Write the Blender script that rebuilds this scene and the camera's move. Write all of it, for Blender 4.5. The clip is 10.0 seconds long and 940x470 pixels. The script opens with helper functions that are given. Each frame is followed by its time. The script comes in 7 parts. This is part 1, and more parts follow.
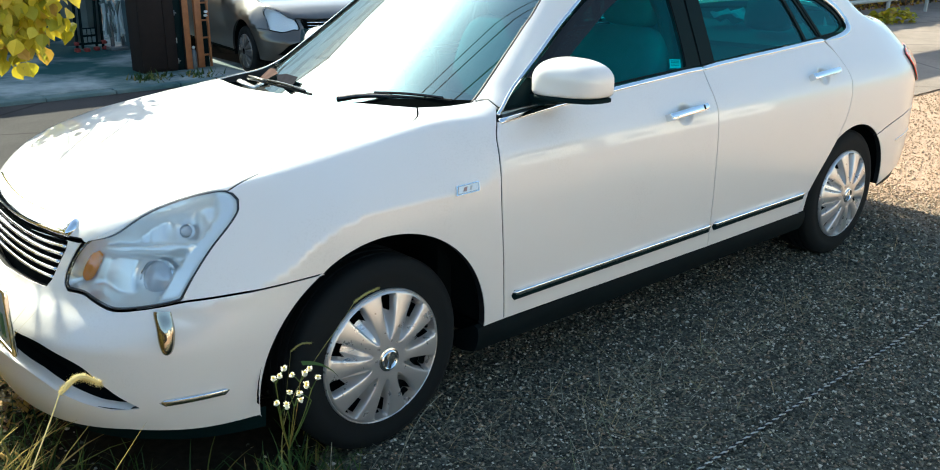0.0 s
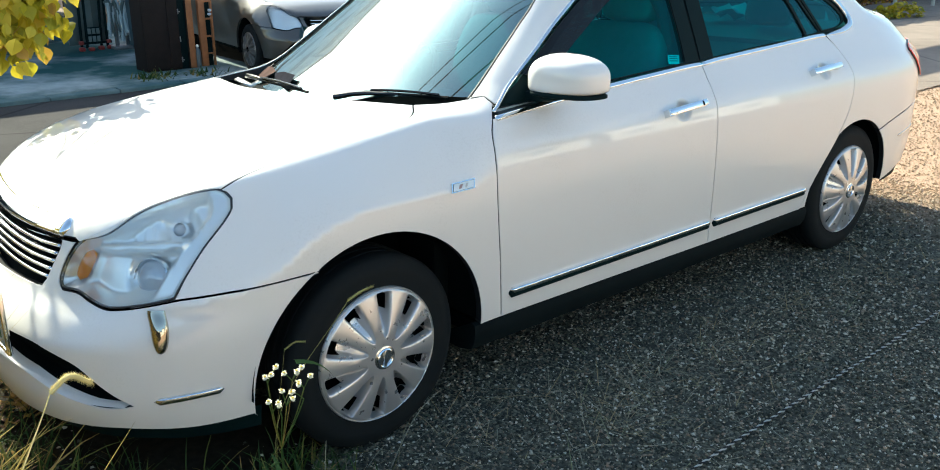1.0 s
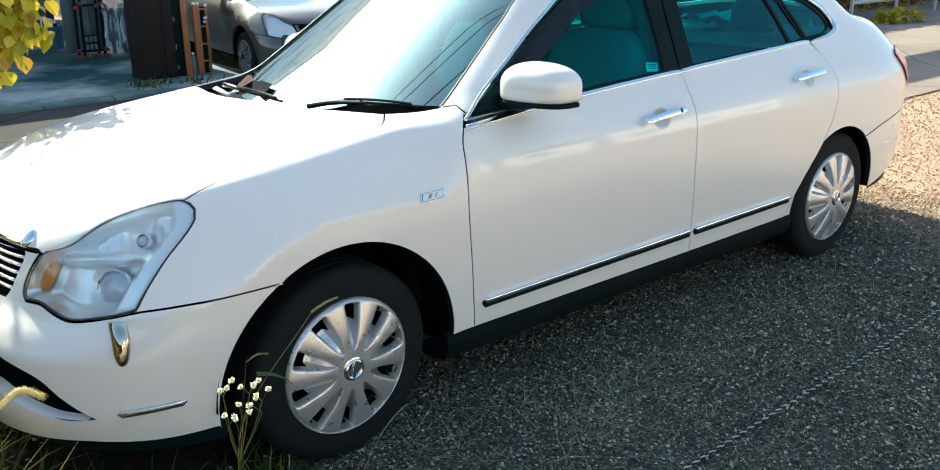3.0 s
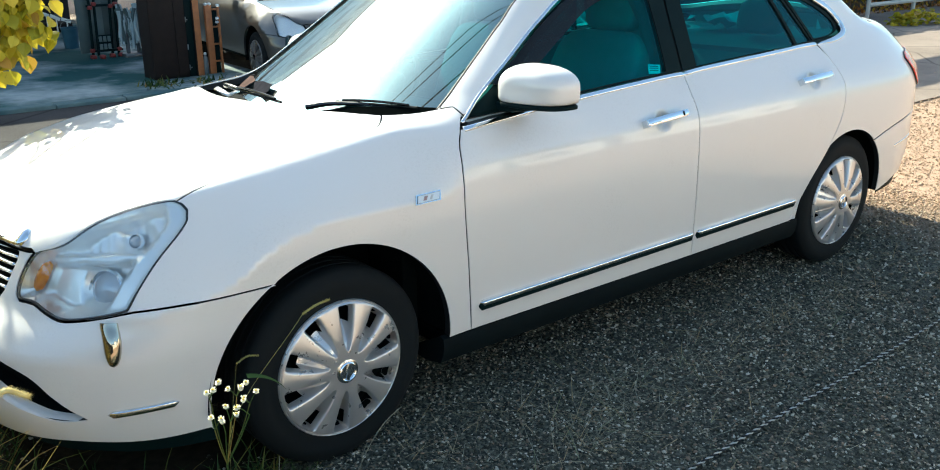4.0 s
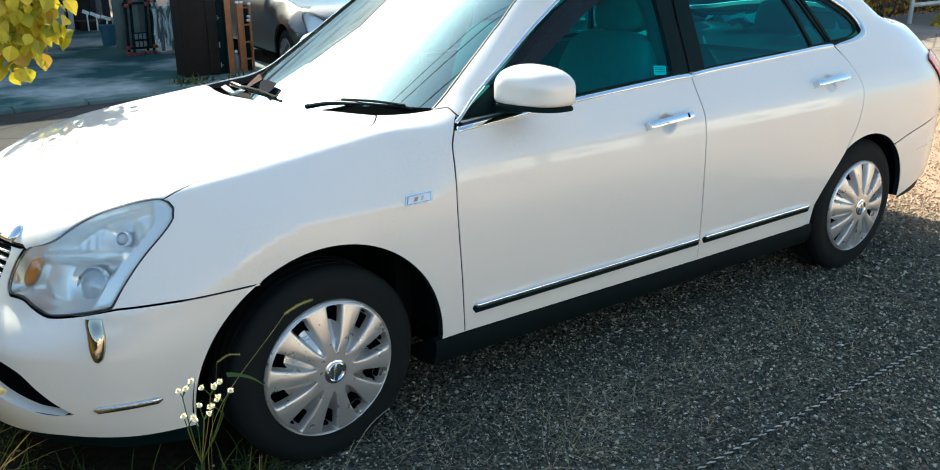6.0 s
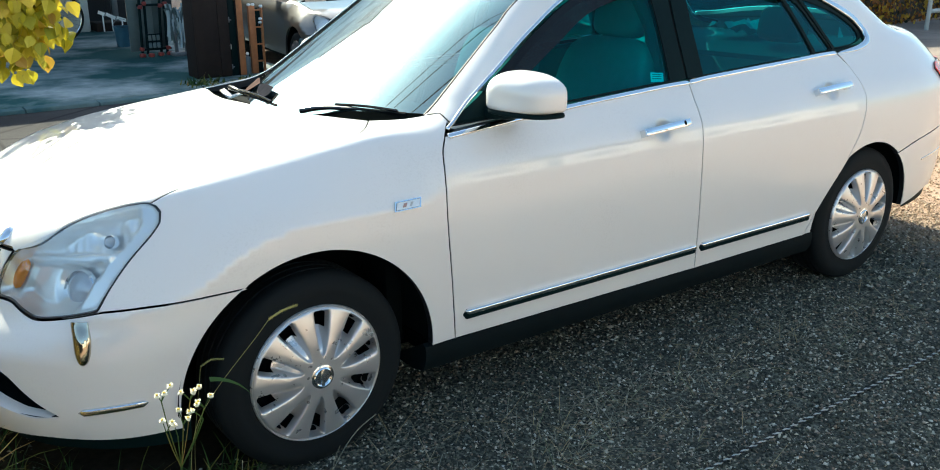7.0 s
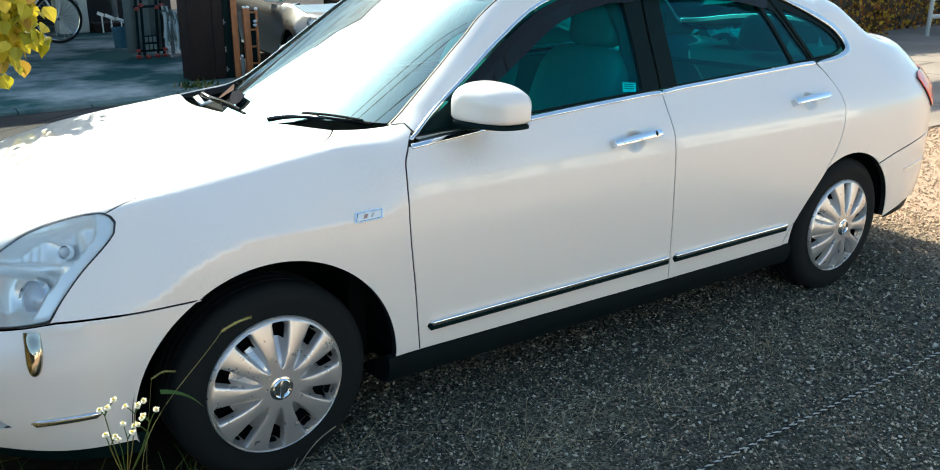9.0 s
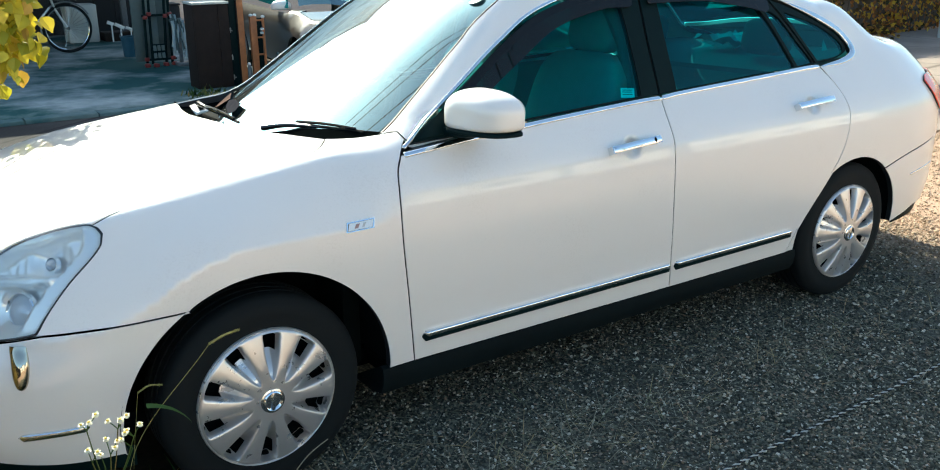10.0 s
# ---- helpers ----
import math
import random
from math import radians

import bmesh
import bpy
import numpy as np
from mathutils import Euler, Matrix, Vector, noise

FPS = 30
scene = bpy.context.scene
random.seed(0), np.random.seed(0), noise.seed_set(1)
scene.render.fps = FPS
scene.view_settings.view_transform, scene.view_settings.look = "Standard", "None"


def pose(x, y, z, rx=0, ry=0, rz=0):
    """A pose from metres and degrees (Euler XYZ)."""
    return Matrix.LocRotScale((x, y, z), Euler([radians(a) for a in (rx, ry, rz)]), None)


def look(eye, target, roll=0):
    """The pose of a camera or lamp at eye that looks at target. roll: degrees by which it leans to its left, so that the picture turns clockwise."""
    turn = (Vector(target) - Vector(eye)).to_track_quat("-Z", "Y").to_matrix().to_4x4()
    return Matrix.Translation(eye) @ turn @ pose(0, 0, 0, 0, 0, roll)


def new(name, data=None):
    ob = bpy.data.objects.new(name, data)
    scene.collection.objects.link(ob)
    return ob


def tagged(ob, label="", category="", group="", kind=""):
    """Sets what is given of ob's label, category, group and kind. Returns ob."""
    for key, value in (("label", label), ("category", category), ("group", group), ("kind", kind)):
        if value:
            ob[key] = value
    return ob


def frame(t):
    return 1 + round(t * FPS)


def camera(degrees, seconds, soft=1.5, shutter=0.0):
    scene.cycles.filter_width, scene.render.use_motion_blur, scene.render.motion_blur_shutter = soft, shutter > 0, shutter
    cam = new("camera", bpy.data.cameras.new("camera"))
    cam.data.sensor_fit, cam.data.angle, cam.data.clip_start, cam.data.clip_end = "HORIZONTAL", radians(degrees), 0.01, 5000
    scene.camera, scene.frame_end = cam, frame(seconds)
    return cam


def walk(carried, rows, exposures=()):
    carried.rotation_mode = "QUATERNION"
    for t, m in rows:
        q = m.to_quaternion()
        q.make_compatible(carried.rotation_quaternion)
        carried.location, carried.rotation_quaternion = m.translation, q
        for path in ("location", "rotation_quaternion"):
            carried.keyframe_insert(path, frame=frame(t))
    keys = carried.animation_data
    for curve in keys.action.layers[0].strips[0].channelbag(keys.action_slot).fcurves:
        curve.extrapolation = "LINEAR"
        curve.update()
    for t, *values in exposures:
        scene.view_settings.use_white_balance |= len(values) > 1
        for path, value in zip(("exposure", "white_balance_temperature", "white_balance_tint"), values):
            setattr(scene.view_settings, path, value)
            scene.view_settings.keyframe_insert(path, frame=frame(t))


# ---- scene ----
cam = camera(55.0, 10.0, soft=1.0)
PATH = [
    (0, (-1.385, -1.98, 1.532), (-0.155, -0.546, 0.876), 0.4),
    (0.5, (-1.37, -1.988, 1.532), (-0.15, -0.548, 0.869), 0.1),
    (1, (-1.352, -1.997, 1.53), (-0.136, -0.553, 0.868), -0.0),
    (1.5, (-1.329, -2.009, 1.53), (-0.111, -0.565, 0.876), -0.0),
    (2, (-1.306, -2.022, 1.532), (-0.083, -0.579, 0.882), 0.2),
    (2.5, (-1.28, -2.036, 1.535), (-0.063, -0.588, 0.884), -0.1),
    (4, (-1.197, -2.071, 1.534), (-0.015, -0.594, 0.886), -0.2),
    (4.5, (-1.166, -2.087, 1.533), (-0.003, -0.595, 0.882), -0.3),
    (5, (-1.134, -2.102, 1.532), (0.011, -0.597, 0.88), -0.3),
    (5.5, (-1.103, -2.121, 1.533), (0.026, -0.604, 0.88), -0.3),
    (7, (-0.997, -2.178, 1.544), (0.087, -0.626, 0.899), -0.0),
    (7.5, (-0.968, -2.193, 1.55), (0.109, -0.637, 0.903), 0.1),
    (8, (-0.936, -2.207, 1.557), (0.133, -0.646, 0.909), -0.0),
    (8.5, (-0.905, -2.22, 1.565), (0.163, -0.656, 0.922), 0.0),
    (9, (-0.875, -2.228, 1.567), (0.199, -0.669, 0.925), 0.3),
    (9.5, (-0.842, -2.231, 1.57), (0.222, -0.663, 0.932), 0.0),
    (10, (-0.804, -2.228, 1.566), (0.248, -0.649, 0.935), -0.3),
]
walk(cam, [(t, look(eye, target, roll)) for t, eye, target, roll in PATH], exposures=[(0.0, 1.37, 6550, -4), (10.0, 1.37, 6550, -4)])

# ---- light ----
SUN_UP, SUN_TURN = 35.0, 2.0          # degrees above the horizon; degrees from +y
world = bpy.data.worlds.new("world")
scene.world = world
world.use_nodes = True
wn = world.node_tree.nodes
sky = wn.new("ShaderNodeTexSky")
sky.sky_type, sky.sun_disc = "NISHITA", False
sky.sun_elevation, sky.sun_rotation = radians(SUN_UP), radians(SUN_TURN)
sky.dust_density, sky.ozone_density = 1.7, 1.8
wn["Background"].inputs["Strength"].default_value = 0.13
world.node_tree.links.new(sky.outputs[0], wn["Background"].inputs["Color"])
sun = new("sun", bpy.data.lights.new("sun", "SUN"))
sun.data.energy, sun.data.angle, sun.data.color = 5.0, radians(0.6), (1.0, 0.92, 0.80)
to_sun = Vector((math.sin(radians(SUN_TURN)) * math.cos(radians(SUN_UP)), math.cos(radians(SUN_TURN)) * math.cos(radians(SUN_UP)), math.sin(radians(SUN_UP))))
sun.matrix_world = look(to_sun * 30, (0, 0, 0))

# ---- materials ----
class Mat:
    """A node material in the making."""

    def __init__(self, name):
        self.m = bpy.data.materials.new(name)
        self.m.use_nodes = True
        self.t = self.m.node_tree
        self.b = self.t.nodes["Principled BSDF"]
        self.out = self.t.nodes["Material Output"]
        self.pos = None

    def node(self, kind, **inputs):
        n = self.t.nodes.new(kind)
        for k, v in inputs.items():
            key = k.replace("_", " ")
            if hasattr(v, "links"):
                self.t.links.new(v, n.inputs[key])
            else:
                n.inputs[key].default_value = v
        return n

    def set(self, **inputs):
        for k, v in inputs.items():
            key = k.replace("_", " ")
            if hasattr(v, "links"):
                self.t.links.new(v, self.b.inputs[key])
            else:
                self.b.inputs[key].default_value = v
        return self

    def coords(self):
        if self.pos is None:
            self.pos = self.node("ShaderNodeTexCoord").outputs["Object"]
        return self.pos

    def noise(self, scale, detail=4.0, rough=0.55, stretch=None):
        at = self.coords()
        if stretch:
            mp = self.node("ShaderNodeMapping", Vector=at)
            mp.inputs["Scale"].default_value = stretch
            at = mp.outputs[0]
        return self.node("ShaderNodeTexNoise", Vector=at, Scale=scale, Detail=detail, Roughness=rough).outputs["Fac"]

    def ramp(self, fac, *stops):
        n = self.node("ShaderNodeValToRGB", Fac=fac)
        els = n.color_ramp.elements
        while len(els) < len(stops):
            els.new(0.5)
        for e, (p, c) in zip(els, stops):
            e.position, e.color = p, (*c, 1) if len(c) == 3 else c
        return n.outputs["Color"]

    def mix(self, fac, a, b, kind="MIX"):
        n = self.t.nodes.new("ShaderNodeMix")
        n.data_type, n.blend_type = "RGBA", kind
        for key, v in ((0, fac), (6, a), (7, b)):
            if hasattr(v, "links"):
                self.t.links.new(v, n.inputs[key])
            else:
                n.inputs[key].default_value = (*v, 1) if isinstance(v, tuple) else v
        return n.outputs[2]

    def math(self, op, a, b=0.0):
        n = self.t.nodes.new("ShaderNodeMath")
        n.operation = op
        for key, v in ((0, a), (1, b)):
            if hasattr(v, "links"):
                self.t.links.new(v, n.inputs[key])
            else:
                n.inputs[key].default_value = v
        return n.outputs[0]

    def bump(self, height, strength=0.3, distance=0.01):
        n = self.node("ShaderNodeBump", Height=height, Strength=strength, Distance=distance)
        self.t.links.new(n.outputs[0], self.b.inputs["Normal"])
        return self

    def island(self):
        return self.node("ShaderNodeNewGeometry").outputs["Random Per Island"]

    def each(self):
        return self.node("ShaderNodeObjectInfo").outputs["Random"]


def grey(v):
    return (v, v, v)


def simple(name, color, rough=0.5, metal=0.0, vary=0.12, scale=30.0, bump=0.0, **more):
    """A plain surface with mottling at two scales."""
    m = Mat(name)
    n = m.math("ADD", m.math("MULTIPLY", m.noise(scale), 0.6), m.math("MULTIPLY", m.noise(scale * 0.13), 0.4))
    lo, hi = tuple(c * (1 - vary) for c in color), tuple(min(c * (1 + vary), 1.0) for c in color)
    m.set(Base_Color=m.ramp(n, (0.3, lo), (0.7, hi)), Metallic=metal,
          Roughness=m.ramp(n, (0.3, grey(max(rough - 0.06, 0.02))), (0.7, grey(min(rough + 0.06, 1)))))
    if bump:
        m.bump(n, 0.5, bump)
    m.set(**more)
    return m.m


def car_paint(name, color, dust=0.04):
    """Clear-coated paint with a trace of dust low down in the grain of the clear coat."""
    m = Mat(name)
    n = m.noise(3.0, 6.0)
    fine = m.noise(160.0, 3.0)
    spots = m.ramp(m.math("MULTIPLY", n, fine), (0.30, grey(0)), (0.46, grey(1)))
    m.set(Base_Color=m.mix(m.math("MULTIPLY", spots, dust * 3), color, (0.42, 0.37, 0.30)), Roughness=0.38, Metallic=0.0,
          Coat_Weight=1.0, Coat_IOR=1.62, Coat_Roughness=m.ramp(m.math("ADD", spots, 0.0), (0.0, grey(0.025)), (1.0, grey(0.07 + dust))))
    return m.m


def glass_sheet(name, tint, rough=0.0, dust=0.0, haze=0.0, mirror=1.6, sheen=(1, 1, 1)):
    """A thin pane: tinted see-through with a mirror gloss by Fresnel and a little dust."""
    m = Mat(name)
    clear = m.node("ShaderNodeBsdfTransparent", Color=(*tint, 1))
    gloss = m.node("ShaderNodeBsdfGlossy", Color=(*sheen, 1), Roughness=rough)
    fres = m.node("ShaderNodeFresnel", IOR=1.52)
    twice = m.math("MINIMUM", m.math("MULTIPLY", fres.outputs[0], mirror), 1.0)
    one = m.node("ShaderNodeMixShader", Fac=twice)
    m.t.links.new(clear.outputs[0], one.inputs[1])
    m.t.links.new(gloss.outputs[0], one.inputs[2])
    last = one
    if dust:
        soil = m.node("ShaderNodeBsdfDiffuse", Color=(0.62, 0.60, 0.56, 1))
        film = m.ramp(m.noise(4.0, 8.0, 0.65), (0.25, grey(dust * 0.5)), (0.75, grey(dust * 1.5)))
        last = m.node("ShaderNodeMixShader", Fac=film)
        m.t.links.new(one.outputs[0], last.inputs[1])
        m.t.links.new(soil.outputs[0], last.inputs[2])
    if haze:
        smear = m.node("ShaderNodeBsdfGlossy", Color=(1, 1, 1, 1), Roughness=0.42)
        over = m.node("ShaderNodeMixShader", Fac=m.ramp(m.noise(2.5, 6.0, 0.6), (0.3, grey(haze * 0.6)), (0.7, grey(haze * 1.4))))
        m.t.links.new(last.outputs[0], over.inputs[1])
        m.t.links.new(smear.outputs[0], over.inputs[2])
        last = over
    m.t.links.new(last.outputs[0], m.out.inputs["Surface"])
    return m.m


PAINT = car_paint("white_paint", (0.81, 0.775, 0.730))
CHROME = simple("chrome", (0.86, 0.87, 0.88), 0.05, 1.0, 0.03, 40)
CHROME_SATIN = simple("satin_chrome", (0.72, 0.73, 0.74), 0.16, 1.0, 0.05, 60)
BLACK_TRIM = simple("black_plastic", (0.003, 0.012, 0.013), 0.55, 0.0, 0.2, 60, 0.0006, Specular_IOR_Level=0.07)
BLACK_DEEP = simple("black_inside", (0.003, 0.005, 0.0055), 0.9, 0.0, 0.2, 20, Specular_IOR_Level=0.04)
RUBBER = simple("tyre_rubber", (0.0045, 0.0068, 0.0075), 0.8, 0.0, 0.3, 45, 0.001, Specular_IOR_Level=0.25)
SEAL_GAP_BLACK = simple("seal_and_gap_black", (0.012, 0.012, 0.013), 0.55, 0.0, 0.2, 80)
CAP_SILVER = simple("silver_wheel_paint", (0.66, 0.645, 0.63), 0.30, 0.72, 0.01, 30)
SILL_GREY = simple("dusty_black_sill", (0.004, 0.008, 0.009), 0.7, 0.0, 0.3, 25, 0.0008, Specular_IOR_Level=0.1)
GLASS_FRONT = glass_sheet("windscreen_glass", (0.10, 0.25, 0.28), 0.0, 0.006, 0.006, 3.3, (0.55, 0.88, 1.0))
GLASS_SIDE = glass_sheet("side_glass", (0.09, 0.84, 0.86), 0.0, 0.003, 0.0, 0.45, (0.25, 0.9, 1.0))
GLASS_REAR = glass_sheet("privacy_glass", (0.035, 0.40, 0.43), 0.0, 0.003, 0.0, 0.75, (0.25, 0.9, 1.0))
GLASS_VISOR = glass_sheet("smoked_visor", (0.015, 0.06, 0.065), 0.02, 0.006, 0.0, 0.6)
GLASS_LAMP = glass_sheet("lamp_lens", (0.98, 0.985, 0.985), 0.0, 0.02, 0.012, 1.4)
AMBER = simple("amber_lens", (0.95, 0.27, 0.015), 0.15, 0.0, 0.1, 200, Coat_Weight=1.0)
TAIL_RED = simple("red_lens", (0.78, 0.035, 0.014), 0.2, 0.0, 0.25, 60, Coat_Weight=0.4)
SEAT = simple("grey_beige_cloth", (0.30, 0.29, 0.27), 0.9, 0.0, 0.12, 220, 0.002)
PALE_TRIM = simple("pale_grey_trim", (0.78, 0.78, 0.76), 0.7, 0.0, 0.08, 120)
DASH = simple("grey_soft_plastic", (0.17, 0.165, 0.16), 0.65, 0.0, 0.12, 150, 0.001)

# ---- the shape of the white car: front axle at x = 0, nose towards -x ----
YC = 0.8425


def curve(*pairs):
    """A smooth monotone curve through (u, v) pairs."""
    us, vs = np.array(pairs, float).T
    d = np.diff(vs) / np.diff(us)
    m = np.zeros(len(us))
    m[0], m[-1] = d[0], d[-1]
    same = d[:-1] * d[1:] > 0
    m[1:-1][same] = 2 * d[:-1][same] * d[1:][same] / (d[:-1] + d[1:])[same]

    def at(u):
        u = np.clip(u, us[0], us[-1])
        k = np.clip(np.searchsorted(us, u) - 1, 0, len(us) - 2)
        w = us[k + 1] - us[k]
        t = (u - us[k]) / w
        return ((1 + 2 * t) * (1 - t) ** 2 * vs[k] + t * (1 - t) ** 2 * w * m[k]
                + t * t * (3 - 2 * t) * vs[k + 1] + t * t * (t - 1) * w * m[k + 1])
    return at


def smax(a, b, k):
    return np.maximum(a, b) + np.maximum(k - np.abs(a - b), 0) ** 2 / (4 * k)


side_w = curve((0.10, 0.790), (0.20, 0.808), (0.29, 0.822), (0.40, 0.832), (0.55, 0.842), (0.70, 0.846), (0.78, 0.844), (0.85, 0.833),
               (0.90, 0.807), (0.95, 0.768), (1.00, 0.728), (1.10, 0.64), (1.30, 0.48))
nose_x = curve((0.10, -0.80), (0.22, -0.865), (0.34, -0.90), (0.47, -0.89), (0.53, -0.85), (0.58, -0.802), (0.62, -0.788), (0.70, -0.768), (0.78, -0.738), (0.95, -0.66))
tail_x = curve((0.10, 3.55), (0.25, 3.66), (0.45, 3.745), (0.60, 3.735), (0.75, 3.72), (0.85, 3.695), (0.95, 3.64), (1.05, 3.55), (1.10, 3.50))
top_z = curve((-0.90, 0.60), (-0.80, 0.68), (-0.73, 0.745), (-0.65, 0.800), (-0.50, 0.862), (-0.33, 0.897), (-0.14, 0.924), (0.06, 0.951),
              (0.20, 0.970), (0.343, 0.990), (0.50, 1.005), (0.80, 1.03), (2.40, 1.10), (2.80, 1.12), (3.05, 1.11), (3.30, 1.105), (3.55, 1.09), (3.68, 1.045), (3.80, 0.93))
belt_h = curve((0.20, 0.705), (0.50, 0.727), (1.50, 0.728), (2.20, 0.714), (2.77, 0.690), (3.30, 0.665))
roof_z = curve((0.70, 1.30), (0.95, 1.42), (1.20, 1.475), (1.60, 1.505), (2.00, 1.495), (2.40, 1.44), (2.70, 1.35))


# the crease along the front wing, and where the wing's sloping shoulder ends in the upright flank
crease_h = curve((-0.75, 0.735), (-0.56, 0.708), (-0.36, 0.685), (-0.10, 0.690), (0.10, 0.696), (0.32, 0.700), (0.55, 0.715))
crease_z = curve((-0.90, 0.56), (-0.80, 0.64), (-0.73, 0.705), (-0.65, 0.765), (-0.50, 0.835), (-0.36, 0.876), (-0.10, 0.919), (0.10, 0.943), (0.32, 0.967), (0.55, 0.99))
shoulder_z = curve((-0.75, 0.56), (-0.45, 0.60), (-0.33, 0.645), (-0.22, 0.715), (-0.10, 0.755), (0.02, 0.768), (0.15, 0.762), (0.30, 0.760), (0.45, 0.78))


def ease(u):
    u = np.clip(u, 0, 1)
    return u * u * (3 - 2 * u)


def wing_w(x, z):
    """Half-width of the front wings: upright, then sloping in to the crease."""
    hc, zc, zb = crease_h(x), crease_z(x), shoulder_z(x)
    u = (zc - z) / (zc - zb)
    slope = hc + (side_w(0.72) - hc) * (1 - np.clip(1 - u, 0, 1) ** 1.25)
    return np.where(u < 0, hc + 1.1 * (zc - z), np.minimum(np.where(u > 1, side_w(z), slope), side_w(np.minimum(z, 0.78))))


def lower(x, h, z):
    """Below the belt: negative inside. h is the distance from the centre line."""
    back = ease((x - 0.26) / 0.24)
    w = np.maximum(side_w(z) * back + wing_w(x, z) * (1 - back), 0.05)
    f, r = np.maximum(-0.20 - x, 0) / (-0.20 - nose_x(z)), np.maximum(x - 2.85, 0) / (tail_x(z) - 2.85)
    front = (f ** 2.2 + (h / w) ** 3.0) ** (1 / 3.0)
    rear = (r ** 3.1 + (h / w) ** 3.0) ** (1 / 3.0)
    round_ = (np.where(x < 1.3, front, rear) - 1) * w
    drop = 0.02 * (h / 0.65) ** 2 * back + (top_z(x) - crease_z(x)) * (h / crease_h(x)) ** 2 * (1 - back)
    return smax(round_, z - top_z(x) + drop, 0.022 + 0.028 * back)


def set_back(h, z):
    """How far the windscreen curves back towards the pillars."""
    return (0.172 + 0.22 * np.clip(z - 1.0, 0, 0.5)) * (h / 0.7) ** 2.5


def cabin(x, h, z):
    """The greenhouse: side glass, roof, windscreen and rear window."""
    s = h - (belt_h(x) - 0.40 * (z - 1.0) - 0.25 * np.maximum(z - 1.0, 0) ** 2)
    t = z - roof_z(x) + 0.06 * (h / 0.55) ** 2
    a = 0.55 * (0.27 + (z - 0.94) * 1.42 + set_back(h, z) - x)
    b = 0.53 * (x - 3.34 + (z - 1.04) * 1.5 + 0.14 * (h / 0.6) ** 2)
    return np.maximum(smax(smax(smax(a, b, 0.05), t, 0.06), s, 0.07), 0.90 - z)


def screen_face(x, h, z):
    """The windscreen alone, carried on past the pillars."""
    a = 0.55 * (0.27 + (z - 0.94) * 1.42 + set_back(h, z) - x)
    return np.maximum(smax(a, z - roof_z(x) + 0.06 * (h / 0.55) ** 2, 0.06), 0.80 - z)


def whole(x, h, z):
    return -smax(-lower(x, h, z), -cabin(x, h, z), 0.05)


def meet(f, o, d, far, steps=90):
    """Where rays o + s d, coming in from s = far, first meet f = 0."""
    def val(s):
        p = o + s[:, None] * d
        return f(p[:, 0], np.abs(p[:, 1]), p[:, 2])
    hi = np.full(len(o), float(far))
    lo, found = hi.copy(), np.zeros(len(o), bool)
    for s in np.linspace(far, 0, steps):
        s = np.full(len(o), s)
        inside = (val(s) < 0) & ~found
        lo[inside] = s[inside]
        found |= inside
        hi[~found] = s[~found]
    for _ in range(26):
        mid = (lo + hi) / 2
        inside = val(mid) < 0
        lo, hi = np.where(inside, mid, lo), np.where(inside, hi, mid)
    return o + hi[:, None] * d


# ---- panels cut from that shape ----
from mathutils.geometry import delaunay_2d_cdt


def grad(f, p, e=0.0015):
    """Unit outward normals of f at points (x, h, z)."""
    s = np.where(p[:, 1] < 0, -1.0, 1.0)
    a = np.abs(p[:, 1])
    g = np.stack([f(p[:, 0] + e, a, p[:, 2]) - f(p[:, 0] - e, a, p[:, 2]),
                  (f(p[:, 0], a + e, p[:, 2]) - f(p[:, 0], np.abs(a - e), p[:, 2])) * s,
                  f(p[:, 0], a, p[:, 2] + e) - f(p[:, 0], a, p[:, 2] - e)], 1)
    return g / np.maximum(np.linalg.norm(g, axis=1, keepdims=True), 1e-9)


class Around:
    """Rays square to a line along x at (h0, z0)."""

    def __init__(self, h0, z0):
        self.h0, self.z0 = h0, z0

    def flat(self, p):
        return np.stack([p[:, 0], 0.45 * np.arctan2(p[:, 2] - self.z0, p[:, 1] - self.h0)], 1)

    def rays(self, uv):
        a = uv[:, 1] / 0.45
        o = np.stack([uv[:, 0], np.full(len(uv), self.h0), np.full(len(uv), self.z0)], 1)
        return o, np.stack([0 * a, np.cos(a), np.sin(a)], 1), 1.3


class Polar:
    """Level rays out of an upright line at x = cx; ahead is -1 for the nose, 1 for the tail."""

    def __init__(self, cx, ahead=-1):
        self.cx, self.ahead = cx, ahead

    def flat(self, p):
        return np.stack([0.7 * np.arctan2(p[:, 1], (p[:, 0] - self.cx) * self.ahead), p[:, 2]], 1)

    def rays(self, uv):
        a = uv[:, 0] / 0.7
        o = np.stack([np.full(len(uv), self.cx), np.zeros(len(uv)), uv[:, 1]], 1)
        return o, np.stack([self.ahead * np.cos(a), np.sin(a), 0 * a], 1), 1.6


class Plan:
    """Upright rays."""

    def flat(self, p):
        return p[:, :2].copy()

    def rays(self, uv):
        return np.stack([uv[:, 0], uv[:, 1], np.full(len(uv), 0.45)], 1), np.tile([0.0, 0, 1], (len(uv), 1)), 1.2


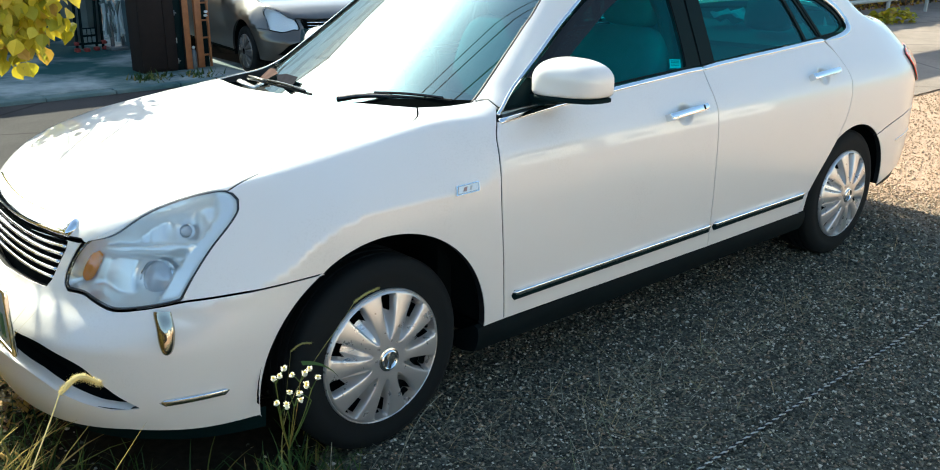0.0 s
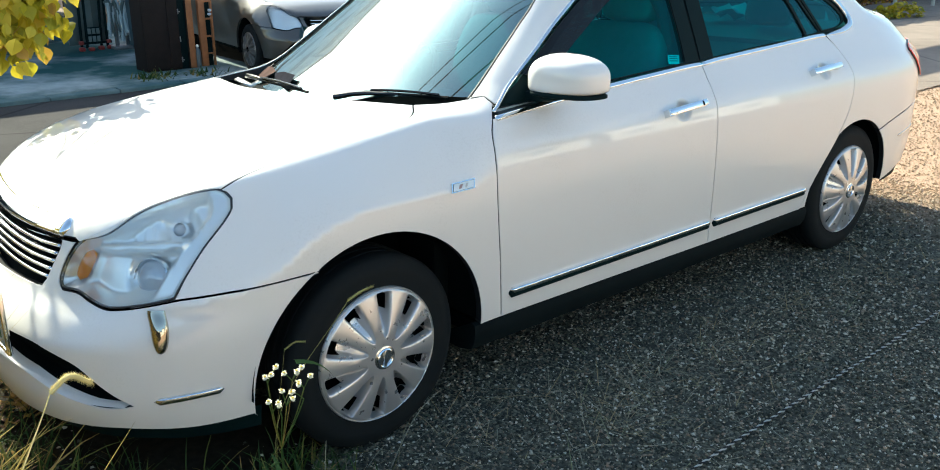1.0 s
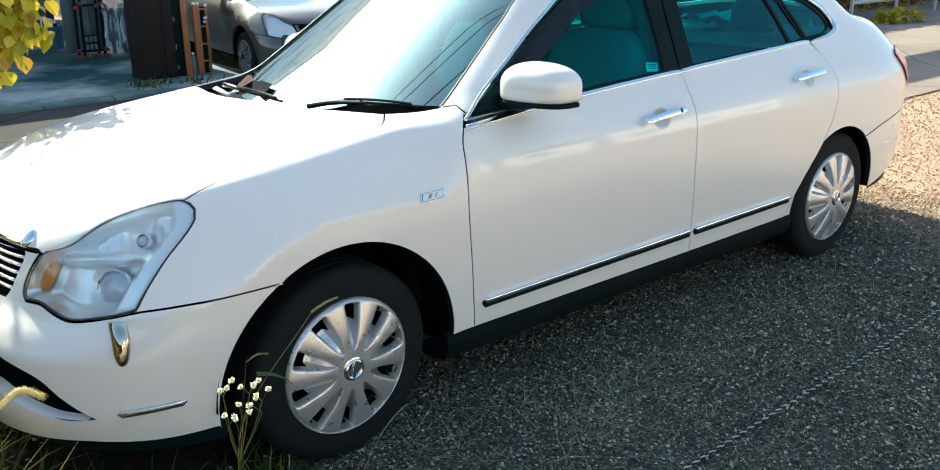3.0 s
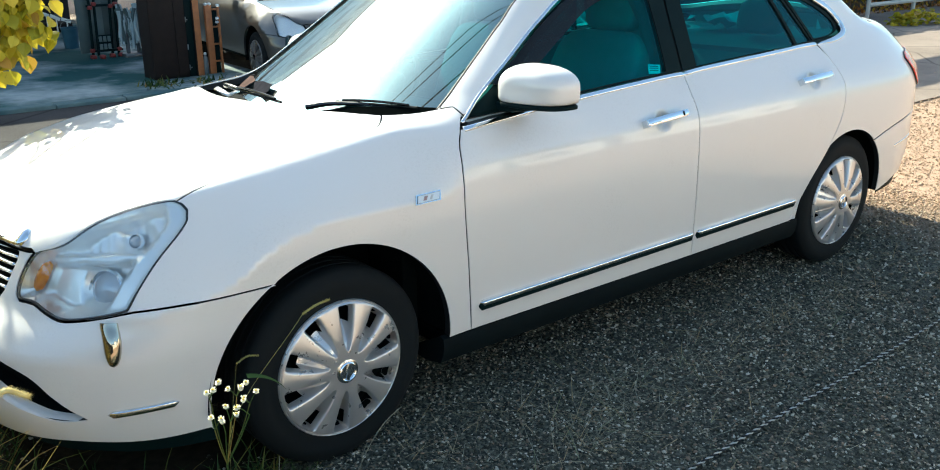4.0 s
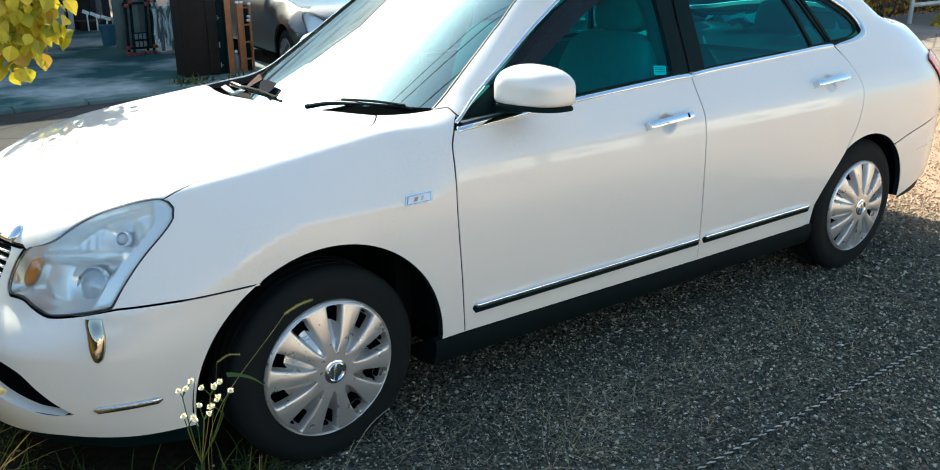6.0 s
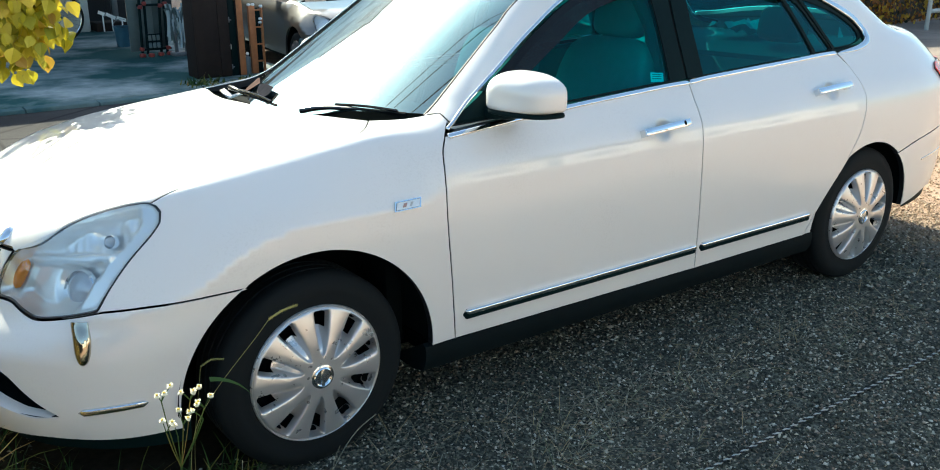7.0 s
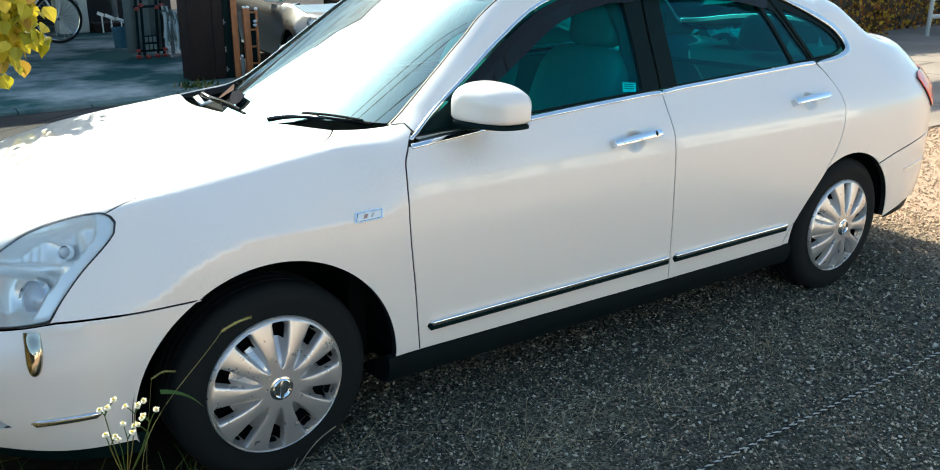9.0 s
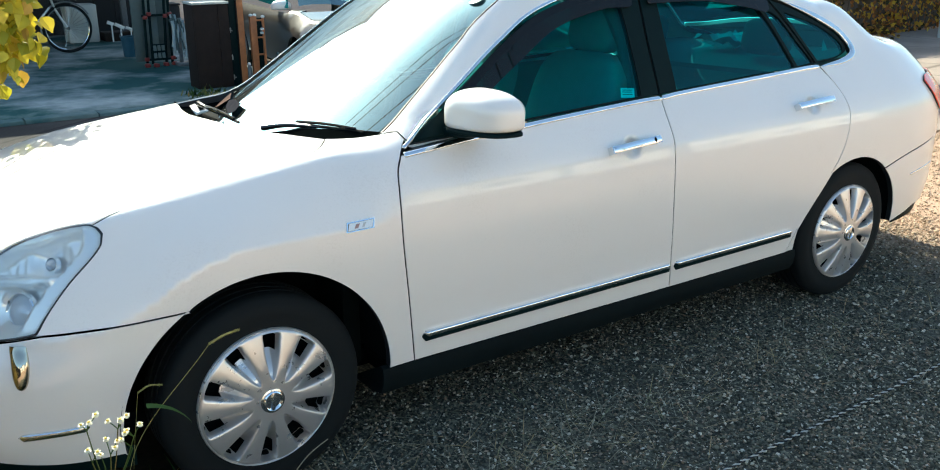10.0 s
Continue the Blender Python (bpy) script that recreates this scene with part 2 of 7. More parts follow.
def spline(points, step=0.012):
    """A smooth line through control points, evenly sampled, without its last point."""
    p = np.array(points, float)
    if len(p) == 2:
        n = max(int(np.linalg.norm(p[1] - p[0]) / step), 1)
        return p[0] + (p[1] - p[0]) * np.arange(n)[:, None] / n
    q = np.vstack([2 * p[0] - p[1], p, 2 * p[-1] - p[-2]])
    out = []
    for k in range(len(p) - 1):
        a, b, c, d = q[k : k + 4]
        n = max(int(np.linalg.norm(c - b) / step), 1)
        t = (np.arange(n) / n)[:, None]
        out.append(0.5 * (2 * b + (c - a) * t + (2 * a - 5 * b + 4 * c - d) * t**2 + (3 * b - a - 3 * c + d) * t**3))
    return np.vstack(out)


def arc(cx, cz, r, a0, a1, step=0.012):
    """Points of a wheel arch in (x, z), from angle a0 to a1 in degrees."""
    n = max(int(abs(radians(a1 - a0)) * r / step), 2)
    a = np.radians(np.linspace(a0, a1, n, endpoint=False))
    return np.stack([cx + r * np.cos(a), cz + r * np.sin(a)], 1)


def lay(f, kind, ab):
    """Points of the surface f over (x, z) seen from the side 'S', (x, h) from above 'T' or (h, z) from ahead 'F' and behind 'B'."""
    a, b = np.asarray(ab, float).T
    o = np.zeros(len(a))
    if kind == "S":
        return meet(f, np.stack([a, o, b], 1), np.tile([0.0, 1, 0], (len(a), 1)), 1.1, 160)
    if kind == "T":
        return meet(f, np.stack([a, b, o + 0.45], 1), np.tile([0.0, 0, 1], (len(a), 1)), 1.2, 160)
    if kind == "F":
        return meet(f, np.stack([o + 1.0, a, b], 1), np.tile([-1.0, 0, 0], (len(a), 1)), 2.2, 160)
    return meet(f, np.stack([o + 2.2, a, b], 1), np.tile([1.0, 0, 0], (len(a), 1)), 1.8, 160)


def outline(f, *runs):
    """A closed line on f out of runs of (kind, points); points may be control points or, with kind in lower case, dense already."""
    return np.vstack([lay(f, k.upper(), spline(p) if k.isupper() else p) for k, p in runs])


def inside(poly, q):
    x, y = q.T
    hit = np.zeros(len(q), bool)
    for (x0, y0), (x1, y1) in zip(poly, np.roll(poly, -1, 0)):
        cross = (y0 > y) != (y1 > y)
        if cross.any():
            hit[cross] ^= x[cross] < (x1 - x0) * (y[cross] - y0) / (y1 - y0) + x0
    return hit


def shrunk(poly, d):
    """The polygon with its edge moved inwards by d (outwards if negative)."""
    if not d:
        return poly
    e = np.roll(poly, -1, 0) - np.roll(poly, 1, 0)
    n = np.stack([-e[:, 1], e[:, 0]], 1) / np.maximum(np.linalg.norm(e, axis=1, keepdims=True), 1e-9)
    area = np.sum(poly[:, 0] * np.roll(poly[:, 1], -1) - np.roll(poly[:, 0], -1) * poly[:, 1])
    return poly + n * d * (1 if area > 0 else -1)


def near_line(poly, q, d):
    """Which points q lie within d of the polygon's corners."""
    out = np.zeros(len(q), bool)
    for k in range(0, len(q), 2000):
        out[k : k + 2000] = (((q[k : k + 2000, None] - poly[None]) ** 2).sum(2) < d * d).any(1)
    return out


def to_world(p, flip):
    q = p.copy()
    q[:, 1] = YC - (-p[:, 1] if flip else p[:, 1])
    return q


def mesh_of(name, verts, faces, mat, normals=None, smooth=True):
    me = bpy.data.meshes.new(name)
    me.from_pydata([tuple(v) for v in verts], [], [tuple(int(i) for i in f) for f in faces])
    me.polygons.foreach_set("use_smooth", [smooth] * len(me.polygons))
    if mat:
        me.materials.append(mat)
    if normals is not None:
        me.normals_split_custom_set_from_vertices([tuple(n) for n in normals])
    me.update()
    return me


def child(name, me, parent, label=""):
    ob = new(name, me)
    ob.parent = parent
    if label:
        tagged(ob, label=label)
    return ob


def skin(name, f, way, loop, mat, parent, holes=(), gap=0.0028, step=0.02, depth=0.026, sink=0.0, flip=False, label=""):
    """One panel of f inside a closed line, with exact edges that fold inwards by depth. sink: how far it lies under the surface."""
    uv = shrunk(way.flat(loop), gap)
    inner = [shrunk(way.flat(h), -gap) for h in holes]
    lo, hi = uv.min(0), uv.max(0)
    gx, gy = np.meshgrid(np.arange(lo[0] + step / 2, hi[0], step), np.arange(lo[1] + step / 2, hi[1], step))
    gx[::2] += step / 2
    g = np.stack([gx.ravel(), gy.ravel()], 1)
    keep = inside(uv, g) & ~near_line(uv, g, step * 0.55)
    for h in inner:
        keep &= ~inside(h, g) & ~near_line(h, g, step * 0.55)
    edges, k = [], 0
    for line in (uv, *inner):
        n = len(line)
        edges += [(k + i, k + (i + 1) % n) for i in range(n)]
        k += n
    pts = np.vstack([uv, *inner, g[keep]])
    vs, _, fs, _, _, _ = delaunay_2d_cdt([Vector(p) for p in pts], edges, [], 0, 1e-6)
    v2 = np.array([tuple(v) for v in vs])
    tri = np.array([f_ for f_ in fs if len(f_) == 3])
    mid = v2[tri].mean(1)
    ok = inside(uv, mid)
    for h in inner:
        ok &= ~inside(h, mid)
    tri = tri[ok]
    p = meet(f, *way.rays(v2))
    n = grad(f, p)
    varied = callable(sink)
    p = p - n * (sink(p)[:, None] if varied else sink)
    w3, wn = to_world(p, flip), to_world(n, flip)
    wn[:, 1] = n[:, 1] if flip else -n[:, 1]
    # triangles face outwards
    a, b, c = (w3[tri[:, i]] for i in range(3))
    turned = (np.cross(b - a, c - a) * wn[tri[:, 0]]).sum(1) < 0
    tri[turned] = tri[turned][:, ::-1]
    # the folded edge, from the sides that only one triangle has
    count = {}
    for t in tri:
        for a, b in ((t[0], t[1]), (t[1], t[2]), (t[2], t[0])):
            key = (min(a, b), max(a, b))
            count[key] = None if key in count else (a, b)
    rim = [ab for ab in count.values() if ab]
    ids = sorted({a for ab in rim for a in ab})
    at = {a: i for i, a in enumerate(ids)}
    base = len(p)
    verts, norms, faces = [w3], [wn], [tuple(t) for t in tri]
    if depth and ids:
        top = w3[ids]
        low = top - wn[ids] * depth
        out = np.zeros((len(ids), 3))
        for a, b in rim:
            o = np.cross(w3[b] - w3[a], wn[a])
            o /= max(np.linalg.norm(o), 1e-9)
            out[at[a]] += o
            out[at[b]] += o
        out /= np.maximum(np.linalg.norm(out, axis=1, keepdims=True), 1e-9)
        lip = top - wn[ids] * math.copysign(min(abs(depth), 0.004), depth)
        verts += [top, lip, lip, low]
        norms += [out * 0.7 + wn[ids] * 0.7, out, out, out]
        m = len(ids)
        for k in (0, 2):
            for a, b in rim:
                faces.append((base + k * m + at[b], base + k * m + at[a], base + (k + 1) * m + at[a], base + (k + 1) * m + at[b]))
        dark = len(faces) - len(rim)
    verts, norms = np.vstack(verts), np.vstack(norms)
    norms /= np.maximum(np.linalg.norm(norms, axis=1, keepdims=True), 1e-9)
    me = mesh_of(name, verts, faces, mat, None if varied else norms)
    if depth > 0 and ids:
        # past the lip the fold is black: the gap's shade put into the colour
        me.materials.append(SEAL_GAP_BLACK)
        for q in me.polygons[dark:]:
            q.material_index = 1
    return child(name, me, parent, label)


def bead(name, line, normals, width, height, mat, parent, shape=10, taper=0.0, flip=False, label="", lift=0.0):
    """A rounded strip along a line on the body, width across it and height proud of it."""
    p = np.asarray(line, float)
    t = np.gradient(p, axis=0)
    t /= np.maximum(np.linalg.norm(t, axis=1, keepdims=True), 1e-9)
    n = np.asarray(normals, float)
    n = n - (n * t).sum(1, keepdims=True) * t
    n /= np.maximum(np.linalg.norm(n, axis=1, keepdims=True), 1e-9)
    s = np.cross(t, n)
    a = np.linspace(0, math.pi, shape)
    k = len(p)
    f = np.ones(k)
    if taper:
        d = np.concatenate([[0], np.cumsum(np.linalg.norm(np.diff(p, axis=0), axis=1))])
        f = np.sqrt(np.clip(np.minimum(d, d[-1] - d) / taper, 0.02, 1))
    rows = []
    for ca, sa in zip(np.cos(a), np.sin(a)):
        ex = np.sign(ca) * abs(ca) ** 0.6
        ey = sa ** 0.6
        rows.append(p + s * (ex * width / 2 * f)[:, None] + n * (lift + ey * height * f - 0.002)[:, None])
    v = to_world(np.vstack(rows), flip)
    faces = [(i * k + j, i * k + j + 1, (i + 1) * k + j + 1, (i + 1) * k + j) for i in range(shape - 1) for j in range(k - 1)]
    faces += [tuple(i * k for i in range(shape)), tuple(i * k + k - 1 for i in reversed(range(shape)))]
    if not flip:
        faces = [q[::-1] for q in faces]
    return child(name, mesh_of(name, v, faces, mat), parent, label)


def strip(name, f, kind, points, width, height, mat, parent, **more):
    """A bead along control points laid on f."""
    p = lay(f, kind, np.vstack([spline(points), points[-1:]]))
    return bead(name, p, grad(f, p), width, height, mat, parent, **more)


# ---- general shapes ----
def joined(*pieces):
    """One list of vertices and faces out of several."""
    vs, fs = [], []
    for v, f in pieces:
        k = len(vs)
        vs += [tuple(p) for p in v]
        fs += [tuple(i + k for i in q) for q in f]
    return vs, fs


def block(x0, x1, y0, y1, z0, z1, r=0.006):
    """A box with chamfered edges."""
    bm = bmesh.new()
    bmesh.ops.create_cube(bm, size=1.0)
    for v in bm.verts:
        v.co = Vector(((x0 + x1) / 2 + v.co.x * (x1 - x0), (y0 + y1) / 2 + v.co.y * (y1 - y0), (z0 + z1) / 2 + v.co.z * (z1 - z0)))
    r = min(r, 0.45 * min(abs(x1 - x0), abs(y1 - y0), abs(z1 - z0)))
    if r > 0:
        bmesh.ops.bevel(bm, geom=bm.edges[:], offset=r, segments=2, affect="EDGES", profile=0.5)
    bm.verts.index_update()
    out = [v.co[:] for v in bm.verts], [tuple(v.index for v in f.verts) for f in bm.faces]
    bm.free()
    return out


def moved(piece, m):
    v, f = piece
    return [(m @ Vector(p))[:] for p in v], f


def tube(points, radii, sides=8, closed=False):
    """A round bar along points; radii is one number or one for each point."""
    p = np.array(points, float)
    n = len(p)
    r = np.full(n, radii, float) if np.isscalar(radii) else np.array(radii, float)
    t = np.gradient(p, axis=0)
    if closed:
        t = np.roll(p, -1, 0) - np.roll(p, 1, 0)
    t /= np.maximum(np.linalg.norm(t, axis=1, keepdims=True), 1e-9)
    ref = np.array([0.0, 0, 1]) if abs(t[0, 2]) < 0.9 else np.array([1.0, 0, 0])
    vs = []
    for k in range(n):
        u = np.cross(t[k], ref)
        u /= max(np.linalg.norm(u), 1e-9)
        w = np.cross(u, t[k])
        ref = w
        for a in np.linspace(0, 2 * math.pi, sides, endpoint=False):
            vs.append(tuple(p[k] + r[k] * (math.cos(a) * u + math.sin(a) * w)))
    fs = []
    for k in range(n if closed else n - 1):
        j = (k + 1) % n
        for i in range(sides):
            fs.append((k * sides + i, k * sides + (i + 1) % sides, j * sides + (i + 1) % sides, j * sides + i))
    if not closed:
        fs += [tuple(range(sides))[::-1], tuple((n - 1) * sides + i for i in range(sides))]
    return vs, fs


def lathe(profile, sides=48, axis="y"):
    """A turned body from (radius, along) pairs; round the y axis, or z."""
    vs, fs, n = [], [], len(profile)
    for i in range(sides):
        a = 2 * math.pi * i / sides
        for r, h in profile:
            vs.append((r * math.cos(a), h, r * math.sin(a)) if axis == "y" else (r * math.cos(a), r * math.sin(a), h))
    for i in range(sides):
        j = (i + 1) % sides
        for k in range(n - 1):
            fs.append((i * n + k, i * n + k + 1, j * n + k + 1, j * n + k))
    return vs, fs


def pillow(w, d, h, power=4.0, nu=24, nv=12):
    """A cushion-like rounded block (superellipsoid), centred at the origin."""
    vs, fs = [], []

    def s(v):
        return math.copysign(abs(v) ** (2 / power), v)
    for j in range(nv + 1):
        b = -math.pi / 2 + math.pi * j / nv
        for i in range(nu):
            a = 2 * math.pi * i / nu
            vs.append((w / 2 * s(math.cos(b)) * s(math.cos(a)), d / 2 * s(math.cos(b)) * s(math.sin(a)), h / 2 * s(math.sin(b))))
    for j in range(nv):
        for i in range(nu):
            fs.append((j * nu + i, j * nu + (i + 1) % nu, (j + 1) * nu + (i + 1) % nu, (j + 1) * nu + i))
    return vs, fs


def part(name, piece, mat, parent, label="", smooth=True, auto=True):
    """One mesh object under a thing or part. auto: edges over 35 degrees stay sharp."""
    me = mesh_of(name, piece[0], piece[1], mat, None, smooth)
    if smooth and auto:
        me.set_sharp_from_angle(angle=radians(38))
    return child(name, me, parent, label)


def thing(name, label, category, at=(0, 0, 0), group="", kind=""):
    ob = new(name)
    ob.location = at
    ob.empty_display_size = 0.1
    return tagged(ob, label, category, group, kind)


def solid(name, piece, mat, label, category, group="", kind="", smooth=True):
    """A thing that is one mesh."""
    me = mesh_of(name, piece[0], piece[1], mat, None, smooth)
    if smooth:
        me.set_sharp_from_angle(angle=radians(38))
    return tagged(new(name, me), label, category, group, kind)


# ---- the white car ----
car = thing("car", "white four-door sedan with chrome trim parked on dark gravel", "car")
SIDE = Around(0.30, 0.60)
HIGH = Around(0.05, 0.85)
ARCH_F, ARCH_R = (-0.003, 0.292, 0.396), (2.69, 0.290, 0.352)
belt_z = curve((0.30, 0.928), (0.49, 0.943), (1.02, 0.976), (1.59, 1.001), (2.51, 1.036), (2.80, 1.052))
DOOR_F = [(0.482, 0.945), (0.453, 0.900), (0.440, 0.82), (0.442, 0.69), (0.460, 0.50), (0.482, 0.288)]
DOOR_M = [(1.607, 0.284), (1.592, 0.45), (1.577, 0.65), (1.573, 0.80), (1.579, 0.91), (1.597, 1.002)]
DOOR_R = [(2.290, 0.286), (2.335, 0.37), (2.405, 0.47), (2.515, 0.605), (2.578, 0.71), (2.605, 0.82), (2.606, 0.90), (2.588, 0.97), (2.548, 1.037)]
HOOD_SIDE = [(-0.383, 0.668), (-0.20, 0.664), (0.0, 0.665), (0.16, 0.664), (0.235, 0.655), (0.29, 0.615), (0.343, 0.545)]
LAMP_TOP = [(-0.383, 0.668), (-0.430, 0.635), (-0.482, 0.605), (-0.568, 0.566), (-0.622, 0.541), (-0.660, 0.505), (-0.696, 0.450)]
LAMP_OUTER = [(-0.562, 0.616), (-0.526, 0.664), (-0.470, 0.727), (-0.401, 0.788), (-0.375, 0.815), (-0.366, 0.832)]
LAMP_UPPER = [(-0.367, 0.693), (-0.375, 0.676), (-0.399, 0.650), (-0.430, 0.627), (-0.482, 0.597), (-0.568, 0.558), (-0.620, 0.533), (-0.656, 0.498), (-0.690, 0.455)]
LAMP_INNER = [(0.450, 0.728), (0.430, 0.69), (0.418, 0.645), (0.419, 0.622), (0.432, 0.612)]
LAMP_LOWER = [(0.432, 0.612), (0.490, 0.613), (0.531, 0.601), (0.583, 0.588), (0.620, 0.588), (0.68, 0.600), (0.728, 0.615)]
PILLAR_IN = [(1.104, 0.476), (1.024, 0.508), (0.947, 0.526), (0.89, 0.538), (0.828, 0.559), (0.770, 0.573), (0.712, 0.589), (0.658, 0.603), (0.604, 0.618), (0.553, 0.632), (0.499, 0.649), (0.471, 0.662)]
SEAM = [(-0.205, 0.630), (-0.30, 0.628), (-0.436, 0.620), (-0.564, 0.609)]


def belt(x0, x1):
    return [(x, float(belt_z(x))) for x in np.linspace(x0, x1, 6)]


def mirrored(loop):
    q = loop[::-1].copy()
    q[:, 1] *= -1
    return q


front_panes = []
for flip in (False, True):
    # front fender
    inner = [(0.343, 0.545), (0.404, 0.610), (0.469, 0.660)]
    if flip:                                                    # the far wing's edge beside the open scuttle
        inner = [(0.235, 0.655), (0.262, 0.660), (0.33, 0.668), (0.40, 0.670), (0.469, 0.660)]
    loop = outline(whole, ("S", DOOR_F), ("S", [(0.482, 0.288), (0.396, 0.286)]), ("s", arc(*ARCH_F, -0.9, 121.0)), ("S", SEAM),
                   ("S", [(-0.564, 0.609), *LAMP_OUTER[1:]]), ("T", [(-0.366, 0.693), (-0.373, 0.678), (-0.383, 0.668)]), ("T", HOOD_SIDE[:5] if flip else HOOD_SIDE),
                   ("T", inner), ("T", [inner[-1], (0.503, 0.683), (0.525, 0.702)]), ("S", [(0.518, 0.982), (0.498, 0.964), (0.482, 0.945)]))
    fender = skin("front_fender", whole, SIDE, loop, PAINT, car, flip=flip, depth=0.03, step=0.013)
    # front door
    loop = outline(lower, ("S", DOOR_F[::-1]), ("S", [DOOR_F[0], *belt(0.55, 1.55), DOOR_M[-1]]), ("S", DOOR_M[::-1]), ("S", [DOOR_M[0], DOOR_F[-1]]))
    front_door = skin("front_door", lower, SIDE, loop, PAINT, car, flip=flip)
    loop = outline(lower, ("S", DOOR_M), ("S", [DOOR_M[-1], *belt(1.65, 2.5), DOOR_R[-1]]), ("S", DOOR_R[::-1]), ("S", [DOOR_R[0], DOOR_M[0]]))
    rear_door = skin("rear_door", lower, SIDE, loop, PAINT, car, flip=flip)
    # rear quarter with its pillar
    loop = outline(whole, ("S", DOOR_R[::-1]), ("S", [(2.290, 0.286), (2.338, 0.286)]), ("s", arc(*ARCH_R, 180.7, 52.0)),
                   ("S", [(2.907, 0.567), (3.05, 0.605), (3.22, 0.633), (3.42, 0.655)]),
                   ("S", [(3.42, 0.655), (3.445, 0.76), (3.40, 0.80), (3.318, 0.885), (3.36, 0.935)]),
                   ("T", [(3.38, 0.68), (3.40, 0.60), (3.20, 0.585), (3.06, 0.575)]), ("T", [(3.06, 0.575), (2.85, 0.52), (2.60, 0.47), (2.45, 0.46)]),
                   ("T", [(2.45, 0.46), (2.42, 0.50), (2.40, 0.525)]),
                   ("S", [(2.40, 1.318), (2.47, 1.290), (2.61, 1.235), (2.745, 1.168), (2.805, 1.110), (2.800, 1.072), (2.70, 1.048), (2.548, 1.037)]))
    quarter = skin("rear_quarter", whole, HIGH, loop, PAINT, car, flip=flip)
    # roof rail with the front pillar
    DLO = [(0.500, 0.962), (0.555, 0.992), (0.729, 1.103), (0.938, 1.234), (1.157, 1.337), (1.50, 1.402), (1.95, 1.402), (2.25, 1.360), (2.40, 1.318)]
    loop = outline(whole, ("S", [(0.522, 0.980), *DLO[1:]]), ("T", [(2.40, 0.525), (2.42, 0.50), (2.45, 0.46)]), ("T", [(2.45, 0.46), (1.9, 0.475), (1.3, 0.47), (1.10, 0.48)]), ("T", PILLAR_IN), ("T", [(0.471, 0.662), (0.503, 0.683), (0.528, 0.703)]))
    rail = skin("roof_rail", whole, HIGH, loop, PAINT, car, flip=flip, depth=0.008)
    skin("pillar_trim", whole, HIGH, loop, PALE_TRIM, rail, flip=flip, depth=0, sink=0.016, gap=0.004, step=0.03, label="grey inner pillar trim")
    # dark lining behind the gaps
    loop = outline(lower, ("S", [(0.40, 0.24), (2.33, 0.24)]), ("s", arc(*ARCH_R, 188, 40)), ("S", [(2.96, 0.52), (3.30, 0.60)]), ("S", [(3.30, 0.60), (3.25, 0.92)]),
                   ("S", [(3.25, 0.92), (2.6, 0.99), (0.60, 0.955), (0.42, 0.945)]), ("S", [(0.42, 0.945), (0.1, 0.87), (-0.35, 0.80)]), ("S", [(-0.35, 0.80), (-0.52, 0.60)]),
                   ("S", [(-0.52, 0.60), (-0.24, 0.60)]), ("s", arc(*ARCH_F, 128, -7)))
    skin("body_lining", lower, SIDE, loop, BLACK_DEEP, car, flip=flip, sink=0.034, depth=0, step=0.05)
    # sill under the doors
    sx = np.linspace(0.37, 2.36, 40)
    prof = [(0.800, 0.292), (0.818, 0.285), (0.822, 0.262), (0.816, 0.225), (0.800, 0.196), (0.74, 0.186), (0.60, 0.186)]
    vs = [(x, YC - (-h if flip else h), z - 0.004 * (k > 4)) for x in sx for k, (h, z) in enumerate(prof)]
    fs = [(i * 7 + k, i * 7 + k + 1, (i + 1) * 7 + k + 1, (i + 1) * 7 + k) for i in range(39) for k in range(6)]
    fs += [tuple(range(7)), tuple(39 * 7 + k for k in range(6, -1, -1))]
    part("sill", (vs, fs if not flip else [q[::-1] for q in fs]), SILL_GREY, car, "matt black plastic sill")

    # glasshouse: black frames, panes
    A1 = [(0.520, 0.966), (0.575, 0.996), (0.742, 1.100), (0.948, 1.229), (1.162, 1.328), (1.50, 1.392), (1.63, 1.396)]
    frame_f = outline(cabin, ("S", A1), ("S", [(1.63, 1.396), (1.60, 1.20), (1.594, 1.010)]), ("S", [(1.594, 1.010), *[(x, float(belt_z(x)) + 0.010) for x in (1.3, 1.0, 0.75)], (0.520, 0.966)]))
    pane_f = outline(cabin, ("S", [(0.735, 0.985), (0.80, 1.092), (0.972, 1.205), (1.175, 1.300), (1.40, 1.352), (1.525, 1.366)]), ("S", [(1.525, 1.366), (1.515, 1.20), (1.505, 1.020)]),
                     ("S", [(1.505, 1.020), (1.2, 1.008), (0.735, 0.985)]))
    skin("window_frame", cabin, HIGH, frame_f, BLACK_TRIM, front_door, holes=[pane_f], flip=flip, depth=0.02, sink=0.003, label="black window frame")
    skin("window_pane", cabin, HIGH, pane_f, GLASS_SIDE, front_door, flip=flip, gap=-0.004, depth=0, sink=0.009, label="tinted side window glass")
    front_panes.append(front_door)
    frame_r = outline(cabin, ("S", [(1.600, 1.010), (1.607, 1.20), (1.637, 1.396)]), ("S", [(1.637, 1.396), (1.95, 1.392), (2.24, 1.352), (2.345, 1.318)]),
                      ("S", [(2.345, 1.318), (2.40, 1.25), (2.48, 1.14), (2.545, 1.045)]), ("S", [(2.545, 1.045), *[(x, float(belt_z(x)) + 0.010) for x in (2.3, 2.0, 1.8)], (1.600, 1.010)]))
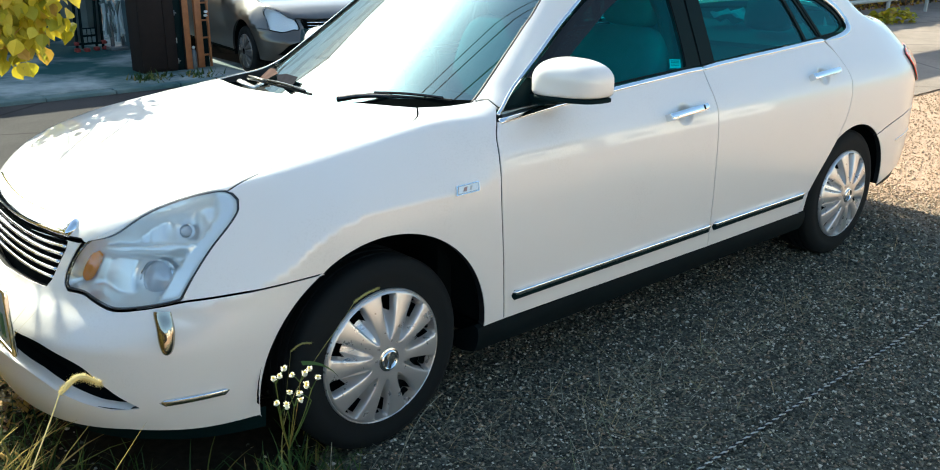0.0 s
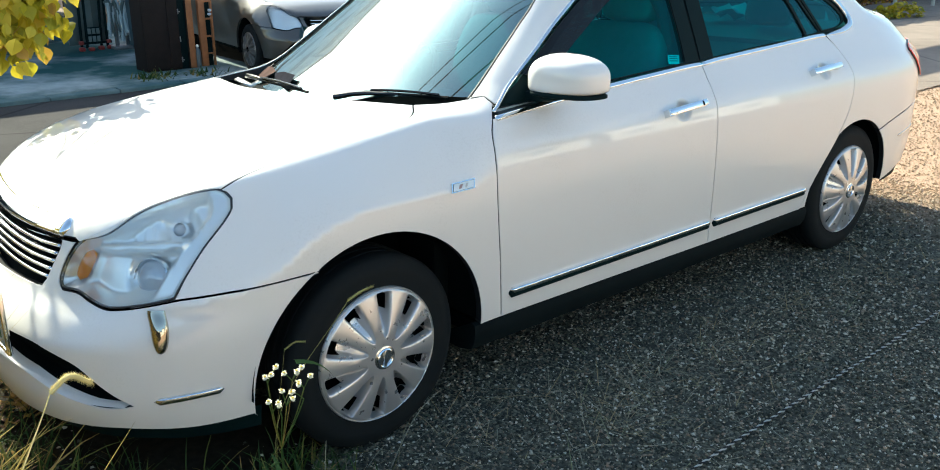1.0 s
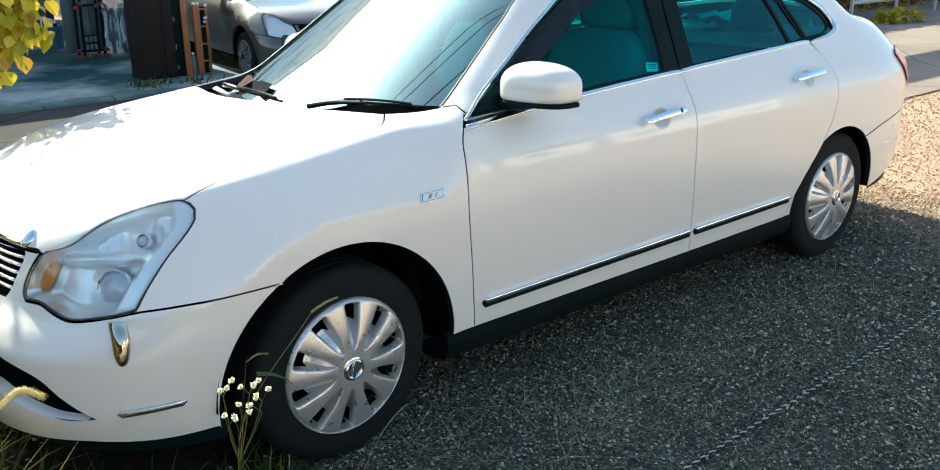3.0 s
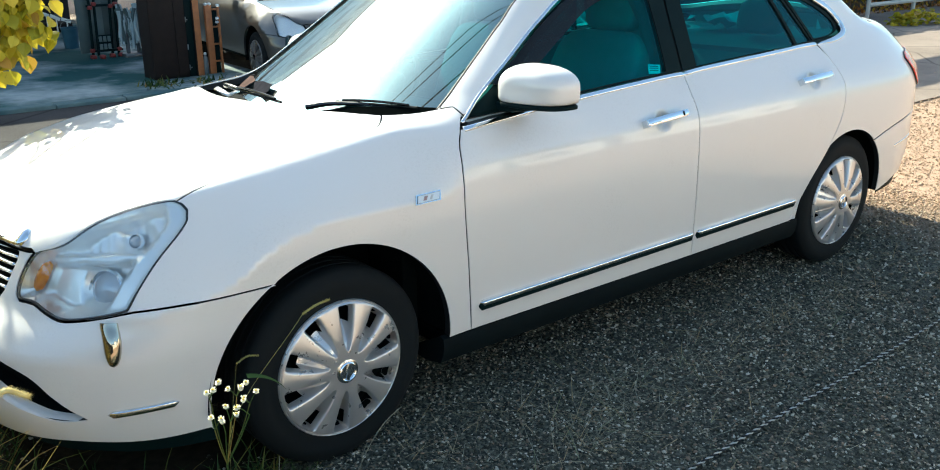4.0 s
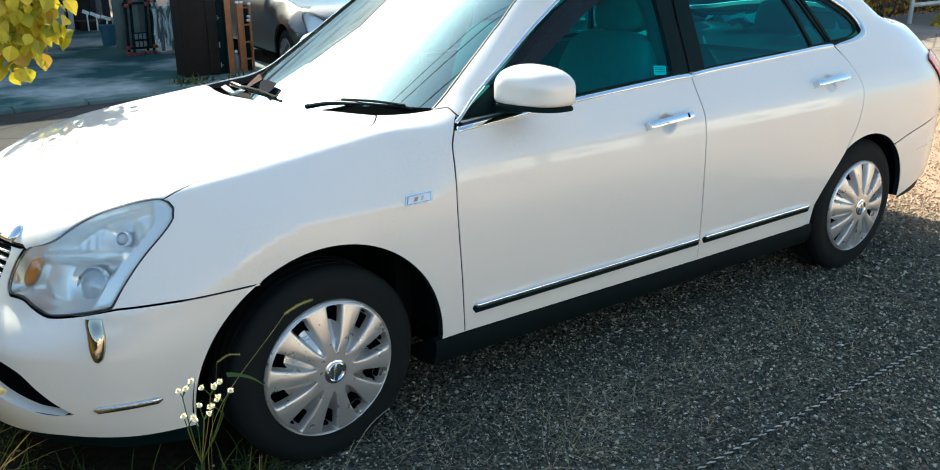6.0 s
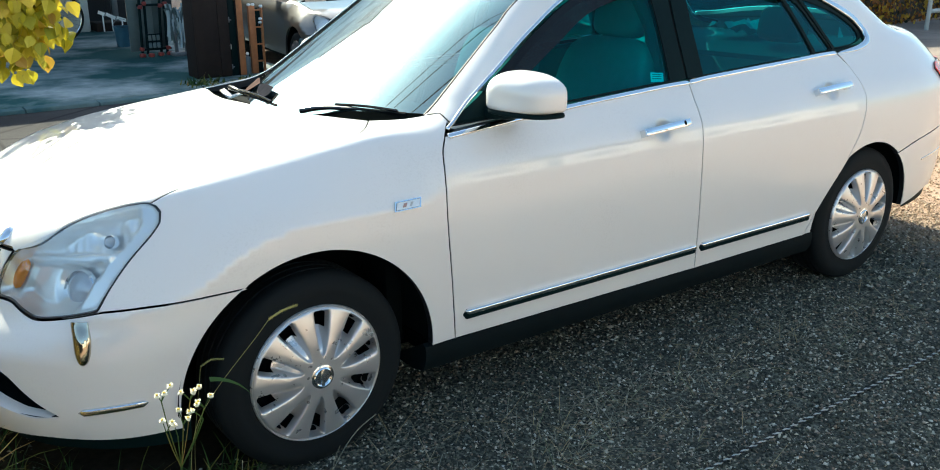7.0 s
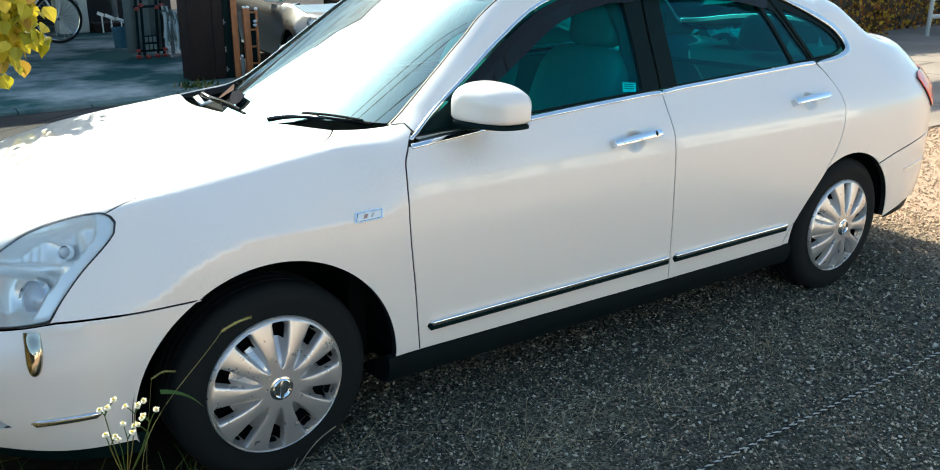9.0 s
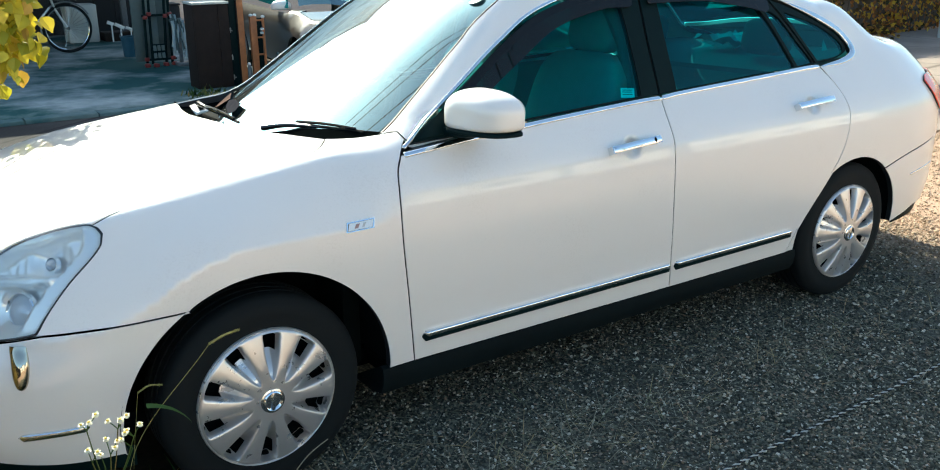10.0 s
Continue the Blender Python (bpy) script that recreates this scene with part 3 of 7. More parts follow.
    pane_r = outline(cabin, ("S", [(1.690, 1.024), (1.697, 1.20), (1.718, 1.364)]), ("S", [(1.718, 1.364), (1.95, 1.361), (2.20, 1.325), (2.265, 1.300)]),
                     ("S", [(2.265, 1.300), (2.33, 1.19), (2.400, 1.048)]), ("S", [(2.400, 1.048), (2.0, 1.036), (1.690, 1.024)]))
    pane_s = outline(cabin, ("S", [(2.425, 1.050), (2.365, 1.17), (2.312, 1.275)]), ("S", [(2.312, 1.275), (2.385, 1.238), (2.465, 1.132), (2.528, 1.055)]), ("S", [(2.528, 1.055), (2.425, 1.050)]))
    skin("window_frame", cabin, HIGH, frame_r, BLACK_TRIM, rear_door, holes=[pane_r, pane_s], flip=flip, depth=0.02, sink=0.003, label="black window frame")
    skin("window_pane", cabin, HIGH, pane_r, GLASS_REAR, rear_door, flip=flip, gap=-0.004, depth=0, sink=0.009, label="dark tinted side window glass")
    skin("fixed_pane", cabin, HIGH, pane_s, GLASS_REAR, rear_door, flip=flip, gap=-0.003, depth=0, sink=0.008, label="small fixed window pane")
    frame_q = outline(cabin, ("S", [(2.552, 1.047), (2.487, 1.14), (2.41, 1.25), (2.352, 1.320)]), ("S", [(2.352, 1.320), (2.47, 1.284), (2.61, 1.228), (2.735, 1.162), (2.790, 1.108), (2.785, 1.078), (2.70, 1.054), (2.552, 1.047)]))
    pane_q = outline(cabin, ("S", [(2.570, 1.060), (2.504, 1.152), (2.432, 1.258)]), ("S", [(2.432, 1.258), (2.60, 1.206), (2.715, 1.148), (2.764, 1.107), (2.758, 1.083), (2.70, 1.067), (2.570, 1.060)]))
    skin("quarter_frame", cabin, HIGH, frame_q, BLACK_TRIM, quarter, holes=[pane_q], flip=flip, depth=0.02, sink=0.003)
    skin("quarter_window", cabin, HIGH, pane_q, GLASS_REAR, quarter, flip=flip, gap=-0.003, depth=0, sink=0.007, label="dark tinted quarter window glass")
    # smoked rain visors
    vis = outline(cabin, ("S", [(0.66, 1.052), (0.755, 1.108), (0.953, 1.226), (1.165, 1.322), (1.42, 1.374), (1.56, 1.381)]), ("S", [(1.56, 1.381), (1.56, 1.318), (1.42, 1.312), (1.19, 1.262), (0.985, 1.160), (0.80, 1.063), (0.70, 1.045), (0.66, 1.052)]))
    skin("rain_visor", cabin, HIGH, vis, GLASS_VISOR, front_door, flip=flip, gap=0, depth=0.004, sink=-0.014, label="smoked plastic rain visor")
    vis = outline(cabin, ("S", [(1.65, 1.384), (1.95, 1.380), (2.22, 1.340), (2.33, 1.300)]), ("S", [(2.33, 1.300), (2.30, 1.262), (2.18, 1.286), (1.95, 1.318), (1.65, 1.322)]), ("S", [(1.65, 1.322), (1.65, 1.384)]))
    skin("rain_visor", cabin, HIGH, vis, GLASS_VISOR, rear_door, flip=flip, gap=0, depth=0.004, sink=-0.014, label="smoked plastic rain visor")
    # bright lines round the windows
    strip("window_trim", whole, "S", DLO[:7], 0.013, 0.006, CHROME, rail, flip=flip, label="thin chrome line")
    strip("belt_molding", lower, "S", [(0.492, 0.942), *belt(0.7, 1.5), (1.592, 0.9985)], 0.020, 0.010, CHROME, front_door, flip=flip, label="chrome window-line molding")
    strip("belt_molding", lower, "S", [(1.602, 0.999), *belt(1.7, 2.45), (2.540, 1.034)], 0.020, 0.010, CHROME, rear_door, flip=flip, label="chrome window-line molding")
    strip("quarter_molding", whole, "S", [(2.560, 1.036), (2.70, 1.044), (2.79, 1.063), (2.816, 1.090), (2.805, 1.125), (2.745, 1.178), (2.61, 1.243), (2.47, 1.296)], 0.032, 0.010, CHROME_SATIN, quarter, flip=flip, taper=0.25, label="chrome quarter-window surround")
    # side moldings: bright cap on a black base
    for door, x0, x1 in ((front_door, 0.506, 1.597), (rear_door, 1.614, 2.305)):
        zz = lambda x: 0.372 + 0.004 * x
        strip("side_molding_base", lower, "S", [(x0, zz(x0) - 0.006), (x1, zz(x1) - 0.006)], 0.036, 0.012, BLACK_TRIM, door, flip=flip, taper=0.008)
        strip("side_molding", lower, "S", [(x0 + 0.004, zz(x0) + 0.004), (x1 - 0.004, zz(x1) + 0.004)], 0.020, 0.017, CHROME, door, flip=flip, taper=0.008, label="chrome side molding")

    # handles in their dished recesses
    for door, hx, hz, slope in ((front_door, 1.374, 0.866, 0.06), (rear_door, 2.385, 0.903, 0.05)):
        p = lay(lower, "S", [(hx, hz)])[0]
        n = grad(lower, p[None])[0]
        u = np.array([1.0, 0, slope]); u -= n * (u @ n); u /= np.linalg.norm(u)
        w = np.cross(n, u) * (1 if np.cross(n, u)[2] > 0 else -1)
        L = 0.114
        line, rad = [], []
        for s in np.linspace(-1, 1, 17):
            lift = 0.027 - 0.005 * s * s
            line.append(p + u * L * s + n * lift)
        vs, k = [], 10
        for i, q in enumerate(line):
            e = abs(np.linspace(-1, 1, 17)[i])
            hh = 0.0135 * (1 - 0.12 * e**6) * (1 if e < 1 else 0.85)
            for a in np.linspace(0, 2 * math.pi, k, endpoint=False):
                c, s_ = math.cos(a), math.sin(a)
                vs.append(q + w * hh * math.copysign(abs(c) ** 0.6, c) + n * 0.0075 * math.copysign(abs(s_) ** 0.8, s_))
        fs = [(i * k + j, i * k + (j + 1) % k, (i + 1) * k + (j + 1) % k, (i + 1) * k + j) for i in range(16) for j in range(k)]
        fs += [tuple(range(k)), tuple(16 * k + j for j in range(k - 1, -1, -1))]
        part("door_handle", (to_world(np.array(vs), flip), fs), CHROME, door, "chrome pull handle")
        for s in (-0.86, 0.86):
            q = p + u * L * s
            vs = [q + n * d + u * a * 0.018 + w * b * 0.013 for d in (-0.004, 0.026) for a, b in ((-1, -1), (1, -1), (1, 1), (-1, 1))]
            part("handle_post", (to_world(np.array(vs), flip), [(0, 1, 2, 3), (4, 5, 6, 7), (0, 1, 5, 4), (1, 2, 6, 5), (2, 3, 7, 6), (3, 0, 4, 7)]), CHROME_SATIN, door)
        if door is front_door:
            q = p + u * 0.082 + n * 0.0325
            ring = [q + u * 0.0055 * math.cos(a) + w * 0.009 * math.sin(a) for a in np.linspace(0, 2 * math.pi, 14, endpoint=False)]
            part("key_slot", (to_world(np.array(ring + [r - n * 0.006 for r in ring]), flip), [tuple(range(14))] + [(i, (i + 1) % 14, 14 + (i + 1) % 14, 14 + i) for i in range(14)]), BLACK_DEEP, door)
        # the dish: a shallow saucer behind the grip
        vs, fs, rings = [], [], 7
        for r in range(rings + 1):
            for a in np.linspace(0, 2 * math.pi, 36, endpoint=False):
                q = p + u * 0.052 * r / rings * math.cos(a) + w * 0.046 * r / rings * math.sin(a) - w * 0.004
                vs.append((q[0], q[2]))
        vs = lay(lower, "S", vs) + n * 0.0012
        for r in range(rings):
            fs += [(r * 36 + i, r * 36 + (i + 1) % 36, (r + 1) * 36 + (i + 1) % 36, (r + 1) * 36 + i) for i in range(36)]
        v = np.array(vs)
        nn = []
        for r in range(rings + 1):
            t = r / rings
            tilt = -1.0 * math.sin(math.pi * min(t * 1.04, 1))
            for a in np.linspace(0, 2 * math.pi, 36, endpoint=False):
                o = u * math.cos(a) + w * math.sin(a)
                g = n + o * tilt
                nn.append(g / np.linalg.norm(g))
        nn = np.array(nn); nn[:, 1] *= 1 if flip else -1
        wv = to_world(v, flip)
        facing = (np.cross(wv[fs[40][1]] - wv[fs[40][0]], wv[fs[40][2]] - wv[fs[40][0]]) @ nn[0]) < 0
        child("handle_recess", mesh_of("handle_recess", wv, [q[::-1] for q in fs] if facing else fs, PAINT, nn), door)

    # rear lamp
    tl = outline(whole, ("S", [(3.240, 0.918), (3.275, 0.865), (3.33, 0.815), (3.40, 0.775), (3.50, 0.755)]), ("S", [(3.50, 0.755), (3.60, 0.77)]), ("S", [(3.60, 0.77), (3.58, 0.93)]), ("S", [(3.58, 0.93), (3.45, 0.942), (3.300, 0.940), (3.240, 0.918)]))
    skin("tail_lamp", whole, Polar(2.7, 1), tl, TAIL_RED, car, flip=flip, gap=0.0, depth=0.012, sink=-0.010, step=0.012, label="red tail lamp lens")
    # side marker on the fender
    p = lay(lower, "S", [(0.302, 0.775)])[0]
    n = grad(lower, p[None])[0]
    u = np.array([1.0, 0, 0.02]); u -= n * (u @ n); u /= np.linalg.norm(u)
    w = np.cross(u, n); w *= 1 if w[2] > 0 else -1

    def plate(a0, a1, b0, b1, d0, d1, skew=0.004):
        vs = [p + u * (a + skew * (1 if b > 0 else -1)) + w * b + n * d for d in (d0, d1) for a, b in ((a0, b0), (a1, b0), (a1, b1), (a0, b1))]
        return list(to_world(np.array(vs), flip)), [(0, 1, 2, 3), (4, 5, 6, 7), (0, 1, 5, 4), (1, 2, 6, 5), (2, 3, 7, 6), (3, 0, 4, 7)]
    marker = part("side_marker", plate(-0.0445, 0.0445, -0.0146, 0.0146, -0.004, 0.006), CHROME_SATIN, fender, "small chrome-framed side marker lamp", smooth=False)
    part("marker_rim", plate(-0.040, 0.040, -0.0115, 0.0115, 0.0045, 0.0068), SEAL_GAP_BLACK, marker, smooth=False)
    part("marker_lens", plate(-0.0385, 0.0385, -0.0105, 0.0105, 0.005, 0.0078), simple("marker_lens", (0.78, 0.77, 0.74), 0.12, 0.2, 0.1, 300, Coat_Weight=1.0), marker, "clear lens", smooth=False)
    part("marker_bulb", plate(-0.018, -0.006, -0.006, 0.006, 0.007, 0.0085), simple("marker_shade", (0.30, 0.17, 0.14), 0.3, 0.3), marker, smooth=False)
    part("marker_bulb", plate(0.006, 0.014, -0.006, 0.006, 0.007, 0.0085), simple("marker_inside", (0.36, 0.34, 0.30), 0.3, 0.3), marker, smooth=False)

# front bumper, all round the nose
half_top = outline(lower, ("S", SEAM), ("F", [(0.733, 0.609), (0.68, 0.594), (0.62, 0.582), (0.583, 0.582), (0.531, 0.595), (0.490, 0.607), (0.430, 0.605)]),
                   ("F", [(0.430, 0.605), (0.412, 0.622), (0.411, 0.650), (0.424, 0.695), (0.438, 0.730)]), ("F", [(0.438, 0.730), (0.40, 0.730), (0.30, 0.728), (0.15, 0.720), (0.0, 0.717)]))
half_low = outline(lower, ("F", [(0.0, 0.246), (0.45, 0.246), (0.62, 0.250)]), ("S", [(-0.70, 0.250), (-0.55, 0.241), (-0.392, 0.248)]), ("s", arc(*ARCH_F, 188.0, 119.5)))
loop = np.vstack([half_top, mirrored(half_top), mirrored(half_low), half_low])
grille_half = outline(lower, ("F", [(0.0, 0.712), (0.20, 0.716), (0.345, 0.724)]), ("F", [(0.345, 0.724), (0.384, 0.724), (0.386, 0.705), (0.352, 0.62)]), ("F", [(0.352, 0.62), (0.338, 0.604), (0.30, 0.595), (0.0, 0.580)]))
grille_loop = np.vstack([grille_half, mirrored(grille_half)])
intake_half = outline(lower, ("F", [(0.0, 0.480), (0.311, 0.480), (0.406, 0.479), (0.469, 0.470), (0.566, 0.438), (0.617, 0.388), (0.648, 0.354), (0.678, 0.325)]), ("F", [(0.678, 0.325), (0.629, 0.320), (0.584, 0.329), (0.502, 0.353), (0.399, 0.385), (0.25, 0.398), (0.0, 0.403)]))
intake_loop = np.vstack([intake_half, mirrored(intake_half)])
NOSE = Polar(-0.10)
BUMPER_LOOP = loop
bumper = skin("front_bumper", lower, NOSE, loop, PAINT, car, holes=[grille_loop, intake_loop], depth=0.03, step=0.016)
skin("grille_lining", lower, NOSE, grille_loop, BLACK_DEEP, car, gap=-0.012, depth=0, sink=0.05, step=0.03)
skin("intake_lining", lower, NOSE, intake_loop, BLACK_DEEP, car, gap=-0.03, depth=0, sink=0.07, step=0.03)
sh = lay(lower, "F", [(h, float(np.interp(abs(h), [0.0, 0.25, 0.399, 0.502, 0.584, 0.66], [0.403, 0.398, 0.385, 0.353, 0.329, 0.322]))) for h in np.linspace(-0.66, 0.66, 71)])
vs = [(x + d, YC - h, z + e) for x, h, z in sh for d, e in ((0.001, -0.001), (0.014, 0.003), (0.034, 0.005))]
part("intake_lip", (vs, [(3 * i + k, 3 * i + k + 1, 3 * i + k + 4, 3 * i + k + 3) for i in range(70) for k in range(2)]), PAINT, bumper, auto=False)
vs = [(x + d, YC - h, z + e) for x, h, z in sh for d, e in ((0.034, 0.005), (0.20, 0.005))]
part("intake_floor", (vs, [(2 * i, 2 * i + 1, 2 * i + 3, 2 * i + 2) for i in range(70)]), BLACK_DEEP, bumper, auto=False)
chin = np.vstack([outline(lower, ("F", [(0.0, 0.25), (0.6, 0.25)]), ("S", [(-0.66, 0.25), (-0.375, 0.25)]), ("S", [(-0.375, 0.25), (-0.375, 0.18)]), ("S", [(-0.375, 0.18), (-0.62, 0.18)]), ("F", [(0.6, 0.18), (0.0, 0.18)]))])
chin = np.vstack([chin, mirrored(chin)])
skin("chin_lining", lower, NOSE, chin, BLACK_TRIM, car, gap=0, depth=0, sink=0.03, step=0.04)
# grille bars
grille = thing("grille", "", "")
grille.parent = car
for k, z in enumerate((0.704, 0.682, 0.660, 0.638, 0.616)):
    w = 0.372 - 0.008 * k
    p = lay(lower, "F", np.vstack([spline([(w, z + 0.006), (w * 0.5, z + 0.002), (0.0, z), (-w * 0.5, z + 0.002), (-w, z + 0.006)]), [(-w, z + 0.006)]]))
    bead("grille_bar", p, grad(lower, p), 0.011, 0.016, CHROME, grille, lift=-0.020, label="chrome grille bar" if k == 0 else "")
p = lay(lower, "F", np.vstack([spline([(0.388, 0.757), (0.30, 0.753), (0.15, 0.747), (0.0, 0.744), (-0.15, 0.747), (-0.30, 0.753), (-0.388, 0.757)])]))
bead("hood_garnish", p, grad(lower, p), 0.056, 0.014, CHROME, car, taper=0.012, lift=0.0, label="chrome bar along the hood's leading edge")
# number plate holder, blank
px0, YP = float(nose_x(0.46)) - 0.016, 0.565
plate_ob = part("number_plate", block(px0, px0 + 0.012, YP - 0.165, YP + 0.165, 0.475, 0.64, 0.004), simple("plate_white", (0.30, 0.32, 0.31), 0.4), car, "white number plate with plain bars in a chrome frame")
part("plate_frame", joined(block(px0 - 0.004, px0 + 0.010, YP - 0.175, YP + 0.175, 0.638, 0.652), block(px0 - 0.004, px0 + 0.010, YP - 0.175, YP + 0.175, 0.463, 0.477),
                           block(px0 - 0.004, px0 + 0.010, YP - 0.178, YP - 0.163, 0.463, 0.652), block(px0 - 0.004, px0 + 0.010, YP + 0.163, YP + 0.178, 0.463, 0.652)), CHROME, car)
part("plate_bar", joined(*[block(px0 - 0.002, px0 + 0.002, YP - 0.12 + 0.06 * i, YP - 0.08 + 0.06 * i, 0.50, 0.57, 0.001) for i in range(4)]), simple("plate_green", (0.03, 0.12, 0.05), 0.5), plate_ob)
for s in (1, -1):
    # crescent ornament under the lamp, and the bright bar low on the corner
    p = lay(lower, "S", np.vstack([spline([(-0.604, 0.586), (-0.606, 0.55), (-0.611, 0.51), (-0.616, 0.468)], 0.006)]))
    n = grad(lower, p)
    m = len(p)
    vs, fs, k = [], [], 9
    t = np.array([0, 0, 1.0])
    for i in range(m):
        f = i / (m - 1)
        half = 0.0235 * math.sqrt(max(1 - f**3.0, 0.0)) * (1 if i else 0.94) + 0.001
        u = np.cross(n[i], t); u /= np.linalg.norm(u)
        for a in np.linspace(0, math.pi, k):
            vs.append(p[i] + u * half * math.cos(a) + n[i] * (0.020 * math.sin(a) * math.sqrt(max(1 - f**4, 0.0)) * (0.35 + 0.65 * math.sin(min(f * 2.2 + 0.5, 1.57))) - 0.001))
    fs = [(i * k + j, i * k + j + 1, (i + 1) * k + j + 1, (i + 1) * k + j) for i in range(m - 1) for j in range(k - 1)] + [tuple(range(k))]
    # plain chrome; the dull gold base colour paints in a golden reflection
    part("bumper_ornament", (to_world(np.array(vs), s < 0), fs), simple("gold_tinted_chrome", (0.52, 0.47, 0.38), 0.06, 1.0, 0.05, 40), bumper, "chrome crescent ornament")
    strip("bumper_molding", lower, "S", [(-0.642, 0.336), (-0.56, 0.344), (-0.478, 0.351)], 0.020, 0.010, CHROME_SATIN, bumper, flip=s < 0, taper=0.01, label="dull chrome bumper molding")

# hood
half = outline(lower, ("T", LAMP_TOP[::-1][:-1] + [LAMP_TOP[0]]), ("T", HOOD_SIDE))
back = outline(lower, ("T", [(0.343, 0.545), (0.306, 0.449), (0.267, 0.332), (0.220, 0.203), (0.205, 0.02)]))
half_far = outline(lower, ("T", LAMP_TOP[::-1][:-1] + [LAMP_TOP[0]]), ("T", HOOD_SIDE[:5]))
back_far = outline(lower, ("T", [(0.235, 0.655), (0.233, 0.61), (0.222, 0.55), (0.200, 0.44), (0.186, 0.30), (0.194, 0.16), (0.204, 0.02)]))
front = outline(lower, ("F", [(0.0, 0.722), (0.15, 0.724), (0.30, 0.732), (0.40, 0.735), (0.442, 0.736)]))
loop = np.vstack([front, half, back, mirrored(back_far), mirrored(half_far), mirrored(front)])
HOOD_LOOP = loop
hood = skin("hood", lower, Plan(), loop, PAINT, car, depth=0.03)
# scuttle, windscreen, roof, rear window, boot
def screen_half(d):
    return outline(screen_face, ("T", [(1.0, 0.0), (1.01, 0.20), (1.04, 0.38), (1.075, 0.475 + d)]), ("T", [(1.075, 0.475 + d), (1.015, 0.507 + d), (0.865, 0.545 + d), (0.650, 0.608 + d), (0.495, 0.655 + d), (0.430, 0.690 + d)]),
                   ("F", [(0.690 + d, 0.975), (0.60, 0.945), (0.45, 0.928), (0.25, 0.92), (0.0, 0.918)]))


screen = skin("windscreen", screen_face, Plan(), np.vstack([screen_half(0.0), mirrored(screen_half(0.0))]), GLASS_FRONT, car, gap=-0.002, depth=0, sink=0.014, label="dusty windscreen glass mirroring the sky")
edge = outline(whole, ("T", PILLAR_IN[::-1]))
for s in (1, -1):
    # far seal's pale colour stands in for the light strip reflected along it
    bead("screen_seal", edge, grad(whole, edge), 0.008, 0.003, SEAL_GAP_BLACK if s > 0 else PALE_TRIM, car, flip=s < 0, lift=-0.001)
band = outline(screen_face, ("F", [(0.695, 0.985), (0.60, 0.955), (0.45, 0.93), (0.10, 0.925)]), ("F", [(0.10, 0.945), (0.22, 0.968), (0.36, 0.990), (0.48, 0.998), (0.60, 1.003), (0.69, 1.003)]))
skin("screen_band", screen_face, Plan(), band, simple("screen_print", (0.003, 0.004, 0.004), 0.9, 0.0, 0.2, 30, Specular_IOR_Level=0.0), screen, depth=0, sink=0.010, step=0.03, label="black printed band along the screen's foot")
# colour patches laid on the glass stand in for reflections and the dash end
for name, mat, line, label in (("corner_trim", simple("brown_grey_patch", (0.10, 0.068, 0.060), 0.9, 0.0, 0.35, 25, Specular_IOR_Level=0.0), [(0.655, 0.952), (0.63, 0.985), (0.53, 0.995), (0.42, 0.990), (0.50, 0.950), (0.58, 0.934)], "brown-grey patch on the screen imitating what shows in its lower corner"),
                               ("corner_print", simple("dark_grey_patch", (0.030, 0.030, 0.036), 0.9, 0.0, 0.3, 40, Specular_IOR_Level=0.0), [(0.43, 0.984), (0.34, 0.998), (0.22, 0.998), (0.20, 0.975), (0.22, 0.957), (0.36, 0.968)], "dark grey patch on the screen imitating what shows in its lower corner")):
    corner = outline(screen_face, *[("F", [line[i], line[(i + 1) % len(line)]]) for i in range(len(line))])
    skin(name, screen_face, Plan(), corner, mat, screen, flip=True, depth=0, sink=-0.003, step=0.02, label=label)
# black scuttle between hood and windscreen
cow = []
for h in np.linspace(-0.70, 0.70, 57):
    a = abs(h)
    x0 = float(np.interp(a, [0, 0.2, 0.38, 0.5, 0.6, 0.70], [0.150, 0.160, 0.21 if h < 0 else 0.28, 0.22 if h < 0 else 0.32, 0.22 if h < 0 else 0.33, 0.24 if h < 0 else 0.36]))
    for k, (dx, z) in enumerate(((0.0, 0.915), (0.03, 0.898), (0.08, 0.893), (0.16, 0.897), (0.24, 0.910))):
        cow.append((x0 + dx, YC - h, z + 0.05 * (a / 0.7) ** 2))
part("scuttle", (cow, [(i * 5 + k, i * 5 + k + 1, (i + 1) * 5 + k + 1, (i + 1) * 5 + k) for i in range(56) for k in range(4)]), bpy.data.materials["screen_print"], car, "black plastic scuttle panel", auto=False)
half = outline(cabin, ("T", [(1.01, 0.0), (1.02, 0.20), (1.05, 0.38), (1.10, 0.478)]), ("T", [(1.10, 0.478), (1.3, 0.467), (1.9, 0.472), (2.45, 0.457)]), ("T", [(2.45, 0.457), (2.50, 0.25), (2.52, 0.0)]))
skin("roof", cabin, Plan(), np.vstack([half, mirrored(half)]), PAINT, car, step=0.04)
half = outline(whole, ("T", [(2.53, 0.0), (2.51, 0.25), (2.46, 0.45)]), ("T", [(2.46, 0.45), (2.60, 0.462), (2.85, 0.512), (3.05, 0.565)]), ("T", [(3.05, 0.565), (3.10, 0.4), (3.12, 0.0)]))
skin("rear_window", whole, Plan(), np.vstack([half, mirrored(half)]), GLASS_REAR, car, gap=-0.003, depth=0, sink=0.006, step=0.04)
half = outline(whole, ("T", [(3.13, 0.0), (3.11, 0.4), (3.07, 0.57)]), ("T", [(3.07, 0.57), (3.20, 0.580), (3.40, 0.595), (3.56, 0.58)]), ("T", [(3.56, 0.58), (3.66, 0.3), (3.675, 0.0)]))
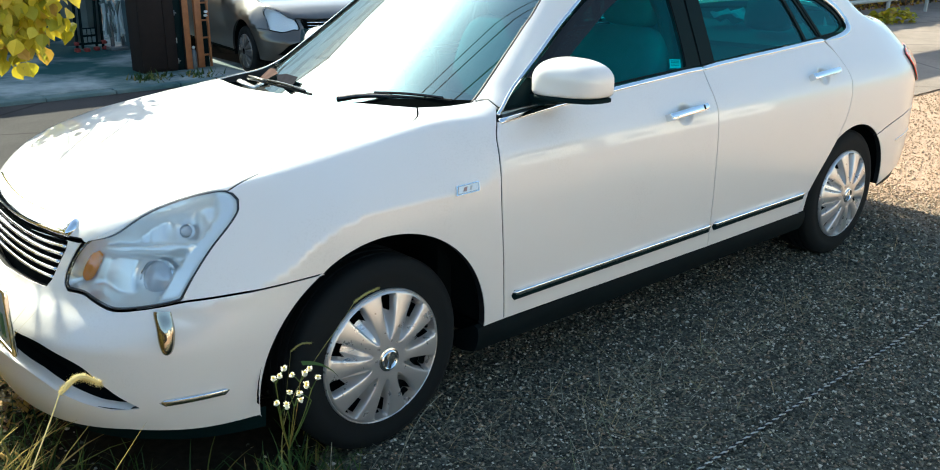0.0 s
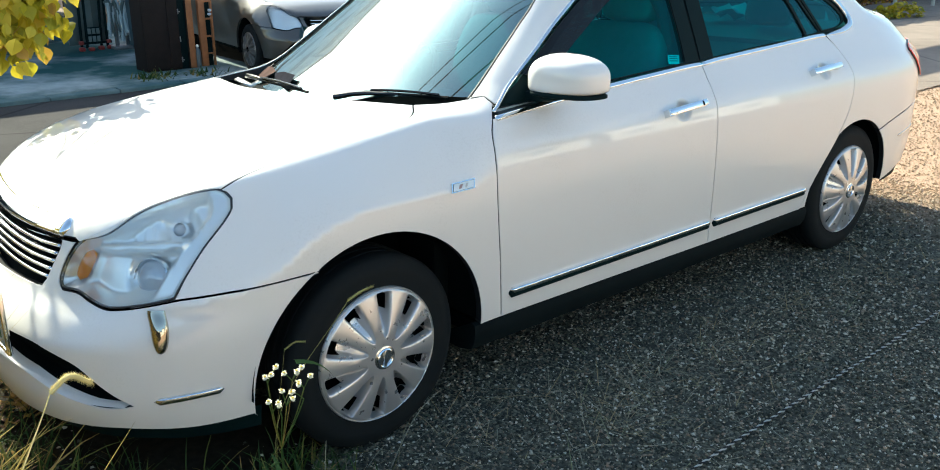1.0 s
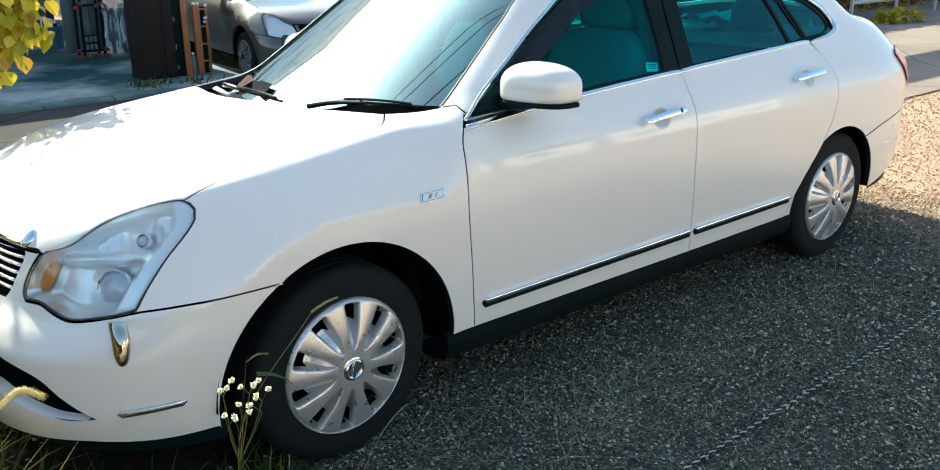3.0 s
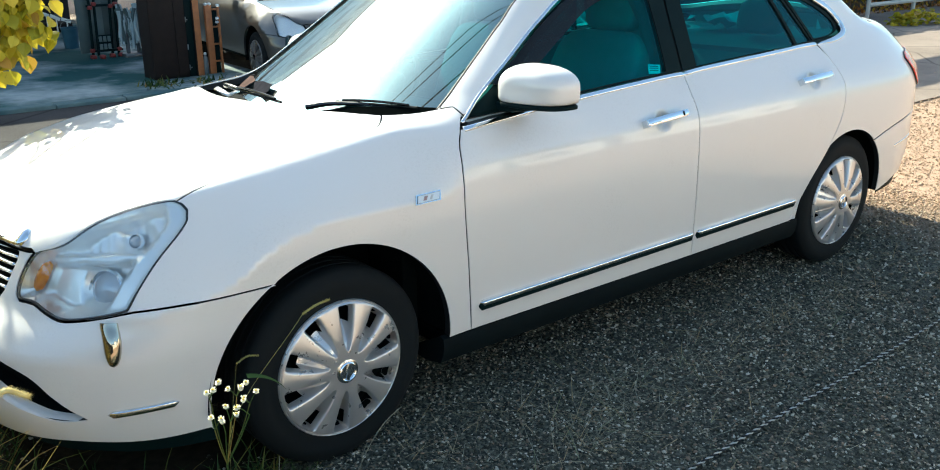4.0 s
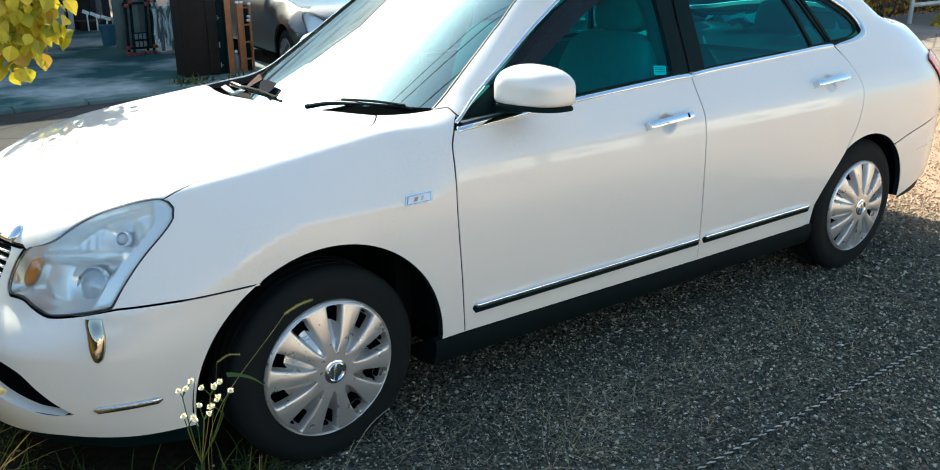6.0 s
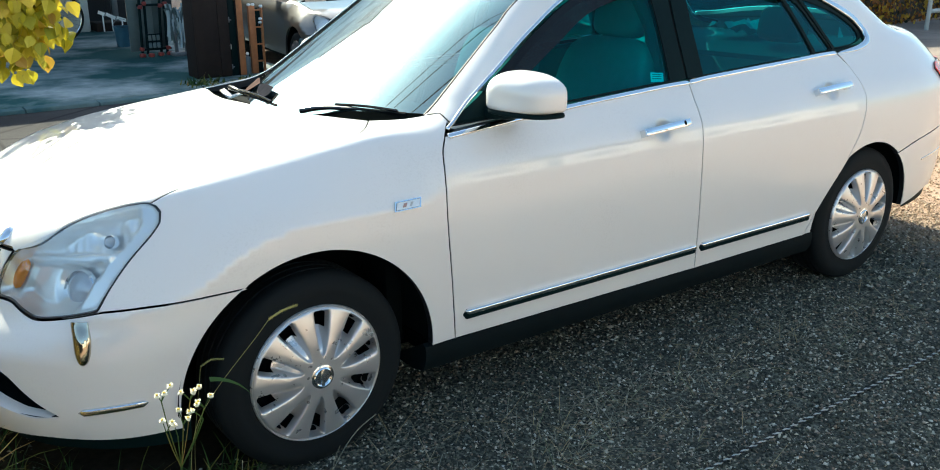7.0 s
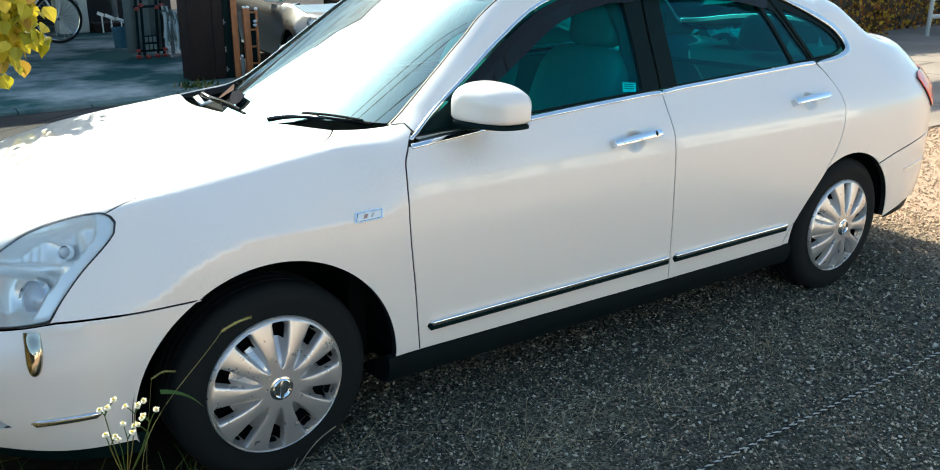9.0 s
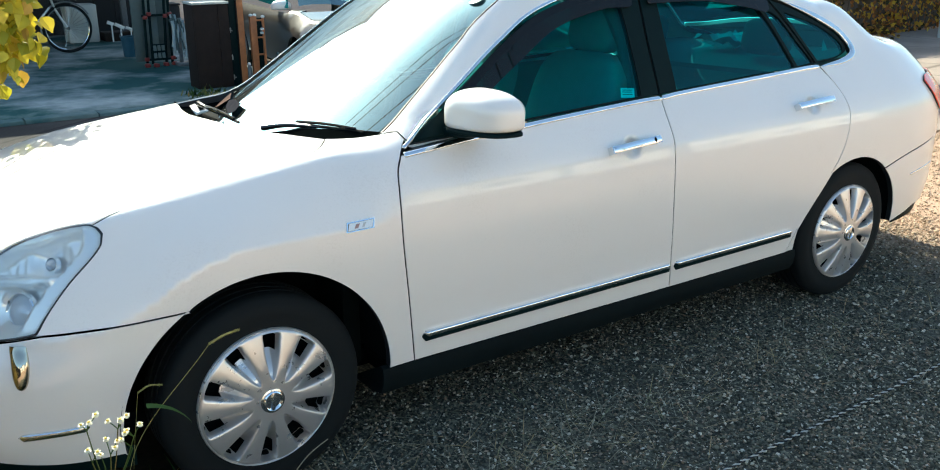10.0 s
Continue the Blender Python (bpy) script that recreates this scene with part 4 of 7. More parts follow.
skin("boot_lid", whole, Plan(), np.vstack([half, mirrored(half)]), PAINT, car, step=0.03)
TAIL = Polar(2.7, 1)
half = outline(lower, ("S", [(2.907, 0.567), (3.05, 0.605), (3.22, 0.633), (3.42, 0.655)]), ("S", [(3.42, 0.655), (3.47, 0.74)]), ("S", [(3.47, 0.74), (3.55, 0.75)]), ("B", [(0.60, 0.755), (0.3, 0.76), (0.0, 0.76)]))
low = outline(lower, ("B", [(0.0, 0.30), (0.5, 0.30)]), ("S", [(3.60, 0.31), (3.30, 0.335), (3.16, 0.312), (3.043, 0.288)]), ("s", arc(*ARCH_R, 0, 51.0)))
rear_bumper = skin("rear_bumper", lower, TAIL, np.vstack([half, mirrored(half), mirrored(low), low]), PAINT, car, step=0.025)
half = outline(lower, ("B", [(0.0, 0.77), (0.6, 0.765)]), ("S", [(3.56, 0.765), (3.56, 0.97)]), ("T", [(3.58, 0.58), (3.67, 0.3), (3.68, 0.0)]))
skin("boot_face", lower, TAIL, np.vstack([half, mirrored(half)]), PAINT, car, step=0.03)
low = outline(lower, ("B", [(0.0, 0.31), (0.5, 0.31)]), ("S", [(3.60, 0.32), (3.30, 0.345), (3.06, 0.30)]), ("S", [(3.06, 0.30), (3.07, 0.268)]), ("S", [(3.07, 0.268), (3.30, 0.275), (3.52, 0.27)]), ("B", [(0.5, 0.22), (0.0, 0.22)]))
skin("rear_valance", lower, TAIL, np.vstack([low, mirrored(low)]), BLACK_TRIM, car, sink=0.012, depth=0, step=0.04)
for s in (1, -1):
    strip("rear_molding", lower, "S", [(3.13, 0.505), (3.25, 0.515), (3.40, 0.522)], 0.010, 0.005, CHROME_SATIN, rear_bumper, flip=s < 0, taper=0.01)
# floor pan, wheel wells
part("floor_pan", joined(block(-0.60, 3.45, YC - 0.60, YC + 0.60, 0.20, 0.27, 0.02), block(0.42, 2.30, YC - 0.78, YC + 0.78, 0.215, 0.27, 0.01)), BLACK_DEEP, car)
for cx, cz, r in (ARCH_F, ARCH_R):
    for flip in (False, True):
        vs, fs = [], []
        a = np.radians(np.linspace(0, 180, 40))
        rows = [(r + 0.012, 0.815), (r + 0.012, 0.50), (0.0, 0.50)]
        for ca, sa in zip(np.cos(a), np.sin(a)):
            for rr, h in rows:
                vs.append((cx + rr * ca, h, cz + rr * sa))
        fs = [(i * 3 + k, i * 3 + k + 1, (i + 1) * 3 + k + 1, (i + 1) * 3 + k) for i in range(39) for k in range(2)]
        part("wheel_well", (to_world(np.array(vs), flip), fs), BLACK_DEEP, car, auto=False)


# ---- wheels ----
def cap_shape(R=0.207):
    """A ten-spoke wheel cover facing -y: broad spokes, and between them scoops that deepen outwards to an opening at the rim."""
    rs = np.concatenate([[0.036, 0.046, 0.056], np.linspace(0.062, 0.150, 24), np.linspace(0.1525, 0.1905, 12), np.linspace(0.1925, 0.2005, 5), [0.2035, 0.2055, R]])
    n, inner = 10, np.linspace(-1, 1, 29)
    outer = np.linspace(0, 1, 10)[1:-1]
    per = len(inner) + len(outer)
    k = per * n
    vs = []
    for r in rs:
        f = min(max((r - 0.063) / 0.137, 0.0), 1.0)
        wide = min(0.0305 * f ** 0.50 / (math.pi * r / n), 0.86) + 1e-4
        deep = 0.012 * min(f / 0.05, 1) + 0.040 * ease((r - 0.066) / 0.085)
        if r > 0.1915:
            deep *= max(1 - (r - 0.1915) / 0.0090, 0.0)            # the scoop's outer wall
        dome = 0.030 - 0.022 * (r / R) ** 2.2 - (0.004 * (r - 0.2015) / 0.0055 if r > 0.2015 else 0.0)
        for g in range(n):
            for q in inner:
                a = 2 * math.pi / n * (g + 0.5 + q * wide / 2)
                vs.append((r * math.cos(a), -(dome - deep * (1 - ease((abs(q) - 0.42) / 0.58))), r * math.sin(a)))
            for w in outer:
                a = 2 * math.pi / n * (g + 0.5 + wide / 2 + w * (1 - wide))
                crown = 0.0022 * math.sin(math.pi * w) * min(f / 0.3, 1)
                vs.append((r * math.cos(a), -(dome + crown), r * math.sin(a)))
    fs = []
    for i in range(len(rs) - 1):
        for j in range(k):
            jj, c = (j + 1) % k, j % per
            if 0.1400 < rs[i] < 0.1840 and 4 <= c < 24:
                continue
            fs.append((i * k + j, (i + 1) * k + j, (i + 1) * k + jj, i * k + jj))
    # outer lip folded back
    last, base = (len(rs) - 1) * k, len(vs)
    vs += [(x, 0.012, z) for x, y, z in vs[last:]]
    fs += [(last + j, base + j, base + (j + 1) % k, last + (j + 1) % k) for j in range(k)]
    return vs, fs


def tyre_shape(Rt=0.306, Rr=0.203, w=0.19):
    """A road tyre with a rounded shoulder, a rim guard and tread grooves; y from 0 (outer) to w."""
    prof = [(Rr, 0.012), (Rr + 0.008, 0.002), (Rr + 0.016, -0.001), (Rr + 0.024, 0.001), (Rr + 0.045, -0.004), (Rr + 0.07, -0.002), (Rt - 0.024, 0.003), (Rt - 0.012, 0.009), (Rt - 0.004, 0.018), (Rt, 0.030)]
    for g in (0.055, 0.09, 0.125):
        prof += [(Rt, g - 0.005), (Rt - 0.006, g - 0.004), (Rt - 0.006, g + 0.004), (Rt, g + 0.005)]
    prof += [(Rt, w - 0.03), (Rt - 0.01, w - 0.008), (Rt - 0.04, w), (Rr, w - 0.01)]
    return lathe(prof, 96)


def wheel(cx, flip, spin, steer):
    """One wheel under the car."""
    side = YC - 0.8125 if not flip else YC + 0.8125
    hub = part("wheel", moved(tyre_shape(), Matrix.Identity(4)), RUBBER, car, "black road tyre")
    hub.location = (cx, side, 0.304)
    hub.rotation_euler = (0, 0, radians(steer) + (math.pi if flip else 0))
    cap = part("wheel_cover", moved(cap_shape(), Matrix.Rotation(radians(spin), 4, "Y")), CAP_SILVER, hub, "silver ten-spoke wheel cover")
    cap.data.set_sharp_from_angle(angle=radians(60))
    part("steel_rim", lathe([(0.0, 0.050), (0.10, 0.050), (0.15, 0.060), (0.185, 0.050), (0.199, 0.010)], 48), BLACK_DEEP, hub)
    part("rim_edge", lathe([(0.204, 0.010), (0.2075, -0.004), (0.210, -0.006), (0.2125, -0.003), (0.213, 0.008)], 96), CAP_SILVER, hub)
    part("cap_disc", lathe([(0.0, -0.0315), (0.020, -0.0315), (0.036, -0.030), (0.0405, -0.027), (0.042, -0.022)], 48), CHROME_SATIN, hub, "plain silver centre disc")
    part("cap_ring", lathe([(0.0235, -0.031), (0.024, -0.0345), (0.027, -0.0365), (0.030, -0.0345), (0.0305, -0.030)], 48), CHROME, hub, "chrome ring on the centre disc")
    part("cap_bar", moved(block(-0.006, 0.006, -0.036, -0.031, -0.028, 0.028, 0.002), Matrix.Rotation(radians(spin), 4, "Y")), CHROME, hub)
    return hub


first = wheel(0.0, False, 6.0, 2.5)
TYRE_ME, CAP_ME = first.data, [c for c in first.children if c.name.startswith("wheel_cover")][0].data
wheel(2.70, False, 6.0, 0.0)
wheel(0.0, True, 40.0, 2.5)
wheel(2.70, True, 12.0, 0.0)


# ---- headlamps ----
REFLECTOR = simple("lamp_reflector", (1.0, 0.98, 0.935), 0.20, 0.52, 0.01, 20)
LAMP_WHITE = simple("lamp_bezel", (0.93, 0.93, 0.92), 0.30, 0.1, 0.03, 30)
PROJECTOR = simple("projector_glass", (0.16, 0.18, 0.20), 0.06, 0.4, 0.1, 60, Coat_Weight=1.0)
LENS_GREY = simple("beam_glass", (0.58, 0.60, 0.63), 0.10, 0.25, 0.08, 60, Coat_Weight=1.0)
lamp_edge_x = curve(*[(z, x) for x, z in LAMP_OUTER])
bar_z = curve((-0.76, 0.715), (-0.66, 0.728), (-0.58, 0.735), (-0.50, 0.741), (-0.42, 0.748))
LOW_BEAM, MAIN_BEAM = np.array([-0.606, 0.650, 0.664]), np.array([-0.505, 0.655, 0.786])


def lamp_depth(p, rim_line):
    """How deep the lamp's inside lies under its lens; it rises to the lens along its rim."""
    x, h, z = p.T
    nxt = np.roll(rim_line, -1, 0)
    dense = np.vstack([rim_line + (nxt - rim_line) * k / 6 for k in range(6)])
    away = np.sqrt(((p[:, None] - dense[None]) ** 2).sum(2).min(1))
    e = lamp_edge_x(z) - x
    d = 0.040 + 0.034 * np.clip(1 - (np.linalg.norm(p - LOW_BEAM, axis=1) / 0.075) ** 2, 0, 1) + 0.026 * np.clip(1 - (np.linalg.norm(p - MAIN_BEAM, axis=1) / 0.062) ** 2, 0, 1)
    shelf = ease((0.014 - np.abs(z - bar_z(x))) / 0.005) * ease((h - 0.49) / 0.02)
    d = d * (1 - shelf) + 0.007 * shelf
    flutes = (h > 0.52) & (z > bar_z(x) + 0.018)
    d = d + np.where(flutes, 0.0025 * np.abs(np.sin((x + 0.5 * h) * 110.0)), 0.0)
    d = d * (1 - ease((0.515 - h) / 0.02)) + 0.028 * ease((0.515 - h) / 0.02)
    rim = ease((0.052 - e) / 0.006)
    d = d * (1 - rim) + 0.014 * rim
    d = d - 0.004 * ease((e - 0.044) / 0.004) * ease((0.058 - e) / 0.004)
    return np.minimum(d, 0.006 + 0.9 * away)


for flip in (False, True):
    loop = outline(lower, ("S", LAMP_OUTER), ("T", LAMP_UPPER), ("F", LAMP_INNER), ("F", LAMP_LOWER))
    HEAD = Polar(-0.10)
    shell = skin("headlamp", lower, HEAD, loop, REFLECTOR, car, flip=flip, gap=0.001, depth=0, sink=lambda q: lamp_depth(q, loop), step=0.0065, label="clear headlamp with a bright reflector")
    lens = skin("lamp_lens", lower, HEAD, loop, GLASS_LAMP, shell, flip=flip, gap=0.0, depth=0.010, sink=-0.001, step=0.014, label="clear lens")
    lens.visible_shadow = False
    skin("lamp_wall", lower, HEAD, loop, LAMP_WHITE, shell, flip=flip, gap=0.002, depth=0, sink=0.082, step=0.03)
    edge = outline(lower, ("T", LAMP_UPPER[-2:]), ("F", LAMP_INNER), ("F", LAMP_LOWER), ("S", LAMP_OUTER), ("T", LAMP_UPPER[:4]))
    bead("lamp_seal", edge, grad(lower, edge), 0.0065, 0.003, SEAL_GAP_BLACK, shell, flip=flip, lift=-0.003)
    # turn signal at the inner end
    pts = []
    for v in np.linspace(0, 1, 11):
        c, half = 0.466 + 0.024 * v - 0.006 * v * v, 0.0225 * (1 - abs(2 * v - 1) ** 3.2) ** 0.4 + 0.001
        pts.append(lay(lower, "F", [(h, 0.637 + 0.082 * v) for h in np.linspace(c - half, c + half, 9)]))
    p = np.vstack(pts)
    bulge = np.array([math.sin(math.pi * i / 10) ** 0.6 * math.sin(math.pi * j / 8) ** 0.6 for i in range(11) for j in range(9)])
    q = p - grad(lower, p) * (0.022 - 0.014 * bulge)[:, None]
    part("turn_signal", (to_world(q, flip), [(i * 9 + j, i * 9 + j + 1, (i + 1) * 9 + j + 1, (i + 1) * 9 + j) for i in range(10) for j in range(8)]), AMBER, shell, "amber turn signal", auto=False)
    # beams
    for name, at, r in (("low_beam", LOW_BEAM, 0.050), ("main_beam", MAIN_BEAM, 0.017)):
        n = grad(lower, at[None])[0]
        aim = n * 0.6 + np.array([-1.0, 0.25, 0.0]) * 0.4
        aim /= np.linalg.norm(aim)
        up = np.array([0, 0, 1.0]) - aim * aim[2]
        up /= np.linalg.norm(up)
        rt = np.cross(up, aim)
        base = at - n * 0.058

        def turn(profile, sides=32):
            vs, fs = lathe(profile, sides, "z")
            return list(to_world(np.array([base + rt * a + up * b + aim * c for a, b, c in vs]), flip)), fs
        part(name + "_ring", turn([(r * 1.12, 0.0), (r * 1.12, 0.012), (r * 1.05, 0.016), (r * 0.98, 0.012), (r * 0.98, 0.0)]), CHROME, shell, "round chrome lamp ring")
        part(name + "_lens", turn([(r, 0.004), (r * 0.88, 0.014), (r * 0.62, 0.024), (r * 0.3, 0.029), (0.0, 0.030)]), LENS_GREY, shell, "grey round beam lens", auto=False)

# ---- door mirrors ----
for flip in (False, True):
    nu, nv = 40, 20
    vs, fs = [], []
    e = lambda v, p: math.copysign(abs(v) ** (2 / p), v)
    for j in range(nv + 1):
        b = -math.pi / 2 + math.pi * j / nv
        pz = 7.0 if b < 0 else 2.4
        for i in range(nu):
            a = 2 * math.pi * i / nu
            r = e(math.cos(b), pz)
            x, y, z = r * e(math.cos(a), 2.6), r * e(math.sin(a), 3.0), e(math.sin(b), pz)
            X = 0.735 + (0.088 if x < 0 else 0.048) * x + 0.030 * y
            H = 0.858 + 0.126 * y
            H -= 0.11 * flip
            X += 0.07 * flip
            Z = 1.058 + (0.072 if z > 0 else 0.050) * z * (1.0 - 0.10 * y * (z > 0)) + 0.004 * y
            vs.append((X, H, Z))
    fs = [(j * nu + i, j * nu + (i + 1) % nu, (j + 1) * nu + (i + 1) % nu, (j + 1) * nu + i) for j in range(nv) for i in range(nu)]
    me = part("door_mirror", (to_world(np.array(vs), flip), fs if flip else [q[::-1] for q in fs]), PAINT, car, "white door mirror housing with a black underside", auto=False)
    MIRROR_ME = me.data
    low = [(x, 0.858 + (h - 0.858) * 0.94, 1.006 + (z - 1.058) * 0.20) for x, h, z in vs]
    part("mirror_base", (to_world(np.array([((x - 0.745) * 0.97 + 0.745, h, z) for x, h, z in low]), flip), fs if flip else [q[::-1] for q in fs]), BLACK_TRIM, me, "black mirror base", auto=False)
    arm = block(-0.055, 0.055, -0.08, 0.08, -0.018, 0.018, 0.015)
    av = np.array(arm[0])
    arm_v = np.stack([0.715 + av[:, 0] + 0.1 * av[:, 1], 0.765 - 0.06 * flip + av[:, 1], 0.992 - 0.065 * flip + av[:, 2] + 0.1 * av[:, 1]], 1)
    if not flip:
        part("mirror_arm", (to_world(arm_v, flip), arm[1]), BLACK_TRIM, me)
    gv, gf = lathe([(0.0, 0.0), (0.98, 0.0), (1.0, -0.004)], 40, "z")
    part("mirror_glass", (to_world(np.array([(0.777 + 0.026 * b, 0.858 + 0.100 * math.copysign(abs(b) ** 0.8, b), 1.062 + 0.052 * math.copysign(abs(a) ** 0.8, a)) for a, b, c in gv]), flip), gf), CHROME, me, "mirror glass")
    # black corner behind the mirror
    sail = outline(cabin, ("S", [(0.535, 0.972), (0.60, 1.010), (0.735, 1.085)]), ("S", [(0.735, 1.085), (0.745, 0.990)]), ("S", [(0.745, 0.990), (0.535, 0.972)]))
    inner = outline(cabin, ("S", [(0.535, 0.968), (0.62, 1.020), (0.80, 1.125)]), ("S", [(0.80, 1.125), (0.80, 0.975)]), ("S", [(0.80, 0.975), (0.535, 0.962)]))
    skin("mirror_trim", cabin, HIGH, inner, PALE_TRIM, me, flip=flip, gap=0, depth=0, sink=0.022, step=0.03, label="pale grey inner trim")
    skin("mirror_corner", cabin, HIGH, sail, BLACK_TRIM, me, flip=flip, gap=0, depth=0.004, sink=-0.001)

# ---- wipers ----
GLOSS_BLACK = simple("gloss_black", (0.012, 0.013, 0.014), 0.22, 0.0, 0.2, 40)


def wiper(pivot, bend, tip0, tip1):
    path = spline([pivot, bend, tuple((np.array(tip0) + tip1) / 2)], 0.02)
    rod = tube(path, np.linspace(0.011, 0.005, len(path)), 8)
    t0, t1 = np.array(tip0), np.array(tip1)
    mid = [tuple(t0 + (t1 - t0) * f + np.array([-0.003, 0, 0.006 + 0.006 * math.sin(math.pi * f)])) for f in np.linspace(0.1, 0.9, 9)]
    blade = tube([tuple(t0 + (t1 - t0) * f) for f in np.linspace(0, 1, 12)], 0.005, 6)
    claws = [tube([mid[i], tuple(t0 + (t1 - t0) * (0.1 + 0.1 * i))], 0.0035, 6) for i in (0, 2, 6, 8)]
    ob = part("wiper", joined(rod, tube(mid, 0.005, 6), *claws), GLOSS_BLACK, car, "black wiper arm")
    part("wiper_blade", blade, RUBBER, ob)
    return ob


wiper((0.290, YC - 0.16, 0.966), (0.340, YC - 0.25, 0.982), (0.360, YC - 0.24, 0.985), (0.462, YC - 0.575, 0.990))
wiper((0.262, YC + 0.43, 0.985), (0.240, YC + 0.34, 0.992), (0.235, YC + 0.30, 0.990), (0.240, YC - 0.07, 0.978))

plate = [(0.250, 0.520), (0.285, 0.560), (0.243, 0.362), (0.306, 0.418), (0.300, 0.388), (0.205, 0.292)]
vs = [(x, YC + h, z) for z in (0.960, 0.966) for x, h in plate]
part("hinge_cover", (vs, [(0, 1, 2, 5), (5, 2, 3, 4), (6, 11, 8, 7), (11, 10, 9, 8)] + [(i, i + 6, (i + 1) % 6 + 6, (i + 1) % 6) for i in range(6)]), PAINT, car, "white painted hinge cover", auto=False)

# ---- cabin ----
def seat(cx, cy, wide=0.50):
    s = part("seat", moved(pillow(0.52, wide, 0.20, 5), Matrix.Translation((cx, cy, 0.50)) @ Matrix.Rotation(radians(-8), 4, "Y")), SEAT, car, "grey-beige cloth seat", auto=False)
    back = pillow(0.16, wide, 0.66, 4.5)
    part("seat_back", moved(back, Matrix.Translation((cx + 0.335, cy, 0.83)) @ Matrix.Rotation(radians(20), 4, "Y")), SEAT, s, auto=False)
    part("headrest", moved(pillow(0.10, 0.27, 0.19, 4), Matrix.Translation((cx + 0.468, cy, 1.235)) @ Matrix.Rotation(radians(12), 4, "Y")), SEAT, s, auto=False)
    for d in (-0.07, 0.07):
        part("headrest_rod", tube([(cx + 0.43, cy + d, 1.08), (cx + 0.455, cy + d, 1.17)], 0.006), CHROME_SATIN, s)
    return s


seat(1.13, YC - 0.365)
seat(1.13, YC + 0.365)
BENCH = simple("dark_bench_cloth", (0.17, 0.165, 0.155), 0.9, 0.0, 0.12, 220, 0.002)
bench = part("rear_bench", moved(pillow(0.54, 1.24, 0.20, 6), Matrix.Translation((2.13, YC, 0.50))), BENCH, car, "grey-beige cloth rear bench", auto=False)
part("bench_back", moved(pillow(0.17, 1.22, 0.62, 6), Matrix.Translation((2.46, YC, 0.70)) @ Matrix.Rotation(radians(24), 4, "Y")), BENCH, bench, auto=False)
for d in (-0.38, 0.38):
    part("headrest", moved(pillow(0.09, 0.25, 0.16, 4), Matrix.Translation((2.60, YC + d, 1.135)) @ Matrix.Rotation(radians(14), 4, "Y")), BENCH, bench, auto=False)
shelf = [(2.50, 1.00), (2.62, 1.045), (3.12, 1.05), (3.12, 1.02), (2.50, 0.96)]
part("parcel_shelf", ([(x, YC + s * 0.62, z) for s in (-1, 1) for x, z in shelf], [(0, 1, 2, 3, 4), (9, 8, 7, 6, 5)] + [(i, (i + 1) % 5, 5 + (i + 1) % 5, 5 + i) for i in range(5)]), DASH, car)
rng = np.random.default_rng(5)
vs = [(2.62 + 0.30 * i / 12, 0.66 + 0.26 * j / 8, 1.088 + 0.030 * math.sin(i * 1.1 + j * 0.8) * math.sin(j * 0.9) + 0.022 * rng.random()) for j in range(9) for i in range(13)]
cloth = solid("shelf_cloth", (vs, [(j * 13 + i, j * 13 + i + 1, (j + 1) * 13 + i + 1, (j + 1) * 13 + i) for j in range(8) for i in range(12)]), simple("pale_cloth", (0.84, 0.88, 0.85), 0.8, 0, 0.12, 14), "crumpled pale cloth on the car's rear shelf", "cloth")
dash_prof = [(0.36, 0.90), (0.52, 0.945), (0.72, 0.955), (0.82, 0.925), (0.86, 0.84), (0.80, 0.62), (0.70, 0.50), (0.36, 0.50)]
dash = part("dashboard", ([(x + 0.05 * (abs(h) > 0.5), YC + h, z) for h in (-0.66, -0.4, 0.0, 0.4, 0.66) for x, z in dash_prof], [tuple(range(8)), tuple(32 + i for i in range(7, -1, -1))] + [(a * 8 + i, a * 8 + (i + 1) % 8, (a + 1) * 8 + (i + 1) % 8, (a + 1) * 8 + i) for a in range(4) for i in range(8)]), DASH, car, "grey dashboard")
hood_g = [(0.80, 0.93), (0.82, 1.00), (0.72, 1.01), (0.62, 0.95)]
part("instrument_hood", ([(x, YC + 0.365 + s, z) for s in (-0.19, 0.19) for x, z in hood_g], [(0, 1, 2, 3), (7, 6, 5, 4)] + [(i, (i + 1) % 4, 4 + (i + 1) % 4, 4 + i) for i in range(4)]), DASH, dash)
part("dash_device", joined(block(0.60, 0.66, YC - 0.06, YC + 0.06, 0.955, 1.03, 0.01), block(0.615, 0.645, YC - 0.02, YC + 0.02, 0.94, 0.96, 0.004)), simple("pale_device", (0.62, 0.62, 0.60), 0.4), dash, "small pale device on the dashboard")
wheel_at = Matrix.Translation((0.98, YC + 0.365, 0.90)) @ Matrix.Rotation(radians(-64), 4, "Y")
rimp = [(0.185 * math.cos(a), 0.185 * math.sin(a), 0.0) for a in np.linspace(0, 2 * math.pi, 40, endpoint=False)]
part("steering_wheel", moved(joined(tube(rimp, 0.014, 8, True), block(-0.18, 0.18, -0.02, 0.02, -0.012, 0.012), pillow(0.16, 0.15, 0.06, 4)), wheel_at), DASH, car, "grey steering wheel")
for s in (-1, 1):
    part("inner_pillar", tube([(1.58, YC + s * 0.62, 0.95), (1.58, YC + s * 0.55, 1.20), (1.58, YC + s * 0.42, 1.38)], 0.04, 8), DASH, car)
part("rear_mirror", moved(pillow(0.05, 0.22, 0.06, 4), Matrix.Translation((0.98, YC, 1.30))), DASH, car)
half = outline(cabin, ("T", [(1.05, 0.0), (1.12, 0.44)]), ("T", [(1.12, 0.44), (2.44, 0.42)]), ("T", [(2.44, 0.42), (2.48, 0.0)]))
